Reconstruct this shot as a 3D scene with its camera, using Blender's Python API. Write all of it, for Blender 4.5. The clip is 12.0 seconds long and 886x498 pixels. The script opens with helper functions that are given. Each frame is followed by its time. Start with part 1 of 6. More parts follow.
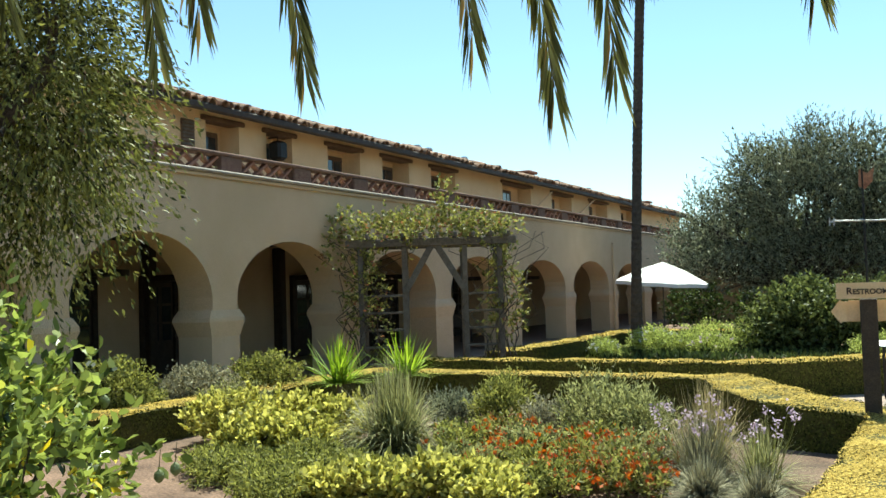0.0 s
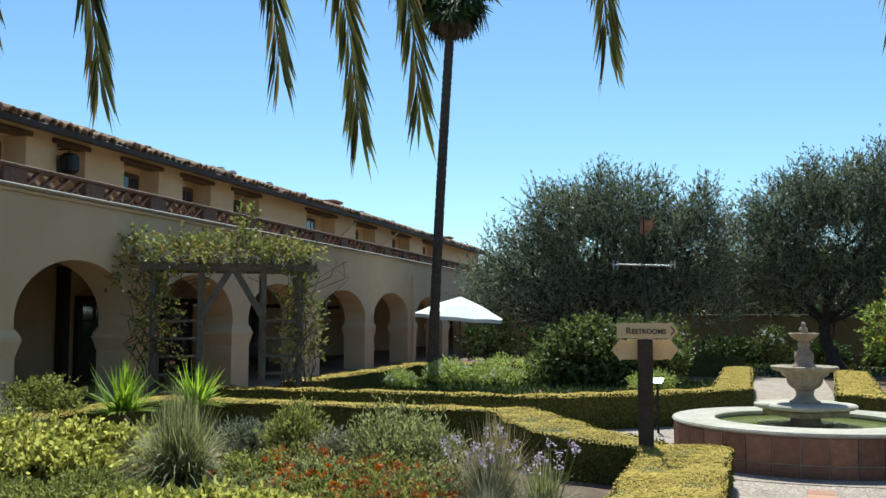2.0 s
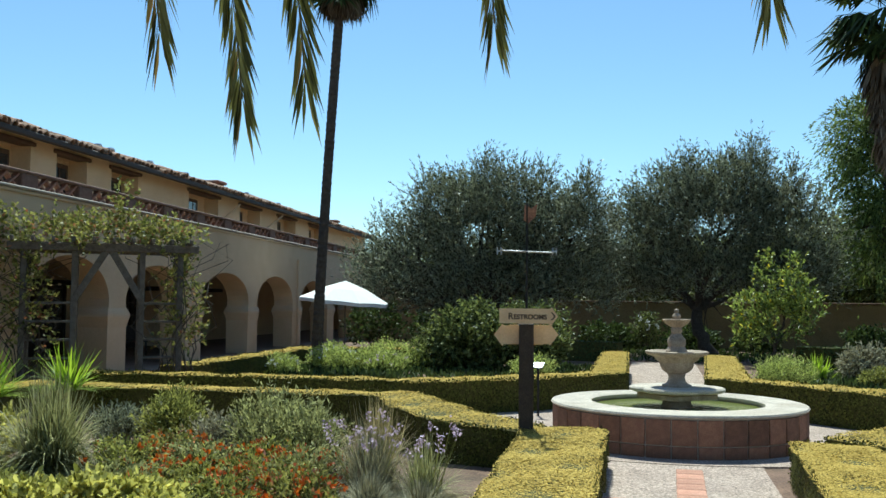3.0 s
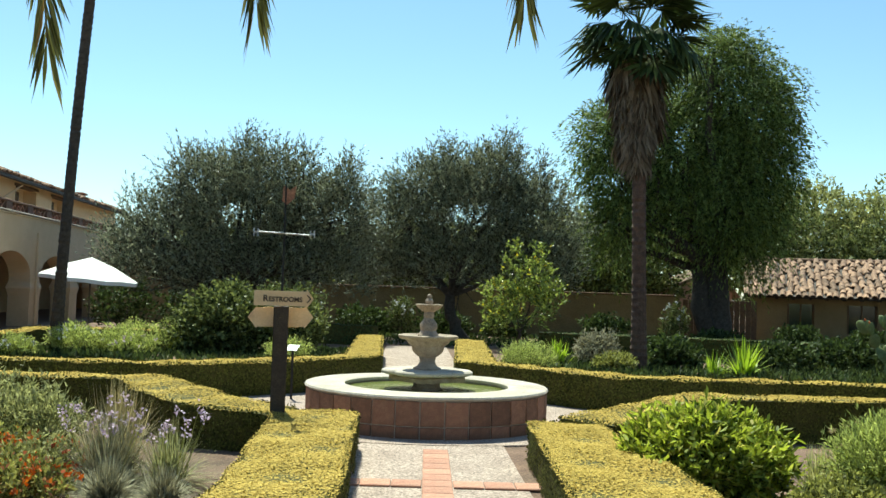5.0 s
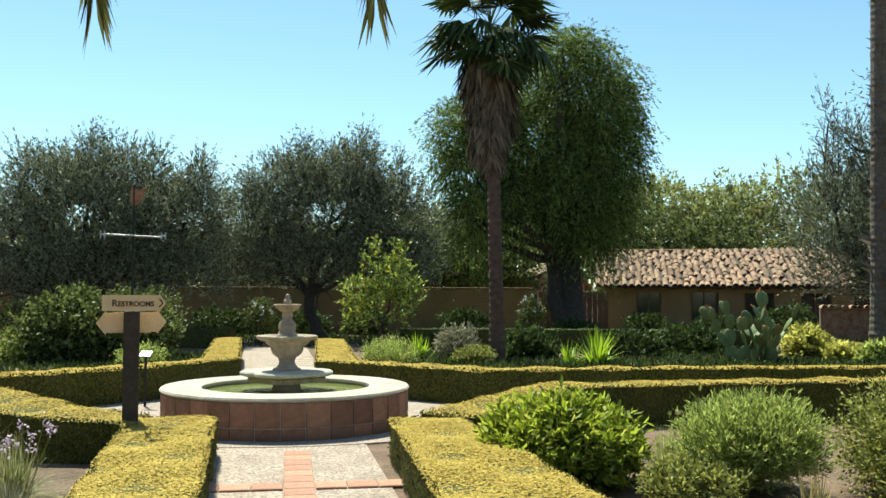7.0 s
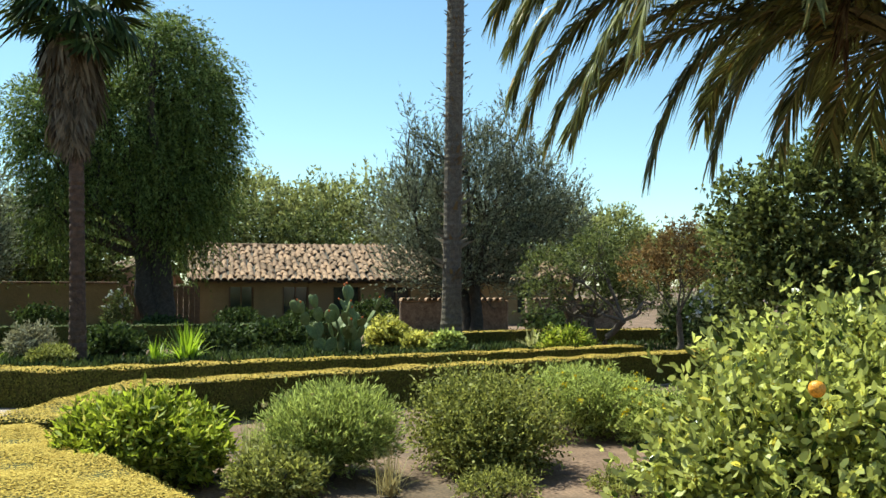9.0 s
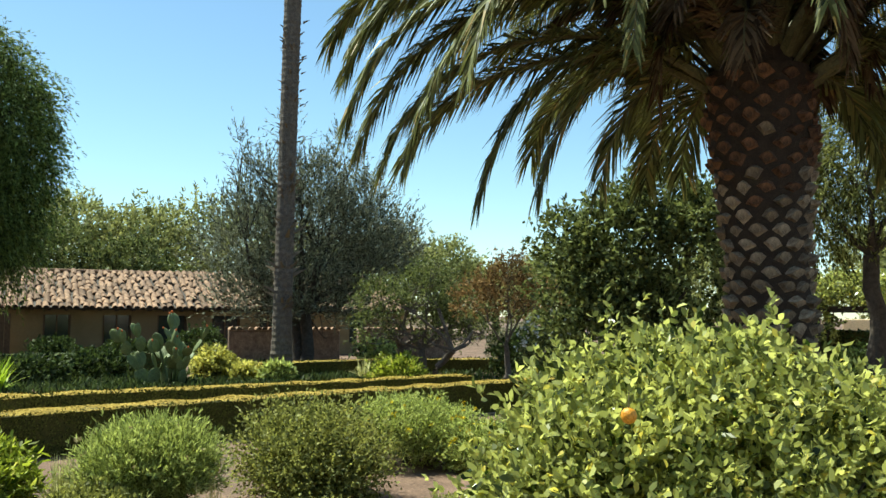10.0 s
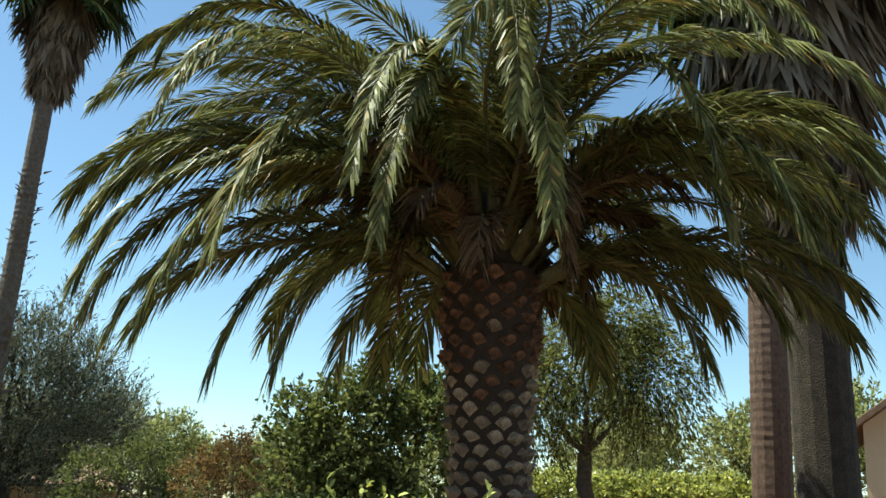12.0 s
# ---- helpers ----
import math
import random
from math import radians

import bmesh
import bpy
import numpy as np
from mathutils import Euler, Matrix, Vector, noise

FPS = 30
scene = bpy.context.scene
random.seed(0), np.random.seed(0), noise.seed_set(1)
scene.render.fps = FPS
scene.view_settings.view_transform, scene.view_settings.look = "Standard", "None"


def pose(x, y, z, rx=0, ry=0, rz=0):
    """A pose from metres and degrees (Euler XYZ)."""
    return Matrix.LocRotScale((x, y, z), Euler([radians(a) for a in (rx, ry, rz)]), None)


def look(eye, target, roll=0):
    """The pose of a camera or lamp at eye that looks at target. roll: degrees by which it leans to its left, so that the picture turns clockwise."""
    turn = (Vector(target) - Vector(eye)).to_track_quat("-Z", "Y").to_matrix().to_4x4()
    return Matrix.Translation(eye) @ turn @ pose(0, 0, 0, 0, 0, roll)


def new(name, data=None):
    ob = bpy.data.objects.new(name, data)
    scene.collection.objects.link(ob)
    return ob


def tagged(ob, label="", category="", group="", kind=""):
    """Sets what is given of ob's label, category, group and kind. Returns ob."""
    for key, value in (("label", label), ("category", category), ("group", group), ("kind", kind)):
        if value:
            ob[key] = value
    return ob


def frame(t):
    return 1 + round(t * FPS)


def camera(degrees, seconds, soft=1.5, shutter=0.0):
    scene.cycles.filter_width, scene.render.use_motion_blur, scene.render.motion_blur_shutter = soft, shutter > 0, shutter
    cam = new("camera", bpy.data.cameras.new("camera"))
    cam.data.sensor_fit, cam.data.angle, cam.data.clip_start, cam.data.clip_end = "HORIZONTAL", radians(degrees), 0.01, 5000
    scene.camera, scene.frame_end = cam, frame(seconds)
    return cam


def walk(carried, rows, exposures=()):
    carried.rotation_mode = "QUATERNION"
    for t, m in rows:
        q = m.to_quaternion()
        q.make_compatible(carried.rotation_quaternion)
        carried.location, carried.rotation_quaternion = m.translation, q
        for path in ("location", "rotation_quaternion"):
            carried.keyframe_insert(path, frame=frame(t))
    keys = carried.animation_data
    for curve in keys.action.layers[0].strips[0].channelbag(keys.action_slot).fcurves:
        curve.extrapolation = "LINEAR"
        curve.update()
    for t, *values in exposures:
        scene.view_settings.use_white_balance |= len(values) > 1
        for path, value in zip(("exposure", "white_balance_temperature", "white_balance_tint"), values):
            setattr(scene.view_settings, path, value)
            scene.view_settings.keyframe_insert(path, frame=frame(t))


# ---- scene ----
EXPOSURES = [(0, 0.98, 6300, -9), (1.0, 0.66, 6100, -8), (2.5, 0.4, 5600, -7), (3.2, 0.45, 5700, -8), (5.0, 0.75, 6250, -10), (8.5, 0.8, 6400, -10), (10.5, 0.76, 6400, -9), (12, 0.8, 6500, -7)]   # stops, kelvin, tint
cam = camera(50.0, 12.0)
PATH = [
    (0, -0.084, -0.031, 1.9, 92.43, 1.84, 40.19),
    (0.5, -0.08, -0.027, 1.9, 93.05, 2.04, 37.95),
    (1, -0.074, -0.023, 1.9, 93.53, 0.79, 34.51),
    (1.5, -0.066, -0.018, 1.9, 94.07, -0.12, 30.63),
    (2, -0.061, -0.015, 1.9, 94.06, -0.12, 28.23),
    (2.5, -0.055, -0.012, 1.9, 93.74, -0.23, 25.1),
    (3, -0.047, -0.009, 1.9, 93.17, -0.59, 21.37),
    (3.2, -0.044, -0.008, 1.9, 92.88, -0.85, 19.65),
    (4.8, -0.019, -0.001, 1.9, 92.15, -2.15, 8.27),
    (5, -0.016, -0.001, 1.9, 92.47, -1.88, 6.92),
    (5.5, -0.011, -0.0, 1.9, 92.95, -1.34, 4.83),
    (6, -0.005, -0.0, 1.9, 93.09, -1.19, 2.36),
    (6.5, -0.001, -0.0, 1.9, 92.9, -0.73, 0.54),
    (6.7, 0.001, -0.0, 1.9, 92.74, -0.43, -0.44),
    (8.3, 0.028, -0.003, 1.9, 91.0, -0.52, -12.57),
    (8.5, 0.038, -0.006, 1.9, 91.06, -0.38, -17.17),
    (9, 0.056, -0.013, 1.9, 92.18, -0.12, -25.59),
    (9.5, 0.065, -0.017, 1.9, 93.27, -0.21, -30.05),
    (10, 0.076, -0.024, 1.9, 94.01, -0.49, -35.64),
    (10.5, 0.088, -0.035, 1.9, 95.11, -1.23, -42.73),
    (11, 0.097, -0.044, 1.9, 96.48, -1.81, -48.39),
    (11.5, 0.1, -0.046, 1.9, 99.56, -2.72, -50.03),
    (12, 0.102, -0.049, 1.9, 105.3, -2.73, -51.68),
]
walk(cam, [(r[0], pose(*r[1:])) for r in PATH], EXPOSURES)


# ---- world and sun ----
SUN_AZ, SUN_EL = 25.0, 60.0   # degrees left of +y, degrees up
world = bpy.data.worlds.new("sky")
scene.world = world
world.use_nodes = True
wn = world.node_tree
sky = wn.nodes.new("ShaderNodeTexSky")
sky.sky_type = "NISHITA"
sky.sun_disc = False
sky.sun_elevation = radians(SUN_EL)
sky.sun_rotation = radians(-SUN_AZ)
sky.altitude = 600.0
sky.air_density, sky.dust_density, sky.ozone_density = 1.0, 0.25, 2.5
wn.nodes["Background"].inputs[1].default_value = 0.108
wn.links.new(sky.outputs[0], wn.nodes["Background"].inputs[0])
sun_data = bpy.data.lights.new("sun", "SUN")
sun_data.energy, sun_data.angle, sun_data.color = 5.0, radians(0.53), (1.0, 0.95, 0.86)
sun = new("sun", sun_data)
sun_dir = Vector((-math.sin(radians(SUN_AZ)) * math.cos(radians(SUN_EL)), math.cos(radians(SUN_AZ)) * math.cos(radians(SUN_EL)), math.sin(radians(SUN_EL))))
sun.matrix_world = look(sun_dir * 60, (0, 0, 0))

S = 1.15   # plan units to metres


def W(x, y, z=0.0):
    return Vector((x * S, y * S, z * S))


# ---- materials ----
def nodes_of(name):
    m = bpy.data.materials.new(name)
    m.use_nodes = True
    nt = m.node_tree
    return m, nt, nt.nodes["Principled BSDF"]


def surface(name, a, b, rough=0.8, scale=6.0, fine=60.0, bump=0.3, metal=0.0, stain=None, piece=0.0, spec=0.4, grain=0.2):
    """Two-tone mottled surface in object space, with fine grain and relief."""
    m, nt, p = nodes_of(name)
    co = nt.nodes.new("ShaderNodeTexCoord")
    n1 = nt.nodes.new("ShaderNodeTexNoise")
    n1.inputs["Scale"].default_value, n1.inputs["Detail"].default_value, n1.inputs["Roughness"].default_value = scale, 6, 0.65
    n2 = nt.nodes.new("ShaderNodeTexNoise")
    n2.inputs["Scale"].default_value, n2.inputs["Detail"].default_value = fine, 4
    for n in (n1, n2):
        nt.links.new(co.outputs["Object"], n.inputs["Vector"])
    mix = nt.nodes.new("ShaderNodeMix")
    mix.data_type = "RGBA"
    mix.inputs[6].default_value, mix.inputs[7].default_value = (*a, 1), (*b, 1)
    ramp = nt.nodes.new("ShaderNodeMapRange")
    ramp.inputs[1].default_value, ramp.inputs[2].default_value = 0.35, 0.65
    nt.links.new(n1.outputs[0], ramp.inputs[0])
    nt.links.new(ramp.outputs[0], mix.inputs[0])
    last = mix.outputs[2]
    if stain:
        n3 = nt.nodes.new("ShaderNodeTexNoise")
        n3.inputs["Scale"].default_value, n3.inputs["Detail"].default_value = scale * 0.3, 5
        nt.links.new(co.outputs["Object"], n3.inputs["Vector"])
        r3 = nt.nodes.new("ShaderNodeMapRange")
        r3.inputs[1].default_value, r3.inputs[2].default_value, r3.inputs[4].default_value = 0.5, 0.75, 0.8
        nt.links.new(n3.outputs[0], r3.inputs[0])
        m3 = nt.nodes.new("ShaderNodeMix")
        m3.data_type = "RGBA"
        m3.inputs[7].default_value = (*stain, 1)
        nt.links.new(r3.outputs[0], m3.inputs[0])
        nt.links.new(last, m3.inputs[6])
        last = m3.outputs[2]
    hsv = nt.nodes.new("ShaderNodeHueSaturation")
    nt.links.new(last, hsv.inputs["Color"])
    val = nt.nodes.new("ShaderNodeMapRange")
    val.inputs[3].default_value, val.inputs[4].default_value = 1 - grain * 2, 1 + grain * 2
    val.inputs[1].default_value, val.inputs[2].default_value = 0.25, 0.75
    nt.links.new(n2.outputs[0], val.inputs[0])
    if piece:
        info = nt.nodes.new("ShaderNodeObjectInfo")
        geo = nt.nodes.new("ShaderNodeNewGeometry")
        add = nt.nodes.new("ShaderNodeMath")
        add.operation = "ADD"
        nt.links.new(info.outputs["Random"], add.inputs[0])
        nt.links.new(geo.outputs["Random Per Island"], add.inputs[1])
        fr = nt.nodes.new("ShaderNodeMath")
        fr.operation = "FRACT"
        nt.links.new(add.outputs[0], fr.inputs[0])
        pr = nt.nodes.new("ShaderNodeMapRange")
        pr.inputs[3].default_value, pr.inputs[4].default_value = 1 - piece, 1 + piece
        nt.links.new(fr.outputs[0], pr.inputs[0])
        mul = nt.nodes.new("ShaderNodeMath")
        mul.operation = "MULTIPLY"
        nt.links.new(val.outputs[0], mul.inputs[0])
        nt.links.new(pr.outputs[0], mul.inputs[1])
        nt.links.new(mul.outputs[0], hsv.inputs["Value"])
    else:
        nt.links.new(val.outputs[0], hsv.inputs["Value"])
    nt.links.new(hsv.outputs[0], p.inputs["Base Color"])
    bp = nt.nodes.new("ShaderNodeBump")
    bp.inputs["Strength"].default_value, bp.inputs["Distance"].default_value = bump, 0.02
    nt.links.new(n2.outputs[0], bp.inputs["Height"])
    nt.links.new(bp.outputs[0], p.inputs["Normal"])
    p.inputs["Roughness"].default_value, p.inputs["Metallic"].default_value = rough, metal
    p.inputs["Specular IOR Level"].default_value = spec
    return m


def leafy(name, dark, light, trans=0.35, rough=0.45, odd=None, odd_share=0.09):
    """Leaves: each island takes its own tone between dark and light; thin, so some light passes through."""
    m, nt, p = nodes_of(name)
    geo = nt.nodes.new("ShaderNodeNewGeometry")
    ramp = nt.nodes.new("ShaderNodeValToRGB")
    el = ramp.color_ramp.elements
    dark, light = tuple(c * 0.6 for c in dark), tuple(min(0.8, c * 1.12) for c in light)
    el[0].position, el[0].color = 0.0, (*dark, 1)
    el[1].position, el[1].color = 1.0 - odd_share if odd else 1.0, (*light, 1)
    if odd:
        e = el.new(1.0 - odd_share * 0.5)
        e.color = (*odd, 1)
    nt.links.new(geo.outputs["Random Per Island"], ramp.inputs[0])
    nt.links.new(ramp.outputs[0], p.inputs["Base Color"])
    p.inputs["Roughness"].default_value = rough
    p.inputs["Specular IOR Level"].default_value = 0.14 if rough > 0.4 else 0.3
    tr = nt.nodes.new("ShaderNodeBsdfTranslucent")
    hs = nt.nodes.new("ShaderNodeHueSaturation")
    hs.inputs["Saturation"].default_value, hs.inputs["Value"].default_value = 1.1, 1.5
    nt.links.new(ramp.outputs[0], hs.inputs["Color"])
    nt.links.new(hs.outputs[0], tr.inputs[0])
    mix = nt.nodes.new("ShaderNodeMixShader")
    mix.inputs[0].default_value = trans
    nt.links.new(p.outputs[0], mix.inputs[1])
    nt.links.new(tr.outputs[0], mix.inputs[2])
    nt.links.new(mix.outputs[0], nt.nodes["Material Output"].inputs[0])
    return m


M_SOIL = surface("soil", (0.115, 0.068, 0.045), (0.24, 0.148, 0.1), 0.95, 1.3, 30, 0.6, stain=(0.055, 0.048, 0.028), grain=0.3)
M_GRAVEL = surface("gravel", (0.33, 0.25, 0.2), (0.44, 0.34, 0.275), 0.95, 2.0, 42, 1.0, grain=0.4)
M_STUCCO = surface("tan stucco", (0.57, 0.41, 0.25), (0.63, 0.47, 0.3), 0.9, 1.1, 80, 0.15, stain=(0.5, 0.37, 0.22))
# tan stucco made lighter: bounced light on the upper wall, put into colour
M_STUCCO_UP = surface("bounce-toned stucco", (0.68, 0.48, 0.27), (0.74, 0.55, 0.33), 0.9, 1.1, 80, 0.15)
M_LEDGE = surface("ledge plaster", (0.3, 0.26, 0.22), (0.4, 0.33, 0.26), 0.9, 4, 60, 0.3)
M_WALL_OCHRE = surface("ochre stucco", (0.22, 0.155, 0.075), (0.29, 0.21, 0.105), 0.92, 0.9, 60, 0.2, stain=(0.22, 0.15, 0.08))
M_PINK = surface("pink stucco", (0.55, 0.33, 0.26), (0.6, 0.4, 0.3), 0.9, 2, 60, 0.2)
M_TERRACOTTA = surface("terracotta tile", (0.2, 0.095, 0.058), (0.32, 0.16, 0.095), 0.8, 9, 90, 0.25, piece=0.3, stain=(0.11, 0.062, 0.042))
M_ROOF = surface("clay roof tile", (0.24, 0.14, 0.085), (0.37, 0.235, 0.15), 0.9, 7, 60, 0.4, piece=0.4, stain=(0.17, 0.11, 0.075))
M_PAVER = surface("paving brick", (0.42, 0.2, 0.13), (0.52, 0.28, 0.19), 0.9, 9, 90, 0.3, piece=0.18, stain=(0.34, 0.18, 0.12))
M_BRICK = surface("red brick", (0.26, 0.12, 0.075), (0.36, 0.19, 0.12), 0.85, 12, 90, 0.4, piece=0.2)
M_BROWNSTONE = surface("rubble stone", (0.16, 0.1, 0.07), (0.3, 0.21, 0.15), 0.9, 5, 40, 0.8, grain=0.3)
M_BROWNBRICK = surface("brown brick", (0.13, 0.07, 0.05), (0.2, 0.12, 0.085), 0.88, 10, 70, 0.5, grain=0.3)
M_DARKWOOD = surface("dark wood", (0.035, 0.024, 0.017), (0.06, 0.042, 0.03), 0.7, 8, 60, 0.4)
M_GREYWOOD = surface("weathered wood", (0.1, 0.08, 0.06), (0.17, 0.14, 0.11), 0.85, 10, 70, 0.5)
M_BROWNWOOD = surface("beam wood", (0.1, 0.06, 0.035), (0.16, 0.095, 0.055), 0.8, 8, 60, 0.4)
M_DARK = surface("dark interior", (0.02, 0.018, 0.016), (0.03, 0.026, 0.022), 0.9)
M_GLASS = surface("window glass", (0.02, 0.025, 0.03), (0.03, 0.035, 0.04), 0.08, spec=0.6, bump=0.0)
M_STONE = surface("fountain stone", (0.28, 0.21, 0.15), (0.45, 0.36, 0.27), 0.88, 7, 70, 0.4, stain=(0.24, 0.17, 0.11))
M_CAP = surface("pale concrete", (0.42, 0.36, 0.29), (0.56, 0.49, 0.4), 0.9, 4, 80, 0.3, stain=(0.34, 0.28, 0.21))
M_FLOOR = surface("arcade floor", (0.2, 0.13, 0.09), (0.28, 0.19, 0.13), 0.8, 3, 50, 0.2)
M_GROUT = surface("grout", (0.4, 0.33, 0.27), (0.48, 0.4, 0.33), 0.9, 8, 90, 0.3)
M_SIGN = surface("painted sign board", (0.66, 0.46, 0.27), (0.72, 0.53, 0.33), 0.7, 5, 60, 0.1, grain=0.05)
M_SIGNTXT = surface("sign lettering", (0.05, 0.03, 0.02), (0.06, 0.04, 0.03), 0.7)
M_IRON = surface("black iron", (0.02, 0.02, 0.02), (0.035, 0.032, 0.03), 0.5, metal=0.6)
M_STEEL = surface("grey metal", (0.3, 0.31, 0.32), (0.4, 0.41, 0.42), 0.45, metal=0.8)
M_CLOTH = surface("white canvas", (0.78, 0.76, 0.72), (0.82, 0.8, 0.77), 0.85, 4, 120, 0.1)
M_WHITE = surface("white stone", (0.72, 0.7, 0.66), (0.78, 0.76, 0.72), 0.8, 6, 60, 0.2)
M_BARK = surface("dark bark", (0.05, 0.038, 0.028), (0.1, 0.078, 0.06), 0.95, 9, 50, 1.0)
M_DARKPALM = surface("dark palm trunk", (0.03, 0.023, 0.016), (0.065, 0.047, 0.034), 0.95, 7, 50, 0.9)
M_PALMBARK = surface("palm bark", (0.1, 0.077, 0.06), (0.17, 0.135, 0.105), 0.95, 10, 60, 0.9, grain=0.3)
M_PALMBARK_RED = surface("ringed palm bark", (0.075, 0.045, 0.032), (0.15, 0.09, 0.062), 0.95, 8, 60, 0.9)
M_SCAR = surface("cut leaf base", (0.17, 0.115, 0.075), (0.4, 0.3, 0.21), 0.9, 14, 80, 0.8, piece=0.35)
M_SCARTOP = surface("upper leaf base", (0.05, 0.026, 0.016), (0.22, 0.105, 0.055), 0.9, 14, 80, 0.8, piece=0.4)
M_SCARGAP = surface("trunk fibre", (0.035, 0.022, 0.015), (0.06, 0.038, 0.025), 0.95, 14, 90, 0.8)
M_DEADFROND = leafy("dead date palm leaflet", (0.05, 0.03, 0.016), (0.2, 0.13, 0.075), 0.1, 0.8)
M_SKIRT = leafy("dead palm leaf", (0.1, 0.075, 0.05), (0.27, 0.21, 0.15), 0.15, 0.8)
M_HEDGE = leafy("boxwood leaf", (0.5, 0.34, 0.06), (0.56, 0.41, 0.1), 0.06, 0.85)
# the same boxwood, darkened so hedge sides look shaded
M_HEDGESIDE = leafy("shade-toned boxwood leaf", (0.035, 0.045, 0.01), (0.15, 0.15, 0.03), 0.05, 0.8)
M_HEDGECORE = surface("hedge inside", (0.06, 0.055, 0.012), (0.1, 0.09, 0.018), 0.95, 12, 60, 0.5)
M_OLIVE = leafy("olive leaf", (0.026, 0.031, 0.015), (0.35, 0.36, 0.23), 0.15, 0.42)
M_WISPY = leafy("silvery olive leaf", (0.03, 0.034, 0.018), (0.32, 0.33, 0.22), 0.14, 0.45)
M_PEPPER = leafy("pepper tree leaf", (0.04, 0.06, 0.016), (0.27, 0.33, 0.09), 0.25, 0.5)
M_WEEPING = leafy("weeping tree leaf", (0.024, 0.028, 0.008), (0.26, 0.26, 0.075), 0.25, 0.5)
M_DARKLEAF = leafy("dark glossy leaf", (0.022, 0.036, 0.012), (0.1, 0.13, 0.04), 0.2, 0.6)
M_RUST = leafy("rusty leaf", (0.1, 0.065, 0.025), (0.36, 0.23, 0.1), 0.25, 0.6)
M_BEDSHRUB = leafy("grey-green shrub leaf", (0.08, 0.09, 0.028), (0.44, 0.43, 0.19), 0.32, 0.6)
M_BROAD = leafy("broad tree leaf", (0.035, 0.05, 0.016), (0.24, 0.26, 0.09), 0.25, 0.5)
M_CITRUS = leafy("citrus leaf", (0.028, 0.055, 0.01), (0.6, 0.6, 0.2), 0.4, 0.28, odd=(0.66, 0.56, 0.14), odd_share=0.04)
M_LEMON = leafy("lemon leaf", (0.04, 0.07, 0.015), (0.38, 0.43, 0.12), 0.36, 0.3, odd=(0.72, 0.58, 0.08), odd_share=0.06)
M_LAUREL = leafy("laurel leaf", (0.06, 0.1, 0.018), (0.42, 0.46, 0.08), 0.4, 0.45, odd=(0.55, 0.5, 0.14), odd_share=0.12)
M_LAVENDER = leafy("lavender leaf", (0.13, 0.17, 0.04), (0.54, 0.57, 0.19), 0.38, 0.65)
M_SHRUB = leafy("shrub leaf", (0.055, 0.07, 0.018), (0.4, 0.39, 0.12), 0.34, 0.55)
M_YELLOWGREEN = leafy("yellow-green leaf", (0.22, 0.23, 0.045), (0.68, 0.62, 0.2), 0.4, 0.5)
M_SILVER = leafy("silver leaf", (0.16, 0.15, 0.085), (0.48, 0.44, 0.29), 0.15, 0.65)
M_ROSE = leafy("rose leaf", (0.1, 0.12, 0.03), (0.36, 0.34, 0.11), 0.3, 0.5, odd=(0.3, 0.14, 0.08), odd_share=0.12)
M_BLADE = leafy("grass blade", (0.12, 0.13, 0.045), (0.44, 0.42, 0.2), 0.28, 0.65)
M_STRAW = leafy("dry grass blade", (0.26, 0.2, 0.09), (0.45, 0.38, 0.2), 0.3, 0.6)
M_YUCCA = leafy("yucca blade", (0.14, 0.24, 0.025), (0.42, 0.52, 0.08), 0.35, 0.4)
M_VARIEGATED = leafy("variegated blade", (0.35, 0.36, 0.12), (0.62, 0.58, 0.3), 0.3, 0.5)
M_FROND = leafy("date palm leaflet", (0.05, 0.06, 0.02), (0.23, 0.23, 0.08), 0.16, 0.45, odd=(0.36, 0.25, 0.09))
M_FAN = leafy("fan palm leaf", (0.025, 0.04, 0.015), (0.09, 0.12, 0.035), 0.15, 0.65)
M_RACHIS = surface("palm leaf stalk", (0.09, 0.075, 0.028), (0.15, 0.125, 0.05), 0.65, 12)
M_FARLEAF = leafy("distant tree leaf", (0.13, 0.145, 0.055), (0.4, 0.4, 0.16), 0.32, 0.65)
M_CACTUS = surface("cactus pad", (0.12, 0.155, 0.055), (0.19, 0.22, 0.08), 0.6, 8, 50, 0.4)
M_RED = leafy("red flower", (0.6, 0.1, 0.03), (0.6, 0.2, 0.06), 0.2, 0.6)
M_PINKF = leafy("mauve flower", (0.5, 0.36, 0.46), (0.7, 0.56, 0.66), 0.3, 0.6)
M_YELLOWF = leafy("yellow flower", (0.6, 0.42, 0.02), (0.75, 0.55, 0.05), 0.2, 0.6)
M_WHITEF = leafy("white flower", (0.55, 0.55, 0.5), (0.8, 0.8, 0.76), 0.2, 0.6)
M_ORANGE = surface("orange peel", (0.7, 0.28, 0.02), (0.78, 0.36, 0.04), 0.45, 20, 150, 0.2)
m, nt, p = nodes_of("pond water")
p.inputs["Base Color"].default_value = (0.2, 0.22, 0.06, 1)
p.inputs["Roughness"].default_value = 0.06
wnz = nt.nodes.new("ShaderNodeTexNoise")
wnz.inputs["Scale"].default_value = 14
wb = nt.nodes.new("ShaderNodeBump")
wb.inputs["Strength"].default_value, wb.inputs["Distance"].default_value = 0.35, 0.02
nt.links.new(wnz.outputs[0], wb.inputs["Height"])
nt.links.new(wb.outputs[0], p.inputs["Normal"])
M_WATER = m


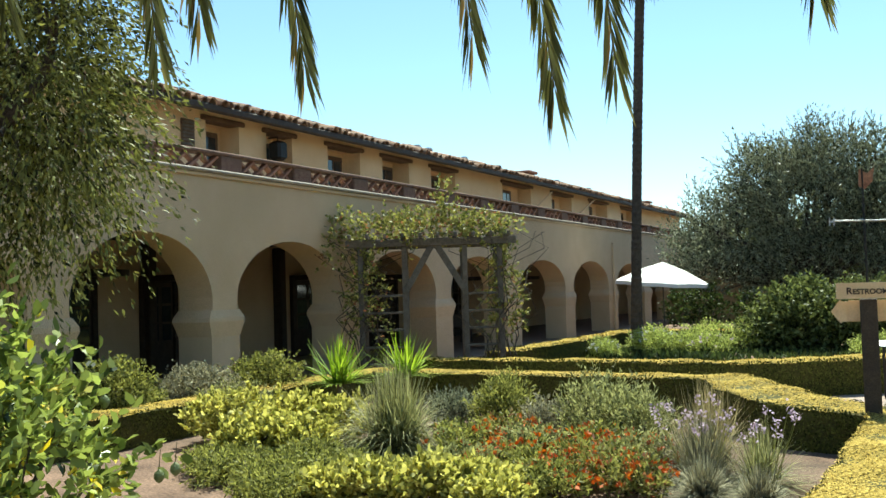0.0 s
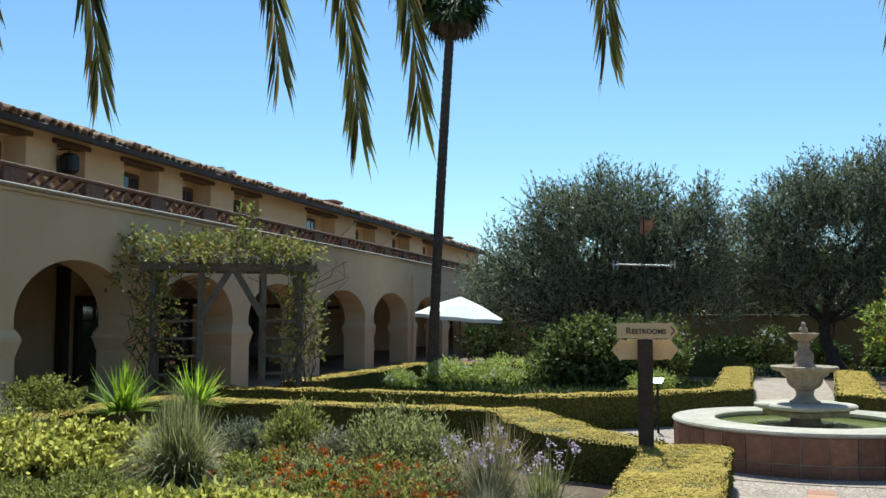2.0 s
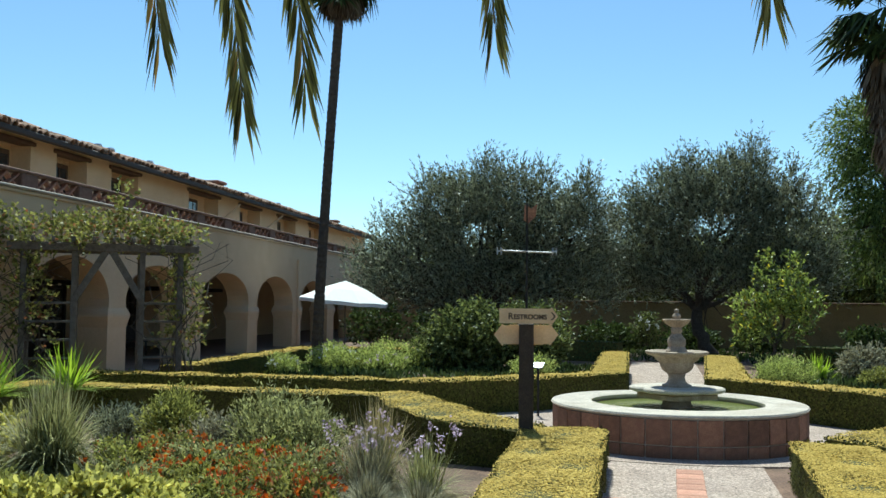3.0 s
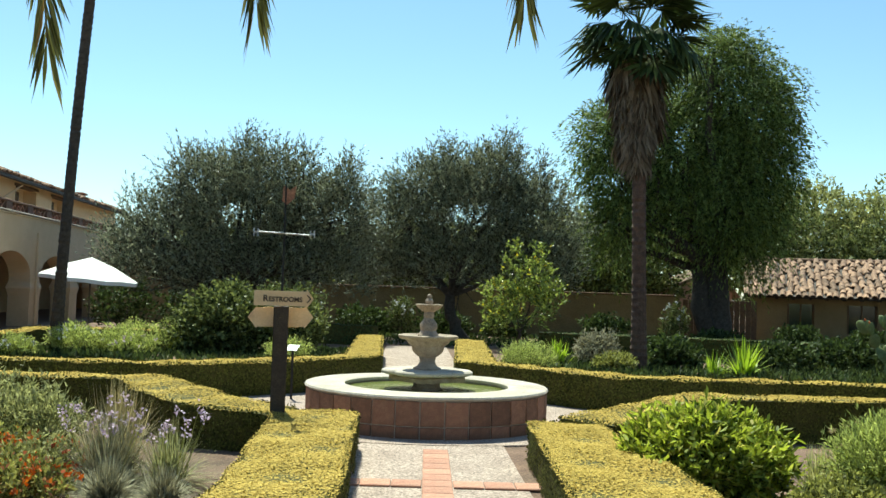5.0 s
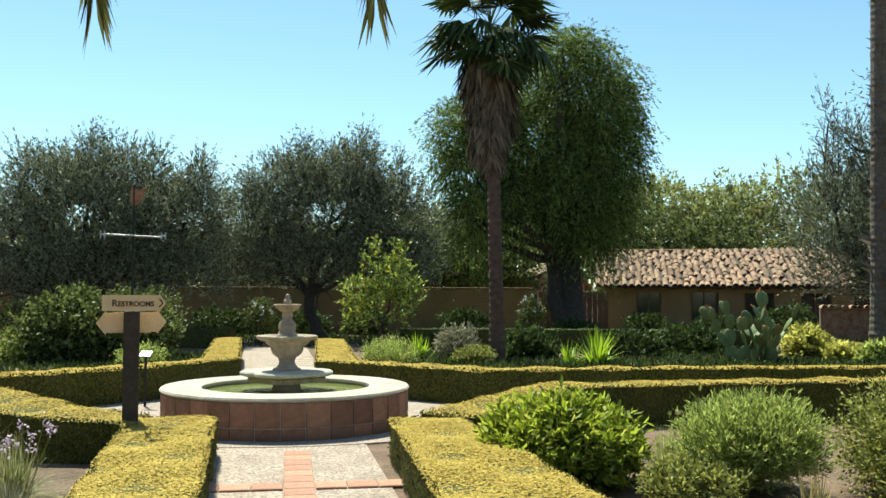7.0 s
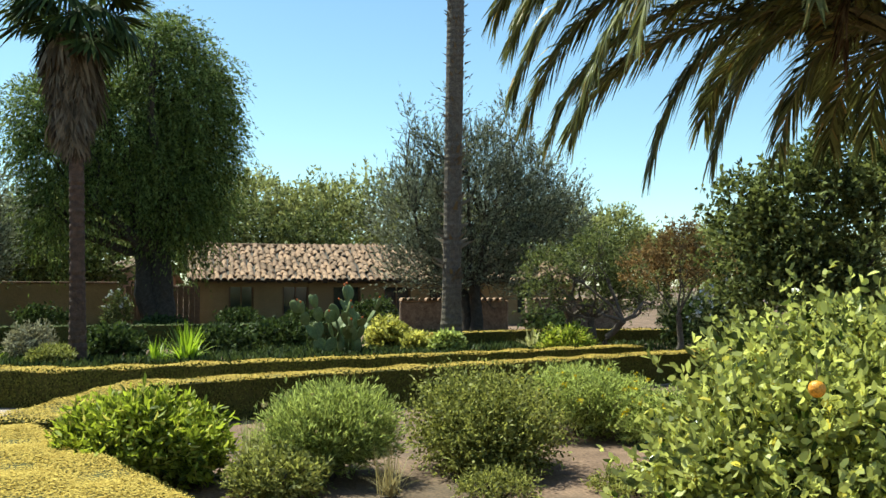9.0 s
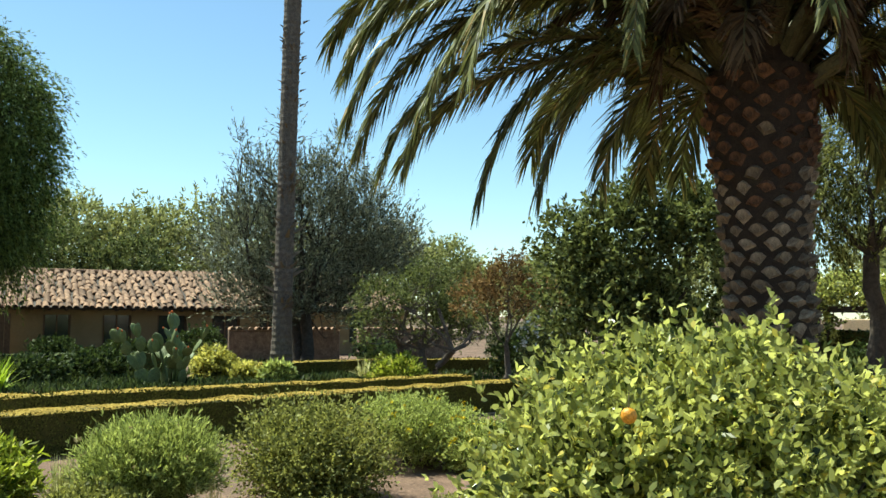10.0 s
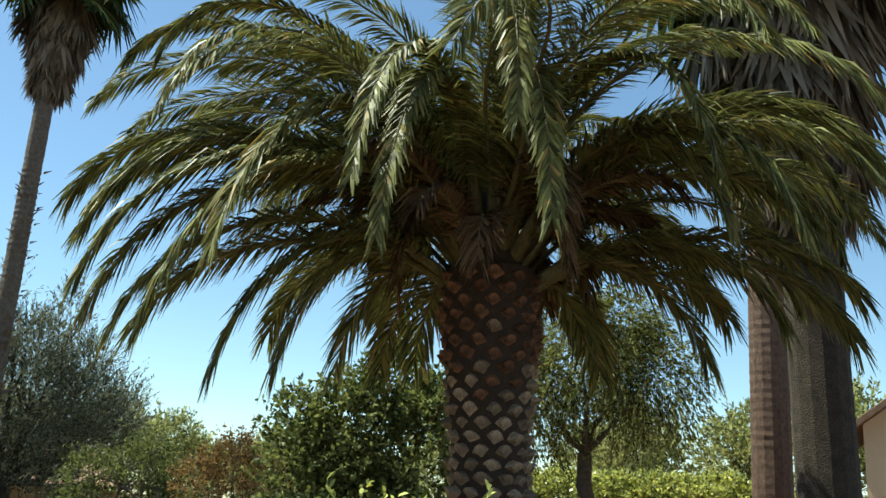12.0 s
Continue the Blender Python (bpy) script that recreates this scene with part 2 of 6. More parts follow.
# ---- mesh builders ----
class Geo:
    """Collects vertices and faces of one mesh."""

    def __init__(self):
        self.v, self.f, self.smooth = [], [], False

    def add(self, verts, faces):
        k = len(self.v)
        self.v.extend(tuple(c) for c in verts)
        self.f.extend(tuple(i + k for i in f) for f in faces)
        return self

    def box(self, x0, y0, z0, x1, y1, z1, m=None, bevel=0.0):
        b = min(bevel, (x1 - x0) / 3, (y1 - y0) / 3, (z1 - z0) / 3)
        if b <= 0:
            v = [(x, y, z) for z in (z0, z1) for y in (y0, y1) for x in (x0, x1)]
            f = [(0, 2, 3, 1), (4, 5, 7, 6), (0, 1, 5, 4), (2, 6, 7, 3), (0, 4, 6, 2), (1, 3, 7, 5)]
        else:
            def ring(d, z):
                return [(x0 + d + b, y0 + d, z), (x1 - d - b, y0 + d, z), (x1 - d, y0 + d + b, z), (x1 - d, y1 - d - b, z),
                        (x1 - d - b, y1 - d, z), (x0 + d + b, y1 - d, z), (x0 + d, y1 - d - b, z), (x0 + d, y0 + d + b, z)]
            v = ring(b, z0) + ring(0, z0 + b) + ring(0, z1 - b) + ring(b, z1)
            f = [tuple(range(7, -1, -1)), tuple(range(24, 32))]
            for r in range(3):
                for i in range(8):
                    j = (i + 1) % 8
                    f.append((r * 8 + i, r * 8 + j, r * 8 + 8 + j, r * 8 + 8 + i))
        if m is not None:
            v = [m @ Vector(c) for c in v]
        return self.add(v, f)

    def beam(self, a, b, w, h, bevel=0.01):
        """A bar of section w x h from a to b."""
        a, b = Vector(a), Vector(b)
        d = b - a
        q = d.to_track_quat("X", "Z").to_matrix().to_4x4()
        return self.box(0, -w / 2, -h / 2, d.length, w / 2, h / 2, Matrix.Translation(a) @ q, bevel)

    def tube(self, pts, radii, seg=8, cap=True):
        pts = [Vector(p) for p in pts]
        n = len(pts)
        v = []
        for i, p in enumerate(pts):
            d = (pts[min(i + 1, n - 1)] - pts[max(i - 1, 0)]).normalized()
            x = d.orthogonal().normalized() if abs(d.z) < 0.9 else (Vector((1, 0, 0)) - d * d.x).normalized()
            y = d.cross(x)
            for k in range(seg):
                a = 2 * math.pi * k / seg
                v.append(p + (x * math.cos(a) + y * math.sin(a)) * radii[i])
        f = []
        for i in range(n - 1):
            for k in range(seg):
                j = (k + 1) % seg
                f.append((i * seg + k, i * seg + j, i * seg + seg + j, i * seg + seg + k))
        if cap:
            f.append(tuple(range(seg - 1, -1, -1)))
            f.append(tuple(range((n - 1) * seg, n * seg)))
        return self.add(v, f)

    def lathe(self, prof, seg=40, c=(0, 0, 0), flute=0.0, lobes=8, cap=True):
        v, f = [], []
        n = len(prof)
        for r, z in prof:
            for k in range(seg):
                a = 2 * math.pi * k / seg
                rr = r * (1 + flute * math.cos(lobes * a))
                v.append((c[0] + rr * math.cos(a), c[1] + rr * math.sin(a), c[2] + z))
        for i in range(n - 1):
            for k in range(seg):
                j = (k + 1) % seg
                f.append((i * seg + k, i * seg + j, i * seg + seg + j, i * seg + seg + k))
        if cap:
            f.append(tuple(range(seg - 1, -1, -1)))
            f.append(tuple(range((n - 1) * seg, n * seg)))
        return self.add(v, f)

    def mesh(self, name, material, smooth=False):
        me = bpy.data.meshes.new(name)
        me.from_pydata(self.v, [], self.f)
        me.materials.append(material)
        if smooth:
            me.polygons.foreach_set("use_smooth", [True] * len(me.polygons))
            me.set_sharp_from_angle(angle=radians(38))
        me.update()
        return me


def quads_mesh(name, verts, material, per=4):
    """A mesh of loose faces of `per` corners each, from an array (n * per, 3)."""
    n = len(verts) // per
    me = bpy.data.meshes.new(name)
    me.vertices.add(n * per)
    me.vertices.foreach_set("co", np.ascontiguousarray(verts, dtype=np.float32).ravel())
    me.loops.add(n * per)
    me.loops.foreach_set("vertex_index", np.arange(n * per, dtype=np.int32))
    me.polygons.add(n)
    me.polygons.foreach_set("loop_start", np.arange(0, n * per, per, dtype=np.int32))
    me.update(calc_edges=True)
    me.materials.append(material)
    return me


def part(name, geo, material, parent=None, label="", kind="", smooth=False):
    me = geo.mesh(name, material, smooth) if isinstance(geo, Geo) else geo
    ob = new(name, me)
    ob.parent = parent
    return tagged(ob, label, kind=kind)


GROUPS = {"olive_tree": "olive trees", "eucalyptus_tree": "trees in the distance", "fan_palm": "fan palms of the garden", "jade_bush": "succulent mounds in the bed",
          "flowering_shrub": "red-flowering shrubs in the bed", "green_shrub": "green bedding shrubs", "border_shrub": "shrubs of the borders", "strap_leaved_plant": "strap-leaved plants beside the orange bush",
          "bedding_plant": "bedding plants of the far bed", "lemon": "lemons in the bush", "yucca": "yuccas of the beds", "fescue": "grass mounds of the bed", "society_garlic": "mauve-flowered clumps", "date_palm": "date palms"}


def thing(name, label, category, at=(0, 0, 0), rz=0.0, group="", kind=""):
    ob = new(name)
    group = group or GROUPS.get(name, "")
    ob.matrix_basis = pose(*at, 0, 0, rz)
    return tagged(ob, label, category, group, kind)


def unit(a):
    return a / np.maximum(np.linalg.norm(a, axis=1, keepdims=True), 1e-9)


def leaves(pos, d, rng, length, width, bend=0.0, jitter=0.3, face=None, six=False):
    """Rhombic leaves: one quad each, at pos, pointing along d."""
    n = len(pos)
    d = unit(d)
    side = unit(np.cross(d, rng.normal(size=(n, 3)) if face is None else face + 0.2 * rng.normal(size=(n, 3))))
    nor = np.cross(d, side)
    L = length * (1 + jitter * rng.uniform(-1, 1, (n, 1)))
    Wd = width * (1 + jitter * rng.uniform(-1, 1, (n, 1)))
    mid = pos + d * L * 0.45 + nor * L * bend
    if six:   # rounder leaf with a drooping tip, six corners
        a, b, tip = pos + d * L * 0.22 + nor * L * bend, pos + d * L * 0.66 + nor * L * bend, pos + d * L * 0.97 - nor * L * 0.1
        v = np.stack([pos, a + side * Wd * 0.42, b + side * Wd * 0.45, tip, b - side * Wd * 0.45, a - side * Wd * 0.42], 1)
    else:
        v = np.stack([pos, mid + side * Wd * 0.5, pos + d * L, mid - side * Wd * 0.5], 1)
    return v.reshape(-1, 3)


def sprays(lobes, twigs, k, tl, rng, length, width, up=0.3, droop=0.0, spread=0.8, shell=0.55, low=-0.7, bend=0.08, six=False):
    """Leafy twigs over a crown of ellipsoid lobes (x, y, z, rx, ry, rz)."""
    lb = np.array(lobes, float)
    wt = lb[:, 3] * lb[:, 4] + lb[:, 4] * lb[:, 5] + lb[:, 3] * lb[:, 5]
    pick = rng.choice(len(lb), twigs, p=wt / wt.sum())
    u = unit(rng.normal(size=(twigs, 3)))
    u[:, 2] = np.where(u[:, 2] < low, -u[:, 2], u[:, 2])
    fr = rng.uniform(shell, 1.0, (twigs, 1)) ** 0.7
    lump = 1 + 0.14 * np.sin(5 * u[:, :1] + 2 * pick[:, None]) * np.cos(6 * u[:, 1:2] + pick[:, None]) + 0.08 * rng.normal(size=(twigs, 1))
    p = lb[pick, :3] + u * lb[pick, 3:] * fr * lump
    d = unit(u + np.array([0, 0, up]) + 0.45 * rng.normal(size=(twigs, 3)))
    t = rng.uniform(0, 1, (twigs, k, 1))
    ln = tl * rng.uniform(0.6, 1.35, (twigs, 1, 1))
    pos = p[:, None, :] + d[:, None, :] * ln * t
    pos[..., 2] -= (droop * ln * t * t)[..., 0]
    ld = d[:, None, :] + spread * rng.normal(size=(twigs, k, 3))
    ld[..., 2] -= droop * 0.8
    return leaves(pos.reshape(-1, 3), ld.reshape(-1, 3), rng, length, width, bend, six=six)


def limb(g, a, b, r0, r1, rng, bow=0.12, n=5, seg=7):
    a, b = Vector(a), Vector(b)
    L = (b - a).length
    off = Vector(rng.normal(size=3)) * bow * L
    pts = [a.lerp(b, i / n) + off * math.sin(math.pi * i / n) + Vector(rng.normal(size=3)) * 0.02 * L * (0 < i < n) for i in range(n + 1)]
    g.tube(pts, [r0 + (r1 - r0) * i / n for i in range(n + 1)], seg)
    return pts

# ---- ground, paths ----
g = Geo()
R_OUT = [0, 20, 60, 200, 800, 3000]
for i in range(len(R_OUT) - 1):
    for k in range(48):
        a0, a1 = 2 * math.pi * k / 48, 2 * math.pi * (k + 1) / 48
        r0, r1 = R_OUT[i], R_OUT[i + 1]
        pts = [(r1 * math.cos(a0), r1 * math.sin(a0), 0), (r1 * math.cos(a1), r1 * math.sin(a1), 0)]
        g.add([(r0 * math.cos(a0), r0 * math.sin(a0), 0)] + pts + ([(r0 * math.cos(a1), r0 * math.sin(a1), 0)] if r0 else []), [(0, 1, 2, 3) if r0 else (0, 1, 2)])
part("ground", g, M_SOIL, None, "bare brown garden soil with dry litter", "structure")

GX, GY = Vector((0.987, 0.162, 0)), Vector((-0.162, 0.987, 0))   # across and along the garden path
FC = W(-1.613, 11.8)   # fountain centre


def strip(name, a, b, half, z, material, label):
    a, b = Vector(a), Vector(b)
    d = (b - a).normalized()
    s = Vector((d.y, -d.x, 0)) * half
    up = Vector((0, 0, z))
    gg = Geo().add([a - s, a + s, b + s, b - s, a - s + up, a + s + up, b + s + up, b - s + up],
                   [(4, 5, 6, 7), (0, 1, 5, 4), (1, 2, 6, 5), (2, 3, 7, 6), (3, 0, 4, 7)])
    return part(name, gg, material, None, label, "structure")


strip("path_1", W(0.55, -2.5), W(-4.0, 27), 0.98, 0.012, M_GRAVEL, "pale gravel garden path between hedges")
strip("path_2", W(-13.5, 10.9), W(13.5, 13.7), 0.8, 0.016, M_GRAVEL, "pale gravel cross path between hedges")
g = Geo()
ring = [(FC.x + GY.x * 1.9 + 4.0 * math.cos(2 * math.pi * k / 64), FC.y + GY.y * 1.9 + 4.0 * math.sin(2 * math.pi * k / 64)) for k in range(64)]
g.add([(x, y, 0.02) for x, y in ring] + [(x, y, 0) for x, y in ring], [tuple(range(64))] + [(k, 64 + k, 64 + (k + 1) % 64, (k + 1) % 64) for k in range(64)])
plaza = part("plaza", g, M_GRAVEL, None, "pale gravel round the fountain", "structure")

# ---- main building: arcade below, terrace and upper wall behind ----
B_AZ = 13.0
bld = thing("mission_building", "long tan stucco building with arched arcade and tiled roof", "building", W(-16.56, 28.48), 90 + B_AZ)
U0, U1 = -34.0, 22.0       # along the front, metres
SP, SPRING = 4.42, 1.5
LEDGE, DEPTH = 4.05, 0.75
# each arch: where its opening begins and ends along the front, and its crown height
ARCHES = [(-30.6, -27.2, 2.95), (-26.4, -23.4, 2.98), (-22.65, -19.35, 2.93), (-18.35, -15.03, 2.84), (-14.1, -10.55, 2.78),
          (-9.45, -5.5, 2.74), (-4.55, -0.57, 2.76), (0.55, 4.5, 2.72), (5.6, 9.4, 2.72), (10.5, 14.3, 2.72), (15.4, 19.2, 2.72)]


def arch_outline(c, half, top):
    """Horseshoe: the curve swells past the jambs before it closes on the imposts."""
    o = [(c - half, 0.0), (c - half, SPRING)]
    a0 = radians(16)
    zc = SPRING + 0.32
    for k in range(0, 23):
        a = math.pi + a0 - (math.pi + 2 * a0) * k / 22
        o.append((c + (half + 0.05) * math.cos(a), zc + (top - zc) * math.sin(a)))
    return o + [(c + half, SPRING), (c + half, 0.0)]


g = Geo()
for i, (al, ar, at_top) in enumerate(ARCHES):
    c, HALF = (al + ar) / 2, (ar - al) / 2
    L = (ARCHES[i - 1][1] + al) / 2 if i else U0
    Rr = (ar + ARCHES[i + 1][0]) / 2 if i < len(ARCHES) - 1 else U1
    o = arch_outline(c, HALF, at_top)
    n = len(o)
    for y, flip in ((0.0, False), (DEPTH, True)):
        polys = []
        h = n // 2
        for (xa, za), (xb, zb) in zip(o[:h], o[1:h + 1]):
            polys.append([(L, y, za), (xa, y, za), (xb, y, zb), (L, y, zb)])
        polys.append([(L, y, o[h][1]), (o[h][0], y, o[h][1]), (o[h][0], y, LEDGE), (L, y, LEDGE)])
        for (xa, za), (xb, zb) in zip(o[h:-1], o[h + 1:]):
            polys.append([(xa, y, za), (Rr, y, za), (Rr, y, zb), (xb, y, zb)])
        polys.append([(o[h][0], y, o[h][1]), (Rr, y, o[h][1]), (Rr, y, LEDGE), (o[h][0], y, LEDGE)])
        for q in polys:
            g.add(q[::-1] if flip else q, [tuple(range(len(q)))])
    g.add([(x, 0, z) for x, z in o] + [(x, DEPTH, z) for x, z in o], [(k + 1, k, n + k, n + k + 1) for k in range(n - 1)])
me = g.mesh("arcade_wall", M_STUCCO)
bm = bmesh.new()
bm.from_mesh(me)
bmesh.ops.remove_doubles(bm, verts=bm.verts, dist=0.001)
bm.to_mesh(me)
bm.free()
part("arcade_wall", me, None, bld, "tan stucco arcade wall with horseshoe arches")
for (_, ar, _), (al, _, _) in zip(ARCHES, ARCHES[1:]):
    # cushion capital, flaring out over the pier
    c, hw = (ar + al) / 2, (al - ar) / 2
    cap_v = []
    for z, e in ((SPRING - 0.3, 0.004), (SPRING - 0.16, 0.05), (SPRING - 0.04, 0.1), (SPRING + 0.03, 0.09), (SPRING + 0.16, 0.0)):
        cap_v += [(c - hw - e, -e * 0.5 - 0.003, z), (c + hw + e, -e * 0.5 - 0.003, z), (c + hw + e, DEPTH + e * 0.5 + 0.003, z), (c - hw - e, DEPTH + e * 0.5 + 0.003, z)]
    cap_f = [(3, 2, 1, 0), (16, 17, 18, 19)] + [(4 * r + q, 4 * r + (q + 1) % 4, 4 * r + 4 + (q + 1) % 4, 4 * r + 4 + q) for r in range(4) for q in range(4)]
    part("impost", Geo().add(cap_v, cap_f), M_STUCCO, bld)
# arcade interior
# unseen closing walls, added to keep daylight out of the arcade
for x0 in (U0, U1 - 0.3):
    part("end_wall", Geo().box(x0, DEPTH, 0, x0 + 0.3, 5.6, LEDGE - 0.76), M_STUCCO, bld)
part("arcade_ceiling", Geo().box(U0, DEPTH, LEDGE - 0.8, U1, 5.6, LEDGE - 0.755), M_DARKWOOD, bld, "dark timber arcade ceiling")
g = Geo().box(U0, 5.3, 0, U1, 5.6, LEDGE - 0.805)
part("back_wall", g, M_STUCCO, bld, "shaded tan inner arcade wall")
part("arcade_floor", Geo().box(U0, -0.35, 0.0, U1, 5.3, 0.1, bevel=0.02), M_FLOOR, bld, "pale tiled arcade floor")
part("terrace", Geo().box(U0, DEPTH, LEDGE - 0.75, U1, 12, LEDGE - 0.45), M_FLOOR, bld)
for c, w, h in ((-27.4, 1.5, 2.5), (-22.0, 1.5, 2.4), (-19.2, 0.9, 2.3), (-13.2, 1.2, 2.3), (-8.6, 1.1, 2.3), (-3.2, 1.0, 2.2), (2.0, 1.1, 2.2)):
    d = part("door", Geo().box(c - w / 2, 5.2, 0.1, c + w / 2, 5.29, h, bevel=0.02), M_DARKWOOD, bld, "dark wooden arcade door")
    part("frame", Geo().box(c - w / 2 - 0.14, 5.16, 0.1, c - w / 2, 5.295, h + 0.14, bevel=0.01).box(c + w / 2, 5.16, 0.1, c + w / 2 + 0.14, 5.295, h + 0.14, bevel=0.01).box(c - w / 2, 4.06, h, c + w / 2, 5.295, h + 0.14, bevel=0.01), M_DARKWOOD, d)
    for r in range(3):
        for q in range(2):
            x0 = c - w / 2 + 0.1 + q * (w / 2 - 0.03)
            part("pane", Geo().box(x0, 5.185, 0.9 + r * 0.44, x0 + w / 2 - 0.17, 5.199, 1.28 + r * 0.44), M_GLASS, d)
for c in (-19.6, -14.6, -9.8):
    part("pilaster", Geo().box(c - 0.12, 5.0, 0.1, c + 0.12, 5.295, 3.2, bevel=0.02), M_DARKWOOD, bld)
part("ledge", Geo().box(U0, -0.1, LEDGE, U1, DEPTH + 0.02, LEDGE + 0.07, bevel=0.025), M_LEDGE, bld, "grey plaster ledge")
part("string_course", Geo().box(U0, -0.05, LEDGE - 0.07, U1, 0.0, LEDGE - 0.003, bevel=0.015), M_STUCCO, bld)
# upper wall with deep recesses
UP_Y, UP_T, UP_TOP = 2.4, 0.55, 5.84
REC = [(-27.0, -25.7), (-24.3, -23.0), (-20.68, -19.59), (-18.62, -17.62), (-16.11, -14.57), (-13.4, -11.87), (-10.49, -8.81), (-5.02, -2.31), (-0.06, 2.34), (4.66, 7.36), (9.6, 12.4)]
RZ1 = 5.66
x = U0
for a, b in REC:
    part("upper_wall", Geo().box(x, UP_Y, LEDGE - 0.45, a, UP_Y + UP_T, UP_TOP), M_STUCCO_UP, bld, "stucco upper wall, toned lighter for bounced light")
    part("upper_wall", Geo().box(a, UP_Y, RZ1, b, UP_Y + UP_T, UP_TOP), M_STUCCO_UP, bld, "stucco upper wall, toned lighter for bounced light")
    x = b
part("upper_wall", Geo().box(x, UP_Y, LEDGE - 0.45, U1, UP_Y + UP_T, UP_TOP), M_STUCCO_UP, bld, "stucco upper wall, toned lighter for bounced light")
part("rear_wall", Geo().box(U0, UP_Y + UP_T, LEDGE - 0.45, U1, UP_Y + UP_T + 0.2, UP_TOP), M_STUCCO_UP, bld)
for a, b in REC:
    part("lintel", Geo().box(a - 0.16, UP_Y - 0.06, RZ1 - 0.02, b + 0.16, UP_Y + 0.3, RZ1 + 0.09, bevel=0.02), M_BROWNWOOD, bld, "dark timber lintel")
    c = b - 0.62 if b - a < 2 else b - 1.3
    w = part("window", Geo().box(c - 0.46, UP_Y + UP_T - 0.09, LEDGE - 0.4, c + 0.46, UP_Y + UP_T - 0.004, RZ1 - 0.14, bevel=0.015), M_BROWNWOOD, bld, "brown timber terrace door")
    part("pane", Geo().box(c - 0.36, UP_Y + UP_T - 0.1, LEDGE + 0.1, c + 0.36, UP_Y + UP_T - 0.092, RZ1 - 0.26), M_GLASS, w)
    part("mullion", Geo().box(c - 0.02, UP_Y + UP_T - 0.112, LEDGE + 0.1, c + 0.02, UP_Y + UP_T - 0.102, RZ1 - 0.26), M_BROWNWOOD, w)
vent = part("vent", Geo().box(-21.45, UP_Y - 0.03, 5.0, -21.05, UP_Y - 0.003, 5.58, bevel=0.01), M_BROWNWOOD, bld, "slatted timber wall vent")
for k in range(7):
    part("slat", Geo().box(-21.42, UP_Y - 0.055, 5.04 + k * 0.076, -21.08, UP_Y - 0.032, 5.08 + k * 0.076), M_GREYWOOD, vent)
# balustrade of brick lattice
rail_z = LEDGE + 0.37
bal = part("balustrade", Geo().box(U0, 0.08, rail_z, U1, 0.36, rail_z + 0.07, bevel=0.02), M_BROWNBRICK, bld, "low red brick lattice balustrade")
PANEL = SP / 2
lat = Geo()
n = 4
w = (PANEL - 0.62) / n
for i in range(n):
    x0, x1 = 0.62 + i * w, 0.62 + (i + 1) * w
    for a, b in (((x0, 0.2, LEDGE + 0.08), (x1, 0.2, rail_z - 0.01)), ((x0, 0.24, rail_z - 0.01), (x1, 0.24, LEDGE + 0.08))):
        lat.beam(a, b, 0.12, 0.055, 0.008)
lat_me = lat.mesh("lattice", M_BRICK)
pier_me = Geo().box(0.02, 0.1, LEDGE + 0.072, 0.6, 0.34, rail_z - 0.002, bevel=0.015).mesh("pier", M_BROWNBRICK)
x = U0
while x + PANEL < U1:
    for nm, me in (("lattice", lat_me), ("pier", pier_me)):
        o = new(nm, me)
        o.parent = bal
        o.matrix_basis = pose(x, 0, 0)
    x += PANEL
# roof: rafters, gutter, barrel tiles
EAVE_Y, EAVE_Z, SLOPE = 1.9, 5.78, 0.3
g = Geo()
g.add([(U0, EAVE_Y, EAVE_Z), (U1, EAVE_Y, EAVE_Z), (U1, 9, EAVE_Z + SLOPE * 7.1), (U0, 9, EAVE_Z + SLOPE * 7.1),
       (U0, EAVE_Y, EAVE_Z + 0.06), (U1, EAVE_Y, EAVE_Z + 0.06), (U1, 9, EAVE_Z + 0.06 + SLOPE * 7.1), (U0, 9, EAVE_Z + 0.06 + SLOPE * 7.1)],
      [(0, 3, 2, 1), (4, 5, 6, 7), (0, 1, 5, 4), (2, 3, 7, 6), (1, 2, 6, 5), (3, 0, 4, 7)])
roof = part("roof", g, M_BROWNWOOD, bld, "low clay tile roof with timber eaves")
part("gutter", Geo().box(U0, EAVE_Y - 0.14, EAVE_Z - 0.1, U1, EAVE_Y - 0.005, EAVE_Z + 0.06, bevel=0.03), M_DARKWOOD, roof, "dark metal gutter")

def tile_mesh(name, length, r0, r1, material, seg=6, t=0.02):
    """A tapered half-round clay tile lying along +y, arching up."""
    gg = Geo()
    v = []
    for y, r in ((0, r0), (length, r1)):
        for rr in (r, r - t):
            for i in range(seg + 1):
                a = math.pi * i / seg
                v.append((rr * math.cos(a), y, rr * math.sin(a)))
    s = seg + 1
    f = []
    for i in range(seg):
        f += [(i, i + 1, 2 * s + i + 1, 2 * s + i), (s + i + 1, s + i, 3 * s + i, 3 * s + i + 1), (i + 1, i, s + i, s + i + 1)]
    return gg.add(v, f)


rng = np.random.default_rng(5)
base = tile_mesh("roof_tile", 0.48, 0.135, 0.1, M_ROOF, 6, 0.03)
row = Geo()
x = U0 + 0.1
while x < U1:
    for r in range(4):
        m4 = pose(x + rng.normal() * 0.025, EAVE_Y - 0.12 + r * 0.4 + rng.normal() * 0.03, EAVE_Z + 0.08 + SLOPE * (r * 0.4 - 0.1) + rng.normal() * 0.025, math.degrees(math.atan(SLOPE)) + 2 + rng.normal() * 3, rng.normal() * 4, rng.normal() * 5)
        row.add([m4 @ Vector(c) for c in base.v], base.f)
    x += 0.26
part("roofing", row, M_ROOF, roof, "weathered clay barrel tiles", "stuff")
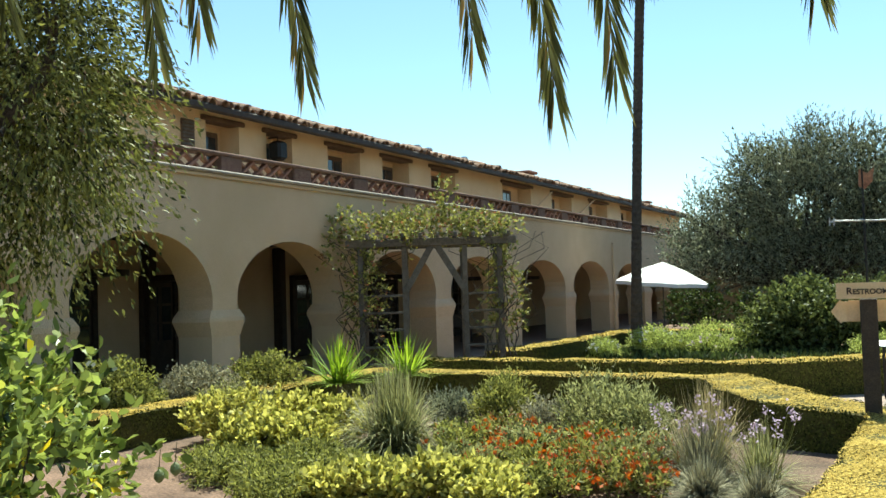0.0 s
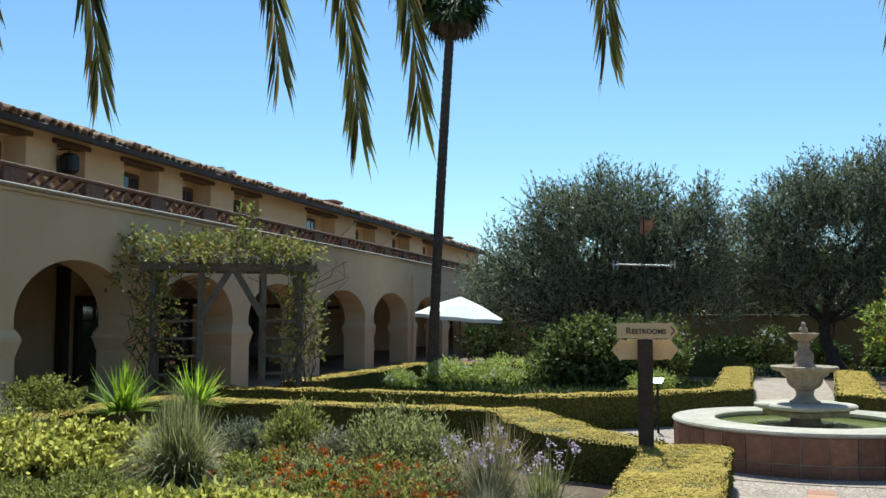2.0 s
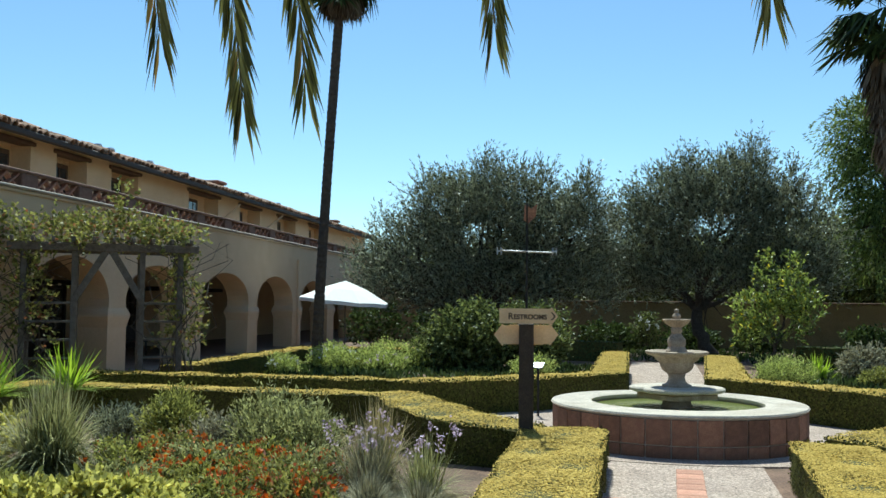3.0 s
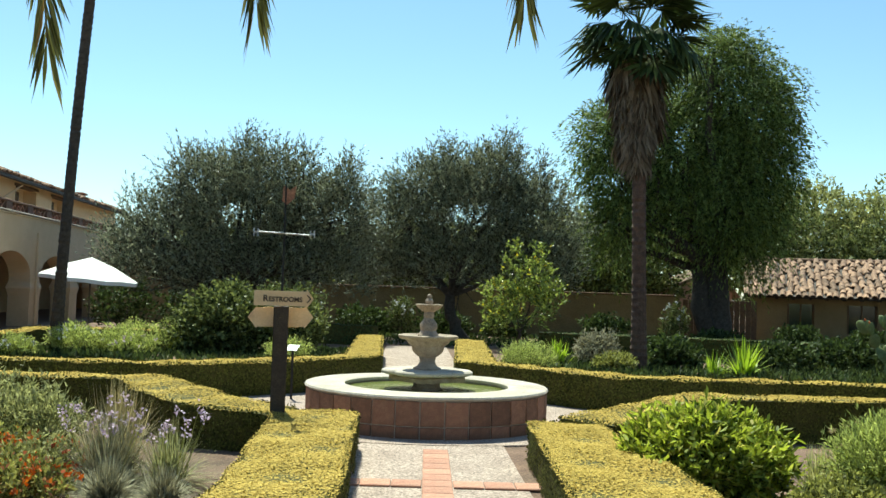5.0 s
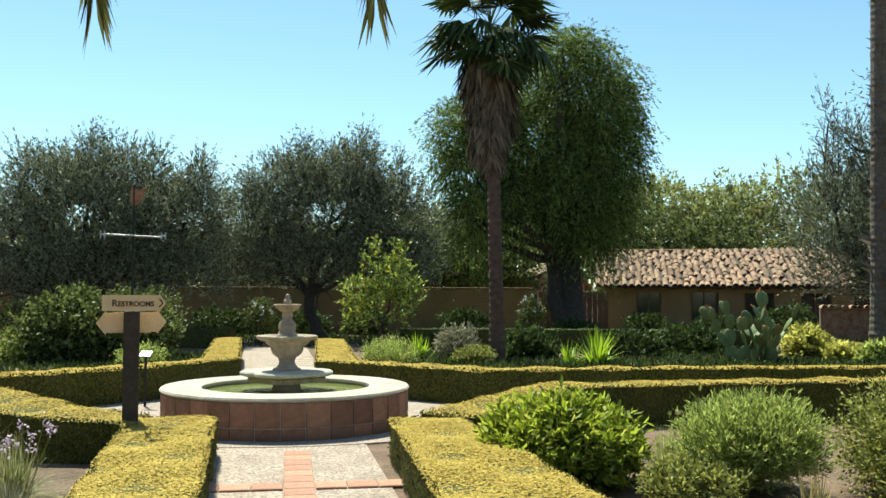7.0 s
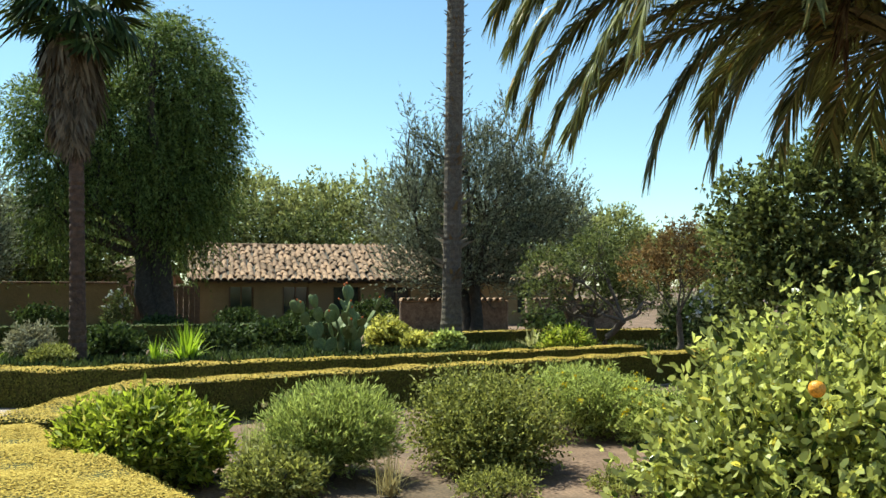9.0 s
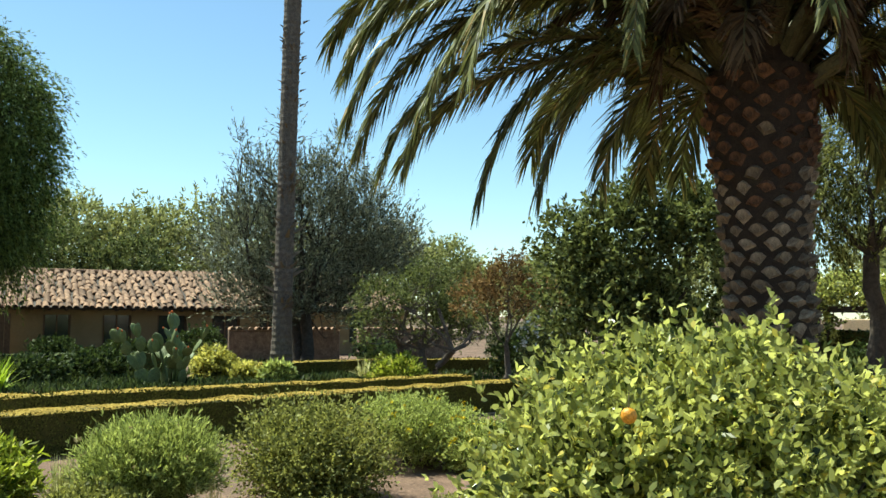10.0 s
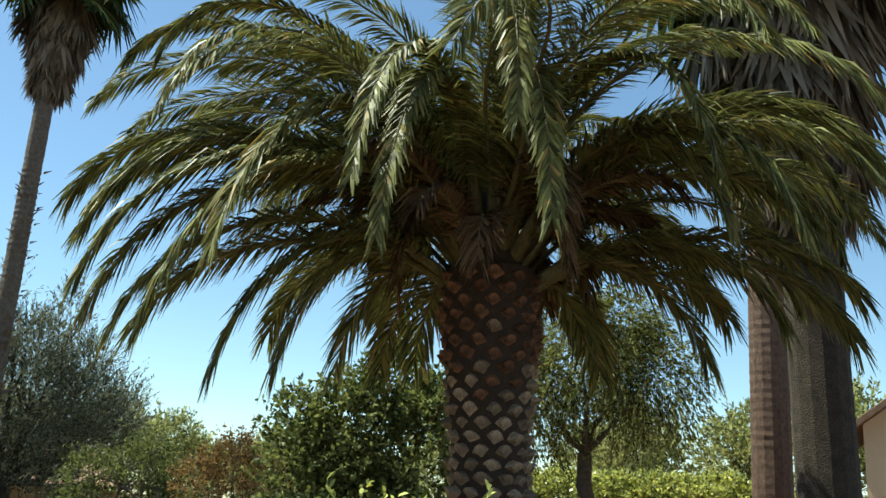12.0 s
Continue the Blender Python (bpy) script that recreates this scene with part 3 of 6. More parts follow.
for u in (-10.4, -9.65, -7.05, -4.2, 2.0, 6.2):
    pipe = part("vent_pipe", Geo().tube([(u, 2.9, 5.9), (u, 2.9, 6.3)], [0.07, 0.07], 10), M_STEEL, roof, "grey metal vent pipe")
    part("cowl", Geo().lathe([(0.11, 0), (0.14, 0.05), (0.1, 0.12)], 12, (u, 2.9, 6.28)), M_STEEL, pipe)
for u in (0.4, 18.8):
    ch = part("chimney", Geo().box(u - 0.36, 3.4, 5.9, u + 0.36, 4.1, 6.56, bevel=0.03), M_BRICK, roof, "red brick chimney")
    part("cap", Geo().box(u - 0.46, 3.3, 6.56, u + 0.46, 4.2, 6.68, bevel=0.03), M_BRICK, ch)
for a, b in (((-1.99, 2.35, 4.91), (-1.2, 1.95, 5.57)), ((3.03, 2.35, 4.95), (4.23, 1.95, 5.67))):
    part("brace", Geo().beam(a, b, 0.06, 0.06), M_SIGN, bld, "pale timber stay")
part("downpipe", Geo().tube([(-0.1, -0.07, 0.1), (-0.1, -0.07, 3.5)], [0.04, 0.04], 8), M_STUCCO, bld)
lamp = part("wall_lamp", Geo().box(-18.72, UP_Y - 0.45, 4.98, -18.38, UP_Y - 0.1, 5.42, bevel=0.06), M_IRON, bld, "dark iron wall lantern")
part("bracket", Geo().tube([(-18.55, UP_Y + 0.0, 5.52), (-18.55, UP_Y - 0.27, 5.52), (-18.55, UP_Y - 0.27, 5.42)], [0.02] * 3, 6), M_IRON, lamp)
bench = thing("bench", "dark wooden bench inside the arcade", "bench", (0, 0, 0))
bench.matrix_basis = bld.matrix_basis @ pose(-8.2, 2.6, 0.1)
for a, b, c2 in (((-0.8, 0, 0.42), (0.8, 0.45, 0.47), "seat"), ((-0.8, 0.4, 0.5), (0.8, 0.45, 0.95), "backrest")):
    part(c2, Geo().box(*a, *b, bevel=0.015), M_DARKWOOD, bench)
for xx in (-0.75, 0.69):
    for yy in (0.02, 0.38):
        part("leg", Geo().box(xx, yy, 0, xx + 0.06, yy + 0.06, 0.42, bevel=0.01), M_DARKWOOD, bench)

# ---- hedges ----
HEDGE_H = 0.46


def hedge(name, pts, widths, h=HEDGE_H, dens=900, label="clipped yellow-green boxwood hedge", seed=1, leaf=0.03, material=None):
    rng = np.random.default_rng(seed)
    n = len(pts)
    hs = list(h) if isinstance(h, tuple) else [h] * n
    P2 = [Vector((x * S, y * S)) for x, y in pts]
    ws = [w * S for w in widths]
    left, right = [], []
    for i in range(n):
        d0 = (P2[i] - P2[i - 1]).normalized() if i else (P2[1] - P2[0]).normalized()
        d1 = (P2[i + 1] - P2[i]).normalized() if i < n - 1 else d0
        t = (d0 + d1).normalized()
        nn = Vector((-t.y, t.x))
        k = 1 / max(0.5, nn.dot(Vector((-d0.y, d0.x))))
        left.append(P2[i] + nn * ws[i] / 2 * k)
        right.append(P2[i] - nn * ws[i] / 2 * k)
    core = Geo()
    e = 0.03
    v = []
    for i in range(n):
        a, b = left[i], right[i]
        c = (a + b) / 2
        a2, b2 = a + (c - a).normalized() * e, b + (c - b).normalized() * e
        v += [(a2.x, a2.y, 0), (a2.x, a2.y, hs[i] - e), (b2.x, b2.y, hs[i] - e), (b2.x, b2.y, 0)]
    f = [(0, 3, 2, 1), tuple(4 * (n - 1) + q for q in (0, 1, 2, 3))]
    for i in range(n - 1):
        for q in range(3):
            f.append((4 * i + q, 4 * i + q + 1, 4 * i + 5 + q, 4 * i + 4 + q))
    core.add(v, f)
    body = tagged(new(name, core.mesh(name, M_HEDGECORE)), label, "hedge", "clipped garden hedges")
    pos, nor = [], []

    def patch(a, b, c, d, normal, extra=1.0):
        a, b, c, d = (np.array(q) for q in (a, b, c, d))
        area = np.linalg.norm(np.cross(b - a, d - a))
        m = int(area * dens * extra)
        if m < 1:
            return
        s, t = rng.uniform(0, 1, (m, 1)), rng.uniform(0, 1, (m, 1))
        p = (a * (1 - s) + b * s) * (1 - t) + (d * (1 - s) + c * s) * t
        p = p + np.array(normal) * ((0.006 if normal[2] else 0.012) * rng.normal(size=(m, 1)) + 0.02 * np.sin(p[:, :1] * 5.3) * np.sin(p[:, 1:2] * 4.7 + p[:, 2:3] * 6))
        pos.append(p)
        nor.append(np.tile(np.array(normal), (m, 1)))
    for i in range(n - 1):
        for a, b, sgn in ((left[i], left[i + 1], 1), (right[i], right[i + 1], -1)):
            d = (b - a).normalized()
            nn = (-d.y * sgn, d.x * sgn, 0)
            patch((a.x, a.y, 0.02), (b.x, b.y, 0.02), (b.x, b.y, hs[i + 1]), (a.x, a.y, hs[i]), nn)
        patch((*left[i], hs[i]), (*left[i + 1], hs[i + 1]), (*right[i + 1], hs[i + 1]), (*right[i], hs[i]), (0, 0, 1), 1.25)
    for i, sgn in ((0, -1), (n - 1, 1)):
        d = (P2[1] - P2[0]).normalized() if i == 0 else (P2[-1] - P2[-2]).normalized()
        patch((*left[i], 0.02), (*right[i], 0.02), (*right[i], hs[i]), (*left[i], hs[i]), (d.x * sgn, d.y * sgn, 0))
    pos, nor = np.concatenate(pos), np.concatenate(nor)
    d = nor * 0.12 + 0.8 * rng.normal(size=pos.shape)
    d -= 0.93 * nor * np.sum(d * nor, 1, keepdims=True)
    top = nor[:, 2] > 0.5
    # shade on the sides is put into the leaf colour; tops stay golden
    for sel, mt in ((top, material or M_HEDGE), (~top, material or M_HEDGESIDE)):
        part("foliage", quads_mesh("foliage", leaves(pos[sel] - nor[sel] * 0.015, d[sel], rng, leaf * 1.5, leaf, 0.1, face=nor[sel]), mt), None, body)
    return body


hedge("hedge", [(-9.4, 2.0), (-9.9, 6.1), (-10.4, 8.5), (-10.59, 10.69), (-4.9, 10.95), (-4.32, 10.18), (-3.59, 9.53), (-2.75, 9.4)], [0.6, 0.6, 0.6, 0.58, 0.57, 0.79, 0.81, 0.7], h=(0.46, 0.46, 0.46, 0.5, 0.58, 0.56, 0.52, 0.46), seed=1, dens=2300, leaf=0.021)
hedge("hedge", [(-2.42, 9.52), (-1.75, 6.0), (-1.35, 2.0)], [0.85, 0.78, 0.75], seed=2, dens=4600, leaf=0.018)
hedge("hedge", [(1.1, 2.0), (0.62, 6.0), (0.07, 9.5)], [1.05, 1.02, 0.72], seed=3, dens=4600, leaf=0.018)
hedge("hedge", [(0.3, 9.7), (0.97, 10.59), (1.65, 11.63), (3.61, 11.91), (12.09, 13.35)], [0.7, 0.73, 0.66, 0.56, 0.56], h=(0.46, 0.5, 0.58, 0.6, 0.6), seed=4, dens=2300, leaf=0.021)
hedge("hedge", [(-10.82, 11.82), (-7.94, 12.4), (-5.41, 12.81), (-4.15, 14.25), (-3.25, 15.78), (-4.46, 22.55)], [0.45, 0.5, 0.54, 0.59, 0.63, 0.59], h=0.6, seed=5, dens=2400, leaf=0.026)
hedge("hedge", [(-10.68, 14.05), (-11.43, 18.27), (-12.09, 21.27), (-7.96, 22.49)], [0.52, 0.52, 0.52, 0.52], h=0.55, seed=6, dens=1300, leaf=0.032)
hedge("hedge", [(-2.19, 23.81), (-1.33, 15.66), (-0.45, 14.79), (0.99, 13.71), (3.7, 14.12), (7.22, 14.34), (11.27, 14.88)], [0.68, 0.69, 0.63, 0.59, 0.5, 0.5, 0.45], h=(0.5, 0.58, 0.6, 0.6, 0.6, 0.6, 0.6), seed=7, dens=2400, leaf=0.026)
hedge("hedge", [(-0.5, 27.0), (9.2, 26.4)], [0.7, 0.7], h=0.66, seed=8, dens=300, leaf=0.045, material=M_DARKLEAF, label="dark green clipped hedge before the garden wall")
hedge("hedge", [(-11.0, 27.2), (-5.2, 27.0)], [0.7, 0.7], h=0.66, seed=9, dens=300, leaf=0.045, material=M_DARKLEAF, label="dark green clipped hedge before the garden wall")
hedge("hedge", [(9.0, 22.6), (14.5, 23.4), (18.5, 22.0)], [0.6, 0.6, 0.6], seed=10, dens=400, leaf=0.04)
hedge("hedge", [(23.0, 17.0), (25.0, 11.5), (25.5, 7.5)], [0.9, 0.9, 0.9], h=1.55, seed=12, dens=350, leaf=0.06, material=M_DARKLEAF, label="tall dark hedge before the ochre wall")
hedge("hedge", [(15.5, 10.5), (17.5, 6.5), (19.0, 3.0)], [0.7, 0.7, 0.7], seed=11, dens=500)

# ---- fountain ----
fo = thing("fountain", "round tiled garden fountain with two-tier stone bowl", "fountain", FC)
FR = 1.7
part("basin_wall", Geo().lathe([(FR - 0.004, 0), (FR - 0.004, 0.5), (FR - 0.5, 0.5), (FR - 0.5, 0.0)], 72, cap=False), M_GROUT, fo)
part("rim", Geo().lathe([(FR - 0.02, 0.5), (FR + 0.02, 0.505), (FR + 0.035, 0.525), (FR + 0.02, 0.548), (FR - 0.5, 0.555), (FR - 0.53, 0.54), (FR - 0.53, 0.5)], 72, cap=False), M_CAP, fo, "pale sunlit concrete rim", smooth=True)
part("water", Geo().lathe([(FR - 0.5, 0.45), (FR - 0.5, 0.475)], 48), M_WATER, fo, "green still water")
slab = Geo()
oc = []
for k in range(48):
    a = 2 * math.pi * k / 48
    r = 0.56 * (1 + 0.17 * abs(math.cos(2 * a)) ** 0.6)
    oc.append((r * math.cos(a), r * math.sin(a)))
slab.add([(x * 0.93, y * 0.93, 0.685) for x, y in oc] + [(x, y, 0.705) for x, y in oc] + [(x, y, 0.735) for x, y in oc] + [(x * 0.96, y * 0.96, 0.755) for x, y in oc],
         [tuple(range(47, -1, -1))] + [(48 * r + k, 48 * r + (k + 1) % 48, 48 * r + 48 + (k + 1) % 48, 48 * r + 48 + k) for r in range(3) for k in range(48)] + [tuple(range(144, 192))])
part("base_slab", slab, M_CAP, fo, "lobed pale stone slab")
part("plinth", Geo().lathe([(0.5, 0.6), (0.5, 0.66), (0.46, 0.69)], 48, flute=0.1, lobes=4), M_STONE, fo)
part("foot", Geo().lathe([(0.24, 0.1), (0.24, 0.45), (0.2, 0.5), (0.19, 0.56), (0.24, 0.6)], 32), M_STONE, fo)
part("pedestal", Geo().lathe([(0.2, 0.75), (0.2, 0.78), (0.15, 0.8), (0.12, 0.84), (0.11, 0.89), (0.13, 0.93), (0.1, 0.95)], 32), M_STONE, fo, smooth=True)
part("lower_bowl", Geo().lathe([(0.1, 0.93), (0.15, 0.95), (0.2, 0.99), (0.225, 1.04), (0.23, 1.09), (0.29, 1.13), (0.31, 1.17), (0.4, 1.195), (0.425, 1.215), (0.43, 1.24), (0.4, 1.25), (0.36, 1.235), (0.28, 1.19), (0.05, 1.17)], 64, flute=0.025, lobes=16), M_STONE, fo, "fluted stone bowl with a thin wide rim", smooth=True)
part("stem", Geo().lathe([(0.13, 1.17), (0.14, 1.25), (0.12, 1.28), (0.105, 1.31), (0.12, 1.36), (0.115, 1.41), (0.085, 1.45), (0.06, 1.49), (0.075, 1.52), (0.07, 1.56), (0.055, 1.59)], 36, flute=0.07, lobes=6), M_STONE, fo, smooth=True)
part("upper_bowl", Geo().lathe([(0.05, 1.57), (0.09, 1.59), (0.14, 1.625), (0.17, 1.66), (0.185, 1.68), (0.175, 1.69), (0.13, 1.67), (0.03, 1.66)], 48, flute=0.07, lobes=8), M_STONE, fo, smooth=True)
part("finial", Geo().lathe([(0.04, 1.65), (0.05, 1.7), (0.06, 1.73), (0.045, 1.76), (0.025, 1.775), (0.035, 1.795), (0.03, 1.82), (0.008, 1.835)], 20), M_STONE, fo, smooth=True)
NT = 34
tw = 2 * math.pi * FR / NT - 0.014
tile_face = {}
for r, (z0, z1) in enumerate(((0.012, 0.165), (0.18, 0.49))):
    gg = Geo()
    gg.box(-tw / 2, -0.012, z0, tw / 2, 0.012, z1, bevel=0.006)
    tile_face[r] = gg.mesh("tile", M_TERRACOTTA)
for k in range(NT):
    for r in range(2):
        o = new("tile", tile_face[r])
        o.parent = fo
        a = 360 * k / NT
        o.matrix_basis = Matrix.Rotation(radians(a), 4, "Z") @ pose(0, -FR + 0.0, 0)

# ---- sign post with weather vane ----
sp_at = W(-2.745, 9.21)
sp_rz = 16.0
sg = thing("signpost", "dark wooden signpost with arrow boards and weather vane", "signpost", sp_at, sp_rz)
part("post", Geo().box(-0.085, -0.085, 0, 0.085, 0.085, 1.66, bevel=0.012), M_DARKWOOD, sg)


def arrow_board(name, x0, x1, z, h, right, y, label):
    tip = h * 0.5
    if right:
        o = [(x0, z), (x1 - tip, z), (x1 - tip + 0.01, z - 0.02), (x1, z + h / 2), (x1 - tip + 0.01, z + h + 0.02), (x1 - tip, z + h), (x0, z + h)]
    else:
        o = [(x1, z), (x0 + tip, z), (x0 + tip - 0.01, z - 0.02), (x0, z + h / 2), (x0 + tip - 0.01, z + h + 0.02), (x0 + tip, z + h), (x1, z + h)][::-1]
    n = len(o)
    gg = Geo().add([(x, y, zz) for x, zz in o] + [(x, y + 0.025, zz) for x, zz in o], [tuple(range(n)), tuple(range(2 * n - 1, n - 1, -1))] + [(k, n + k, n + (k + 1) % n, (k + 1) % n) for k in range(n)])
    return part(name, gg, M_SIGN, sg, label)


top_b = arrow_board("arrow_board", -0.31, 0.36, 1.66, 0.17, True, -0.115, "tan arrow board lettered in dark paint")
arrow_board("arrow_board", -0.2, 0.37, 1.42, 0.22, True, 0.09, "plain tan arrow board")
arrow_board("arrow_board", -0.38, 0.2, 1.41, 0.22, False, 0.12, "plain tan arrow board")


def lettering(txt, size, x, z, y, parent, material):
    cu = bpy.data.curves.new("lettering", "FONT")
    cu.body, cu.size, cu.extrude, cu.offset = txt, size, 0.002, 0.0025
    cu.materials.append(material)
    o = new("lettering", cu)
    o.parent = parent
    o.matrix_basis = pose(x, y, z, 90, 0, 0)
    return o


lettering("R", 0.1, -0.21, 1.71, -0.118, top_b, M_SIGNTXT)
lettering("ESTROOMS", 0.075, -0.147, 1.71, -0.118, top_b, M_SIGNTXT)
part("arrow_mark", Geo().beam((0.285, -0.118, 1.79), (0.325, -0.118, 1.745), 0.006, 0.014, 0).beam((0.325, -0.118, 1.745), (0.285, -0.118, 1.7), 0.006, 0.014, 0), M_SIGNTXT, top_b)
part("pole", Geo().tube([(0, 0, 1.7), (0, 0, 3.05)], [0.014, 0.01], 8), M_IRON, sg)
part("vane_arm", Geo().tube([(-0.31, 0, 2.5), (0.31, 0.05, 2.48)], [0.01, 0.01], 6).tube([(-0.03, -0.2, 2.49), (0.03, 0.2, 2.49)], [0.01, 0.01], 6), M_STEEL, sg)
for xx, yy in ((-0.32, 0), (0.32, 0.05)):
    part("vane_letter", Geo().box(xx - 0.03, yy - 0.006, 2.45, xx - 0.014, yy + 0.006, 2.54).box(xx + 0.014, yy - 0.006, 2.45, xx + 0.03, yy + 0.006, 2.54).box(xx - 0.014, yy - 0.006, 2.485, xx + 0.014, yy + 0.006, 2.505), M_STEEL, sg)
part("vane_bird", Geo().add([(0.02, -0.005, 2.82), (0.1, -0.005, 2.9), (0.12, -0.005, 3.05), (0.05, -0.005, 2.99), (-0.03, -0.005, 3.04), (-0.04, -0.005, 2.86)] + [(0.02, 0.005, 2.82), (0.1, 0.005, 2.9), (0.12, 0.005, 3.05), (0.05, 0.005, 2.99), (-0.03, 0.005, 3.04), (-0.04, 0.005, 2.86)],
     [(0, 1, 2, 3, 4, 5), (11, 10, 9, 8, 7, 6)] + [(k, 6 + k, 6 + (k + 1) % 6, (k + 1) % 6) for k in range(6)]), M_TERRACOTTA, sg, "rusty red vane")

pq = thing("info_plaque", "small tilted metal plaque on a dark stake", "plaque", (-4.36, 15.4, 0), 16)
part("stake", Geo().box(-0.02, -0.015, 0, 0.02, 0.015, 0.82, bevel=0.004), M_IRON, pq)
part("plate", Geo().box(-0.1, -0.075, -0.006, 0.1, 0.075, 0.006, pose(0, -0.02, 0.86, 35, 0, -25), 0.003), M_STEEL, pq)

# ---- garden wall and low building behind ----
gw = Geo()
w0, w1 = W(-18.0, 35.6), W(4.25, 36.2)
gw.beam((w0.x, w0.y, 0.97), (w1.x, w1.y, 0.97), 0.4, 1.94, 0.02)
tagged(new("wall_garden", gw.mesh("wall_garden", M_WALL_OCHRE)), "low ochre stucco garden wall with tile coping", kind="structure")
cp = Geo()
cp.beam((w0.x, w0.y, 1.98), (w1.x, w1.y, 1.98), 0.55, 0.07, 0.02)
tagged(new("trim", cp.mesh("coping", M_ROOF)), "clay coping on the garden wall", kind="structure")

# low adobe building with a big barrel tile roof
LB_A, LB_B = W(7.3, 37.5), W(22.8, 34.4)
lbd = (LB_B - LB_A)
lb_len = lbd.length
lb = thing("adobe_building", "low ochre adobe building with sagging clay tile roof", "building", LB_A, math.degrees(math.atan2(lbd.y, lbd.x)))
LE, LR, LD = 2.0, 3.72, 4.6
OPEN = [(1.5, 2.6), (3.9, 5.1), (6.2, 7.5), (8.6, 9.9), (10.8, 11.7), (12.6, 13.4), (15.2, 16.1)]
x = 0.0
for a, b in OPEN:
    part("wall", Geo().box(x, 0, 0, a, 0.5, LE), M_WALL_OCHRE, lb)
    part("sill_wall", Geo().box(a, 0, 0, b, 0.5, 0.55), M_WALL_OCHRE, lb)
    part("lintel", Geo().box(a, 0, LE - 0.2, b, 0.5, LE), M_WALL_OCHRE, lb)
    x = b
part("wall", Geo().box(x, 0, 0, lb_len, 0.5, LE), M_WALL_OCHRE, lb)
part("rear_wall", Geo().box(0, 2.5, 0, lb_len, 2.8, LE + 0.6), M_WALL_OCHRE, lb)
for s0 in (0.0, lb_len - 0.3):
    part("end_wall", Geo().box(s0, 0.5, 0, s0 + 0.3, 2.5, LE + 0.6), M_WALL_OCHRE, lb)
for a, b in OPEN:
    wdw = part("window", Geo().box(a, 0.3, 0.55, b, 0.36, LE - 0.2), M_GLASS, lb, "dark window opening")
    part("frame", Geo().box(a, 0.22, 0.55, a + 0.08, 0.3, LE - 0.2).box(b - 0.08, 0.22, 0.55, b, 0.3, LE - 0.2).box((a + b) / 2 - 0.03, 0.22, 0.55, (a + b) / 2 + 0.03, 0.3, LE - 0.2), M_BROWNWOOD, wdw)
for k in range(26):
    part("rafter_end", Geo().box(0.3 + k * 0.68, -0.62, LE - 0.02, 0.42 + k * 0.68, 0.02, LE + 0.12, bevel=0.01), M_DARKWOOD, lb)
g = Geo()
sl = (LR - LE) / LD


def roof_z(x, y):
    return LE + 0.12 + (y + 0.65) * sl - 0.05 * math.sin(x * 0.5) * (1 if y > 0 else 0.4)


nx = 24
rv, rf = [], []
for j, y in enumerate((-0.65, 1.0, 2.6, LD - 0.65)):
    for i in range(nx + 1):
        xx = -0.3 + (lb_len + 0.6) * i / nx
        rv.append((xx, y, roof_z(xx, y)))
for j in range(3):
    for i in range(nx):
        a = j * (nx + 1) + i
        rf.append((a, a + 1, a + nx + 2, a + nx + 1))
k = len(rv)
rv += [(x, y, z - 0.07) for x, y, z in rv]
rf += [tuple(i + k for i in f[::-1]) for f in rf] + [(i + 1, i, k + i, k + i + 1) for i in range(nx)]
g.add(rv, rf)
lroof = part("roof", g, M_DARKWOOD, lb, "weathered clay barrel tile roof")
t_me = tile_mesh("roof_tile", 0.5, 0.14, 0.115, M_ROOF, 6, 0.022)
cover = t_me.mesh("roof_tile", M_ROOF)
rest = Geo()
count = 0
pitch = math.degrees(math.atan(sl))
ROOF_TILES = []
x = -0.2
while x < lb_len + 0.2:
    for r in range(11):
        y = -0.72 + r * 0.42
        m4 = pose(x + rng.normal() * 0.035, y, roof_z(x, y) + rng.normal() * 0.02, pitch + 3 + rng.normal() * 3, rng.normal() * 3, rng.normal() * 5)
        if r < 4 and 2.0 < x < 15.0 and count < 190:
            ROOF_TILES.append(m4)
            count += 1
        else:
            rest.add([m4 @ Vector(c) for c in t_me.v], t_me.f)
    x += 0.30
part("roofing", rest, M_ROOF, lroof, "weathered clay barrel tiles", "stuff")
part("ridge", Geo().beam((-0.3, LD - 0.65, LR + 0.16), (lb_len + 0.3, LD - 0.65, LR + 0.12), 0.22, 0.14, 0.04), M_ROOF, lroof)

# pink gabled house beyond the wall
pk = thing("gabled_house", "pink stucco gabled house with clay roof", "house", W(5.6, 41.0), 8)
part("wall", Geo().add([(-1.6, 0, 0), (1.9, 0, 0), (1.9, 0, 2.2), (0.9, 0, 3.1), (-1.6, 0, 2.1), (-1.6, 4, 0), (1.9, 4, 0), (1.9, 4, 2.2), (0.9, 4, 3.1), (-1.6, 4, 2.1)],
     [(0, 1, 2, 3, 4), (9, 8, 7, 6, 5), (1, 6, 7, 2), (5, 0, 4, 9)]), M_PINK, pk)
part("roof", Geo().beam((-1.9, 2, 2.05), (1.0, 2, 3.3), 4.6, 0.12).beam((0.85, 2, 3.32), (2.2, 2, 2.0), 4.6, 0.12), M_ROOF, pk)
gate = thing("gate", "dark brown timber gate beside the garden wall", "gate", W(4.6, 36.3, -0.01), 2)
for k in range(13):
    part("board", Geo().box(k * 0.24, 0, 0.05, k * 0.24 + 0.225, 0.045, 1.85, bevel=0.008), M_BROWNWOOD, gate)
part("rail", Geo().box(0, 0.05, 0.4, 3.1, 0.1, 0.52).box(0, 0.05, 1.4, 3.1, 0.1, 1.52), M_BROWNWOOD, gate)
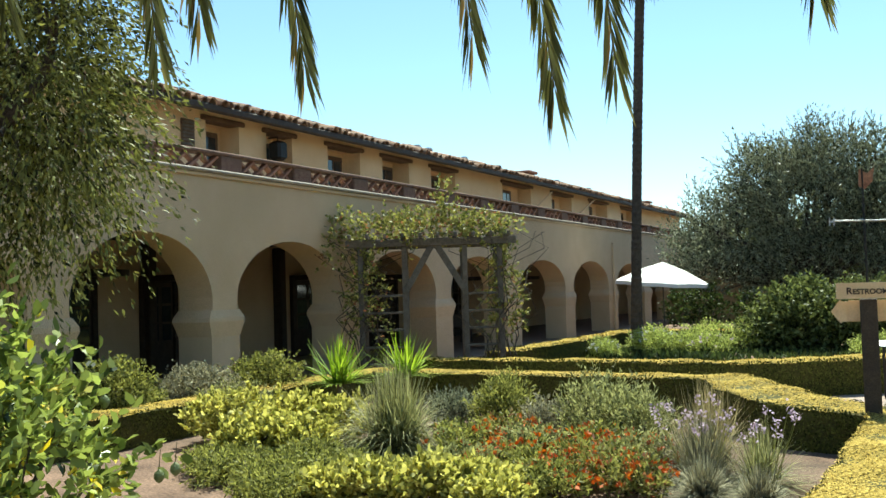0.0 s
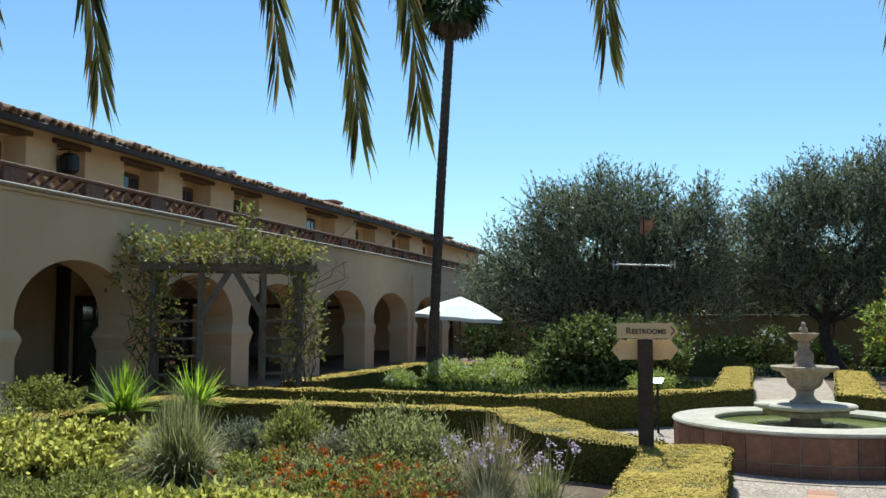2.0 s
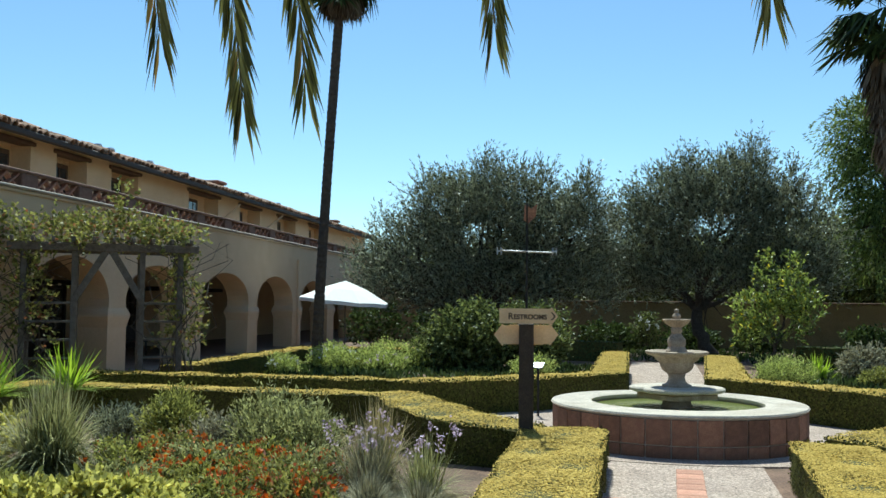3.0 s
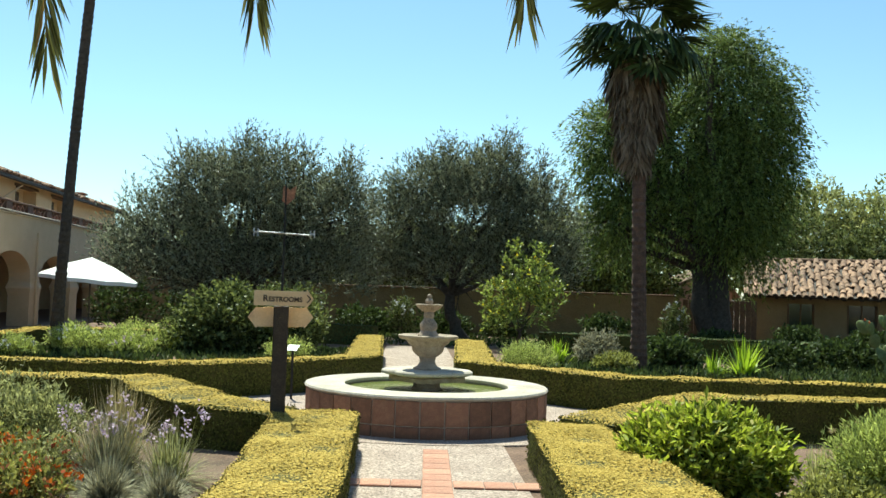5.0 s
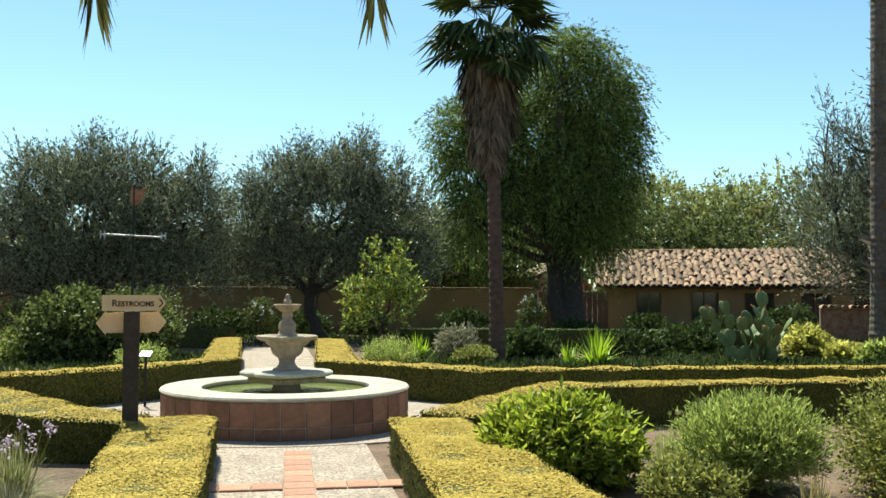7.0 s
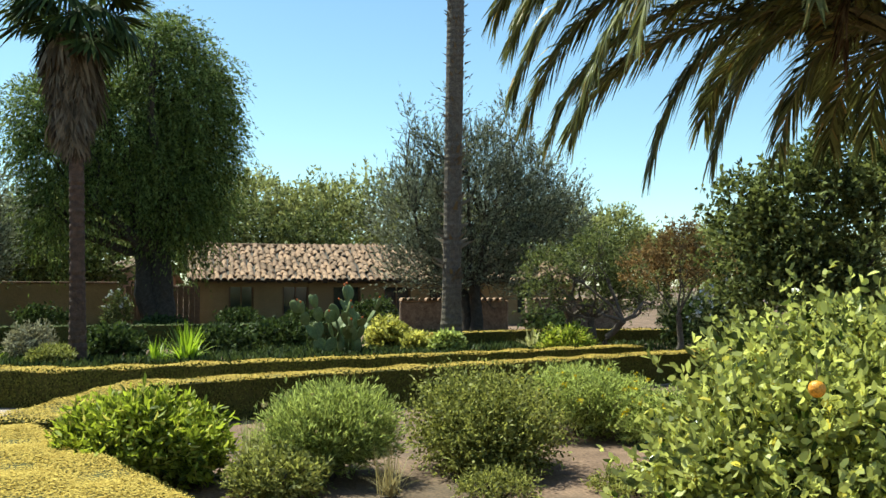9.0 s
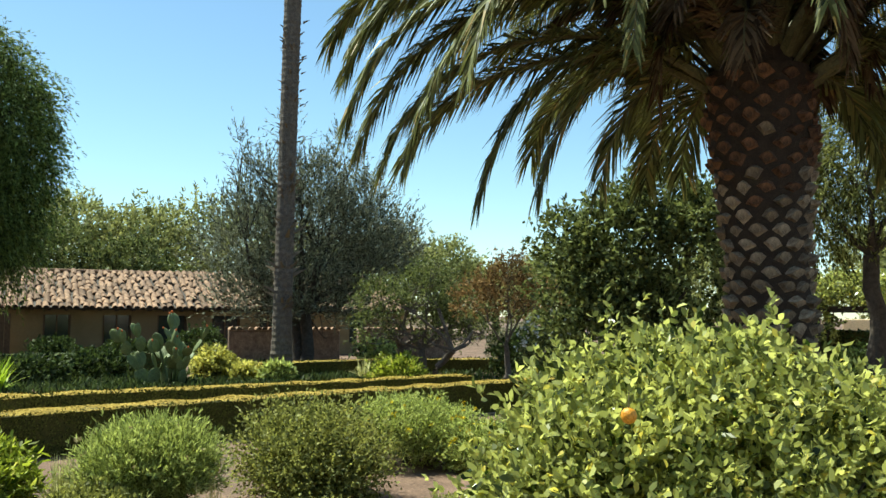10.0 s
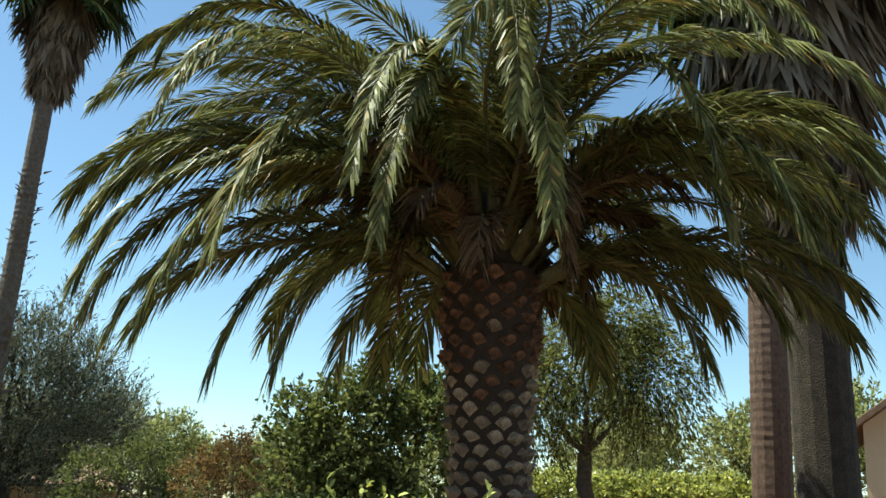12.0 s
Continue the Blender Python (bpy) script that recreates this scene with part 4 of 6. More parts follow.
# low brick walls with coping near the fan palm
for a, b in ((W(13.0, 30.5), W(16.6, 29.3)), (W(17.2, 29.0), W(20.5, 28.0))):
    lw = tagged(new("low_wall", Geo().beam((a.x, a.y, 0.62), (b.x, b.y, 0.62), 0.5, 1.24, 0.04).mesh("low_wall", M_BROWNSTONE)), "low rubble brick wall with pale coping", "wall")
    part("coping", Geo().beam((a.x, a.y, 1.26), (b.x, b.y, 1.26), 0.6, 0.05, 0.02), M_ROOF, lw)
    wd_az = math.degrees(math.atan2((b - a).y, (b - a).x))
    cap_me = tile_mesh("tile", 0.66, 0.12, 0.11, M_ROOF, 6, 0.02).mesh("tile", M_ROOF)
    for k in range(int((b - a).length / 0.25)):
        q = a.lerp(b, (k + 0.5) * 0.25 / (b - a).length)
        o = new("tile", cap_me)
        o.parent = lw
        o.matrix_basis = pose(q.x, q.y, 1.285, 0, 0, wd_az + rng.normal() * 3) @ pose(0, -0.33, 0)

# ---- trees ----
def tree(name, label, at, trunk_r, fork, lobes, material, seed, twigs, k, tl, leaf, up=0.3, droop=0.0, spread=0.8, shell=0.5, category="tree", bark=None, stems=1, low=-0.7, lean=(0, 0)):
    """at: foot. lobes: crown ellipsoids (dx, dy, z, rx, ry, rz) in metres from the foot. fork: height of the first fork."""
    rng = np.random.default_rng(seed)
    t = thing(name, label, category, at)
    for s in range(stems):
        g = Geo()
        off = Vector((0.35 * s * math.cos(s * 2.4), 0.35 * s * math.sin(s * 2.4), 0))
        top = Vector((lean[0] + off.x * 2, lean[1] + off.y * 2, fork))
        limb(g, off * 0.6 + Vector((0, 0, -0.1)), top, trunk_r * (1 - 0.2 * s), trunk_r * 0.7, rng, 0.06, 6, 10)
        for lb in lobes:
            c = Vector(lb[:3])
            pts = limb(g, top, c + Vector(rng.normal(size=3)) * 0.1, trunk_r * 0.36, trunk_r * 0.1, rng, 0.1)
            for q in range(5):
                e = c + Vector(unit(rng.normal(size=(1, 3)))[0]) * 0.8 * Vector(lb[3:]).length / 1.8
                limb(g, pts[3], e, trunk_r * 0.12, trunk_r * 0.03, rng, 0.1, 4, 5)
        part("trunk", g, bark or M_BARK, t, smooth=True)
    v = sprays(lobes, twigs, k, tl, rng, leaf[0], leaf[1], up, droop, spread, shell, low)
    part("crown", quads_mesh("crown", v, material), None, t)
    return t


tree("olive_tree", "broad grey-green olive tree before the garden wall", W(-9.9, 28.6), 0.3, 1.5,
     [(a, b, c * 0.93, d, e, f * 0.95) for a, b, c, d, e, f in [(0, 0, 4.3, 2.6, 2.4, 2.2), (-2.6, 0.3, 3.6, 2.0, 2.0, 1.7), (2.3, 0, 3.9, 2.2, 2.0, 2.0), (0.9, 0, 5.8, 1.9, 1.6, 1.3), (-1.3, 0, 5.6, 1.7, 1.5, 1.3), (3.7, 0, 4.4, 1.2, 1.3, 1.9), (-4.2, 0.2, 3.0, 1.3, 1.3, 1.2), (0.5, -0.6, 2.4, 3.2, 1.6, 1.1), (-3.0, -0.4, 2.2, 1.8, 1.4, 0.9), (3.4, -0.3, 2.4, 1.6, 1.4, 1.0), (3.9, 0, 5.6, 0.4, 0.5, 1.3), (-2.3, 0, 6.2, 0.3, 0.3, 0.8), (0.1, 0, 7.0, 0.35, 0.3, 0.7), (2.3, 0, 6.3, 0.3, 0.3, 0.9), (-4.0, 0, 4.6, 0.3, 0.4, 0.9)]],
     M_OLIVE, 21, 9000, 13, 0.75, (0.14, 0.037), up=0.9, spread=0.5, stems=2, shell=0.25)
tree("olive_tree", "rounded grey-green olive tree before the garden wall", W(-3.0, 31.0), 0.27, 1.7,
     [(a, b, c * 0.93, d, e, f * 0.95) for a, b, c, d, e, f in [(0, 0, 4.8, 2.5, 2.2, 2.1), (-2.6, 0, 4.2, 1.8, 1.8, 1.7), (2.4, 0, 4.3, 1.9, 1.8, 2.0), (0.8, 0, 6.3, 1.7, 1.5, 1.2), (-1.4, 0, 6.0, 1.4, 1.4, 1.2), (0, -0.4, 2.8, 3.2, 1.5, 1.0), (2.8, -0.2, 2.9, 1.5, 1.3, 1.0), (-3.2, -0.2, 2.8, 1.4, 1.3, 1.0), (-0.9, 0, 7.2, 0.3, 0.3, 0.7), (1.3, 0, 7.4, 0.35, 0.3, 0.8), (2.7, 0, 6.4, 0.25, 0.3, 0.8), (-2.9, 0, 5.8, 0.3, 0.3, 0.7)]],
     M_OLIVE, 22, 8500, 13, 0.75, (0.14, 0.037), up=0.9, spread=0.5, lean=(-0.6, 0), shell=0.25)
tree("pepper_tree", "tall weeping pepper tree with dark trunk", W(5.3, 33.2), 0.55, 3.2,
     [(0.6, 0, 9.8, 2.0, 2.0, 2.4), (1.6, 0, 8.2, 1.3, 1.5, 2.6), (-1.6, 0, 7.6, 1.8, 1.8, 2.4), (0.5, 0, 6.6, 2.2, 2.0, 2.2), (-3.6, 0, 6.6, 1.5, 1.5, 2.0), (-4.3, 0, 8.2, 1.2, 1.3, 1.5), (-3.0, 0, 9.2, 1.2, 1.3, 1.4), (0.7, 0, 5.0, 1.5, 1.4, 1.7), (-3.9, 0, 4.7, 1.1, 1.2, 1.4), (-0.2, 0, 11.2, 1.4, 1.4, 1.4), (0.5, 0.5, 4.4, 1.1, 1.1, 1.2), (-1.5, 0, 5.6, 1.3, 1.3, 1.4)],
     M_PEPPER, 23, 13500, 14, 0.95, (0.16, 0.042), shell=0.3, up=-0.1, droop=0.9, spread=0.4, low=-0.9, stems=2)
tree("pepper_tree", "airy pepper tree behind the date palm", W(18.4, 10.6), 0.26, 3.4,
     [(0, 0, 5.8, 1.45, 1.75, 1.5), (0.5, -1.45, 5.2, 1.05, 1.3, 1.45), (-0.5, 1.3, 4.7, 1.1, 1.3, 1.45), (0.3, -0.8, 6.8, 0.9, 1.05, 0.8)],
     M_WEEPING, 24, 3400, 12, 0.6, (0.13, 0.036), shell=0.3, droop=0.9, up=-0.1, spread=0.4, low=-0.9)
tree("olive_tree", "tall wispy olive tree beyond the fan palm", W(14.2, 27.2), 0.26, 2.0,
     [(0, 0, 4.6, 2.7, 2.2, 2.0), (2.3, 0, 4.4, 1.9, 2.0, 1.9), (-2.4, 0, 4.2, 1.7, 1.6, 1.7), (0.2, 0, 6.4, 1.5, 1.4, 1.2), (-1.9, 0, 6.4, 0.8, 0.8, 1.0), (2.4, 0, 6.2, 1.0, 0.8, 0.9), (-0.7, 0, 8.3, 0.22, 0.25, 1.1), (1.5, 0, 7.8, 0.5, 0.4, 0.9), (-2.7, 0, 7.6, 0.15, 0.2, 0.8), (4.0, 0, 4.3, 0.9, 1.0, 1.2), (2.9, 0, 3.2, 1.6, 1.5, 1.4), (0, 0, 2.6, 2.9, 1.8, 1.2), (-2.2, 0, 2.5, 1.4, 1.4, 1.0), (0.6, 0.5, 1.9, 2.6, 1.4, 0.8)],
     M_WISPY, 25, 6500, 11, 0.85, (0.16, 0.036), up=0.9, spread=0.38, shell=0.25, stems=2)
tree("citrus_tree", "small gnarled citrus tree with sparse foliage", W(14.2, 20.6), 0.14, 0.9,
     [(0, 0, 2.5, 1.1, 1.0, 0.7), (1.5, 0, 2.0, 1.0, 0.9, 0.7), (-1.4, 0.2, 2.3, 0.8, 0.8, 0.6), (0.6, 0, 1.5, 0.9, 0.8, 0.5), (2.3, 0.3, 1.4, 0.7, 0.7, 0.5), (-1.7, 0, 1.5, 0.6, 0.6, 0.5), (0.3, 0, 3.2, 0.6, 0.6, 0.4)],
     M_BROAD, 26, 1500, 9, 0.35, (0.1, 0.04), stems=3, shell=0.3, bark=M_PALMBARK)
tree("fruit_tree", "small tree with rusty brown autumn leaves", (17.2, 20.8, 0), 0.1, 1.1,
     [(0, 0, 2.6, 0.9, 0.9, 0.7), (0.8, -0.4, 2.3, 0.7, 0.7, 0.6), (-0.7, 0.4, 2.3, 0.7, 0.7, 0.6), (0.2, 0, 3.2, 0.5, 0.5, 0.4)],
     M_RUST, 30, 700, 9, 0.35, (0.1, 0.045), shell=0.3, bark=M_PALMBARK)
tree("broadleaf_tree", "dense dark glossy-leaved tree", W(12.2, 11.4), 0.2, 1.2,
     [(0, 0, 2.8, 1.1, 1.1, 1.6), (0.7, -0.9, 2.6, 1.0, 1.0, 1.5), (-0.6, 0.6, 2.3, 0.9, 0.9, 1.2), (0.3, -0.5, 4.1, 0.6, 0.6, 0.7), (-0.9, 0.9, 3.3, 0.5, 0.5, 0.6), (0.6, -1.4, 3.7, 0.5, 0.5, 0.6), (0, 0, 1.3, 1.4, 1.4, 1.0)],
     M_BROAD, 27, 3600, 9, 0.42, (0.12, 0.065), up=0.2)
tree("citrus_tree", "bright green young citrus tree", W(-1.05, 26.6), 0.08, 0.6,
     [(0.1, 0, 1.3, 0.9, 0.9, 0.7), (0.35, 0, 2.2, 0.55, 0.6, 0.6), (-0.7, 0, 1.7, 0.5, 0.6, 0.5), (0.9, 0, 1.7, 0.45, 0.5, 0.5), (0.55, 0, 2.9, 0.2, 0.2, 0.45), (-0.2, 0, 2.8, 0.22, 0.22, 0.6), (-0.6, 0, 0.9, 0.6, 0.6, 0.4)],
     M_LEMON, 28, 520, 10, 0.36, (0.13, 0.06), up=0.6)
tree("weeping_tree", "leafy weeping tree with dark trunk near the arcade", W(-7.35, 3.0), 0.2, 3.0,
     [(0.7, 0.2, 4.9, 0.9, 0.9, 0.6), (0.1, 0.8, 4.3, 0.8, 0.8, 1.0), (-0.35, 1.25, 3.5, 0.6, 0.6, 1.1), (-0.5, 0.4, 3.3, 0.7, 0.7, 1.2), (0.7, 0.3, 3.6, 0.9, 0.8, 1.1)],
     M_WEEPING, 29, 2800, 12, 0.55, (0.075, 0.025), shell=0.3, droop=0.9, up=-0.1, spread=0.45, low=-0.9)

for i, (x, y, hgt, wd) in enumerate(((-15.5, 39.5, 4.2, 2.6), (-11.5, 40.2, 4.6, 2.8), (-7.2, 39.6, 4.0, 2.7), (-3.2, 40.0, 4.4, 2.8), (0.6, 39.4, 4.2, 2.6), (3.0, 40.4, 4.6, 2.4), (9.5, 44.5, 6.2, 3.2), (14.0, 44.0, 5.6, 3.2))):
    lob = [((j - 1) * wd * 0.5, 0.2 * (j % 2), hgt * (0.5 + 0.12 * ((j + i) % 3)), wd * 0.5, wd * 0.4, hgt * 0.33) for j in range(3)] + [(0, 0, hgt * 0.35, wd * 0.9, wd * 0.4, hgt * 0.33)]
    tree("broadleaf_tree", "dark leafy tree beyond the garden wall", W(x, y), 0.16, hgt * 0.3, lob, M_BROAD, 240 + i, 1100, 10, 0.6, (0.22, 0.1), up=0.5, spread=0.8, shell=0.3)
for i, (x, y, hgt, wd) in enumerate(((7, 62, 10.5, 6), (13, 66, 11, 7), (19, 62, 10.5, 6), (25, 64, 11.5, 7), (33, 60, 9, 6), (41, 58, 8.6, 6), (48, 52, 6.8, 5), (62, 46, 8, 6), (60, 30, 10.5, 6), (64, 24, 11, 6), (60, 17, 12, 6), (-4, 66, 7, 6), (-14, 66, 6.5, 6), (66, 36, 9.5, 6), (60, 9, 11, 6), (-9, 60, 6.5, 6), (2, 58, 7.5, 6), (50, 62, 6.5, 7), (58, 56, 6.5, 7), (66, 58, 7.5, 8), (-21, 60, 6.5, 6))):
    hgt *= 0.9
    lob = [((j - 2) * wd * 0.35, (j % 2) * 1.5, hgt * (0.62 + 0.1 * ((j * 7 + i) % 3)), wd * 0.42, wd * 0.42, hgt * 0.24) for j in range(5)] + [(0, 0, hgt * 0.35, wd * 0.8, wd * 0.5, hgt * 0.3)]
    tree("eucalyptus_tree", "pale grey-green tree in the distance", W(x, y), 0.4, hgt * 0.4, lob, M_FARLEAF, 40 + i, 900, 10, 1.3, (0.42, 0.17), up=0.6, spread=0.8, shell=0.35)

# ---- palms ----
def frond_mesh(name, length, arch, hang, pairs, leaflet, seed, material=M_FROND, drop=0.5):
    """A feather frond: leaves along +x, rising then arching down. Returns (stalk mesh, leaflet mesh)."""
    rng = np.random.default_rng(seed)
    n = 14
    pts = []
    x = z = 0.0
    ang = arch
    for i in range(n + 1):
        pts.append(Vector((x, 0.04 * math.sin(i), z)))
        st = length / n
        x += st * math.cos(ang)
        z += st * math.sin(ang)
        ang -= hang / n * (0.5 + 1.2 * i / n)
    stalk = Geo().tube(pts, [0.026 * (1 - i / n) + 0.005 for i in range(n + 1)], 5).mesh("stalk", M_RACHIS)
    P3 = np.array(pts)
    pos, d = [], []
    ts = np.linspace(0.12, 1.0, pairs)
    for t in ts:
        f = t * n
        i = min(int(f), n - 1)
        p = P3[i] + (P3[i + 1] - P3[i]) * (f - i)
        tang = (P3[i + 1] - P3[i]) / np.linalg.norm(P3[i + 1] - P3[i])
        ln = leaflet * (0.55 + 0.6 * math.sin(math.pi * min(1, 0.15 + t * 0.85)) ** 0.8) * (1 if t < 0.9 else 0.75)
        for sgn in (-1, 1):
            dd = tang * (0.5 + 0.6 * t) + np.array([0, sgn * (1.0 - 0.35 * t), 0]) + np.array([0, 0, 0.25 - drop * t]) + 0.12 * rng.normal(size=3)
            pos.append(p)
            d.append(np.append(dd / np.linalg.norm(dd), ln * rng.uniform(0.85, 1.1)))
    pos, d = np.array(pos), np.array(d)
    ln, dd = d[:, 3:], d[:, :3]
    side = unit(np.cross(dd, np.array([0, 0, 1.0]) + 0.5 * rng.normal(size=dd.shape)))
    w = 0.011
    mid = pos + dd * ln * 0.5
    tip = pos + dd * ln
    tip[:, 2] -= (ln[:, 0] * 0.22)
    v = np.stack([pos, mid + side * w, tip, mid - side * w], 1).reshape(-1, 3)
    return stalk, quads_mesh("foliage", v, material)


def add_frond(palm, kind, m):
    st, lf = kind
    o = new("frond", st)
    o.parent = palm
    o.matrix_basis = m
    l = new("foliage", lf)
    l.parent = o
    return o


rng = np.random.default_rng(77)
KINDS = [frond_mesh("frond", 4.8, radians(64), radians(132), 250, 0.47, 1), frond_mesh("frond", 4.55, radians(53), radians(126), 250, 0.47, 2),
         frond_mesh("frond", 3.9, radians(78), radians(105), 250, 0.47, 5)]
DP = Vector((7.55, 5.2, 0))
dp = thing("date_palm", "stout date palm with scaly trunk and arching fronds", "palm", DP)
TOPZ = 3.82
LEAN = Vector((-0.12, 0.1, 0))
g = Geo()
prof = []
for i in range(11):
    z = -0.05 + i * 0.42
    prof.append((Vector((LEAN.x * i / 10, LEAN.y * i / 10, z)), 0.335 + 0.05 * (1 - i / 10) + 0.12 * min(1, max(0, (z - 2.5) / 1.1))))
g.tube([q[0] for q in prof], [q[1] for q in prof], 20)
part("trunk", g, M_SCARGAP, dp, "dark fibrous date palm trunk", smooth=True)
sc = Geo().add([(0, 0.0, -0.11), (0.125, 0.0, -0.01), (0.07, 0, 0.07), (0, 0.0, 0.1), (-0.07, 0, 0.07), (-0.125, 0.0, -0.01), (0, 0.06, -0.075), (0.088, 0.075, 0.0), (0.05, 0.095, 0.05), (0.0, 0.1, 0.068), (-0.05, 0.095, 0.05), (-0.088, 0.075, 0.0)],
               [(k, (k + 1) % 6, 6 + (k + 1) % 6, 6 + k) for k in range(6)] + [(6, 7, 8, 9, 10, 11)])
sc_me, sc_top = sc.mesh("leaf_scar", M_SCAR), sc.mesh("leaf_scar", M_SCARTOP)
part("crown_base", Geo().tube([(LEAN.x, LEAN.y, TOPZ - 0.05), (LEAN.x, LEAN.y, TOPZ + 0.35), (LEAN.x, LEAN.y, TOPZ + 0.7), (LEAN.x, LEAN.y, TOPZ + 1.1)], [0.43, 0.36, 0.25, 0.1], 18), M_SCARGAP, dp, "dark fibre between the frond bases")
row = 0
z = 0.3
while z < TOPZ + 0.3:
    cnt = 11
    for k in range(cnt):
        a = 360 / cnt * (k + 0.5 * (row % 2)) + rng.normal() * 1.5
        # leaf bases near the crown take the darker red-brown
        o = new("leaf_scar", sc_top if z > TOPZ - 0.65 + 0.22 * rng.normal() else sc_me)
        o.parent = dp
        f = z / 4.2
        r = 0.335 + 0.05 * (1 - f) + 0.12 * min(1, max(0, (z - 2.5) / 1.1)) - 0.02
        o.matrix_basis = pose(LEAN.x * f, LEAN.y * f, z) @ Matrix.Rotation(radians(a), 4, "Z") @ pose(0, r, 0.0, rng.normal() * 9, rng.normal() * 10, rng.normal() * 8) @ Matrix.Diagonal((rng.uniform(0.62, 0.82), 0.5 + 0.7 * rng.random(), rng.uniform(0.55, 0.75), 1))
    z += 0.125
    row += 1
for i in range(62):
    f = i / 104
    a = i * 137.5 + rng.normal() * 6
    kind = KINDS[2] if f < 0.14 else KINDS[0] if f < 0.4 else KINDS[1]
    if f > 0.3 and abs((a - 216 + 180) % 360 - 180) < 60:
        continue   # thinned on the garden side
    zz = TOPZ + 0.85 * (1 - f) - 0.1
    rr = 0.12 + 0.32 * f
    s = rng.uniform(0.86, 1.06)
    add_frond(dp, kind, pose(LEAN.x, LEAN.y, zz) @ Matrix.Rotation(radians(a), 4, "Z") @ pose(rr, 0, 0, rng.normal() * 12, rng.normal() * 5, 0) @ Matrix.Diagonal((s, s, s, 1)))


def plume(palm, root, tip, lift, seed, leaflet=0.56, material=None):
    """A feather frond that springs from the crown, bows over and ends at its tip; its leaflets hang from the rachis."""
    rng = np.random.default_rng(seed)
    root, tip = Vector(root), Vector(tip)
    out = Vector((tip.x - root.x, tip.y - root.y, 0))
    reach = out.length
    c1 = root + out * 0.28 + Vector((0, 0, lift))
    c2 = root + out * 0.86 + Vector((0, 0, max(tip.z - root.z, -0.5) * 0.45 + lift * 0.9))
    n = 18
    pts = []
    for i in range(n + 1):
        q = i / n
        pts.append(root * (1 - q) ** 3 + c1 * 3 * q * (1 - q) ** 2 + c2 * 3 * q * q * (1 - q) + tip * q ** 3)
    o = part("frond", Geo().tube(pts, [0.03 * (1 - i / n) + 0.005 + 0.03 * max(0, 1 - i / 4) for i in range(n + 1)], 6), M_RACHIS, palm)
    P3 = np.array(pts)
    length = np.linalg.norm(np.diff(P3, axis=0), axis=1).sum()
    ts = np.linspace(0.16, 1.0, int(length * 46))
    k = np.minimum((ts * n).astype(int), n - 1)
    p = P3[k] + (P3[k + 1] - P3[k]) * (ts * n - k)[:, None]
    tg = unit(P3[k + 1] - P3[k])
    sd = unit(np.cross(tg, np.array([0.02, 0.03, 1.0])))
    up = np.cross(sd, tg)
    vs = []
    for sgn in (-1, 1):
        w = np.sin(np.pi * (0.16 + 0.8 * ts))[:, None]
        d = tg * (0.55 + 0.5 * ts[:, None]) + sd * sgn * (0.9 - 0.35 * ts[:, None]) + up * (0.3 - 0.25 * ts[:, None]) + 0.1 * rng.normal(size=p.shape)
        d = unit(d)
        ln = leaflet * (0.5 + 0.55 * w) * rng.uniform(0.85, 1.1, (len(ts), 1))
        m1 = p + d * ln * 0.5
        m1[:, 2] -= 0.06 * ln[:, 0]
        end = p + d * ln * 0.93
        end[:, 2] -= 0.42 * ln[:, 0] * rng.uniform(0.6, 1.3, len(ts))
        wd = unit(np.cross(d, up + 0.4 * rng.normal(size=p.shape))) * 0.015
        vs += [np.stack([p - wd * 0.5, p + wd * 0.5, m1 + wd, m1 - wd], 1), np.stack([m1 - wd, m1 + wd, end + wd * 0.15, end - wd * 0.15], 1)]
    l = new("foliage", quads_mesh("foliage", np.concatenate(vs).reshape(-1, 3), material or M_FROND))
    l.parent = o


# the heavy lower and middle fronds: tip from the foot of the trunk, and how high they bow
FRONDS = [((-2.21, 1.54, 3.01), 0.9), ((-1.53, 1.5, 3.13), 0.8), ((-0.7, 1.54, 3.2), 0.7), ((-2.34, 2.62, 3.42), 0.9), ((-3.04, 1.88, 3.27), 1.0), ((0.29, 1.35, 3.42), 0.6),
          ((1.48, -0.19, 3.69), 0.5), ((0.96, -0.28, 3.72), 0.5), ((1.34, -1.49, 3.41), 0.8), ((2.16, -1.38, 4.0), 0.7), ((1.22, -2.29, 3.72), 0.9), ((1.6, -2.87, 3.98), 0.9), ((2.17, -2.65, 3.69), 0.9),
          ((-3.41, 1.87, 3.65), 1.3), ((-2.91, 2.5, 3.52), 1.2), ((-2.92, 3.08, 4.67), 1.5), ((-3.17, 2.31, 4.17), 1.5), ((-3.15, 1.24, 3.4), 1.2), ((-3.03, 0.66, 3.82), 1.8),
          ((-0.04, -2.33, 4.31), 1.4), ((1.6, -2.48, 4.72), 1.2), ((0.88, -3.29, 4.87), 1.7), ((-0.24, -2.96, 4.21), 1.5), ((-1.73, -1.63, 4.03), 1.9), ((-2.37, -0.47, 3.88), 1.9),
          ((-2.67, -0.45, 4.29), 2.0), ((-0.62, -2.5, 4.55), 2.0), ((-2.21, -1.63, 4.67), 2.2), ((-2.65, 2.93, 6.12), 2.2), ((-2.81, 2.09, 5.94), 2.3),
          ((1.9, 1.6, 3.5), 0.8), ((2.6, 0.4, 3.6), 0.8), ((0.9, 2.4, 3.5), 0.8), ((-0.6, 2.7, 3.7), 1.0), ((2.9, 1.6, 4.2), 1.3), ((1.4, 3.0, 4.2), 1.4), ((3.0, -0.8, 4.4), 1.3)]
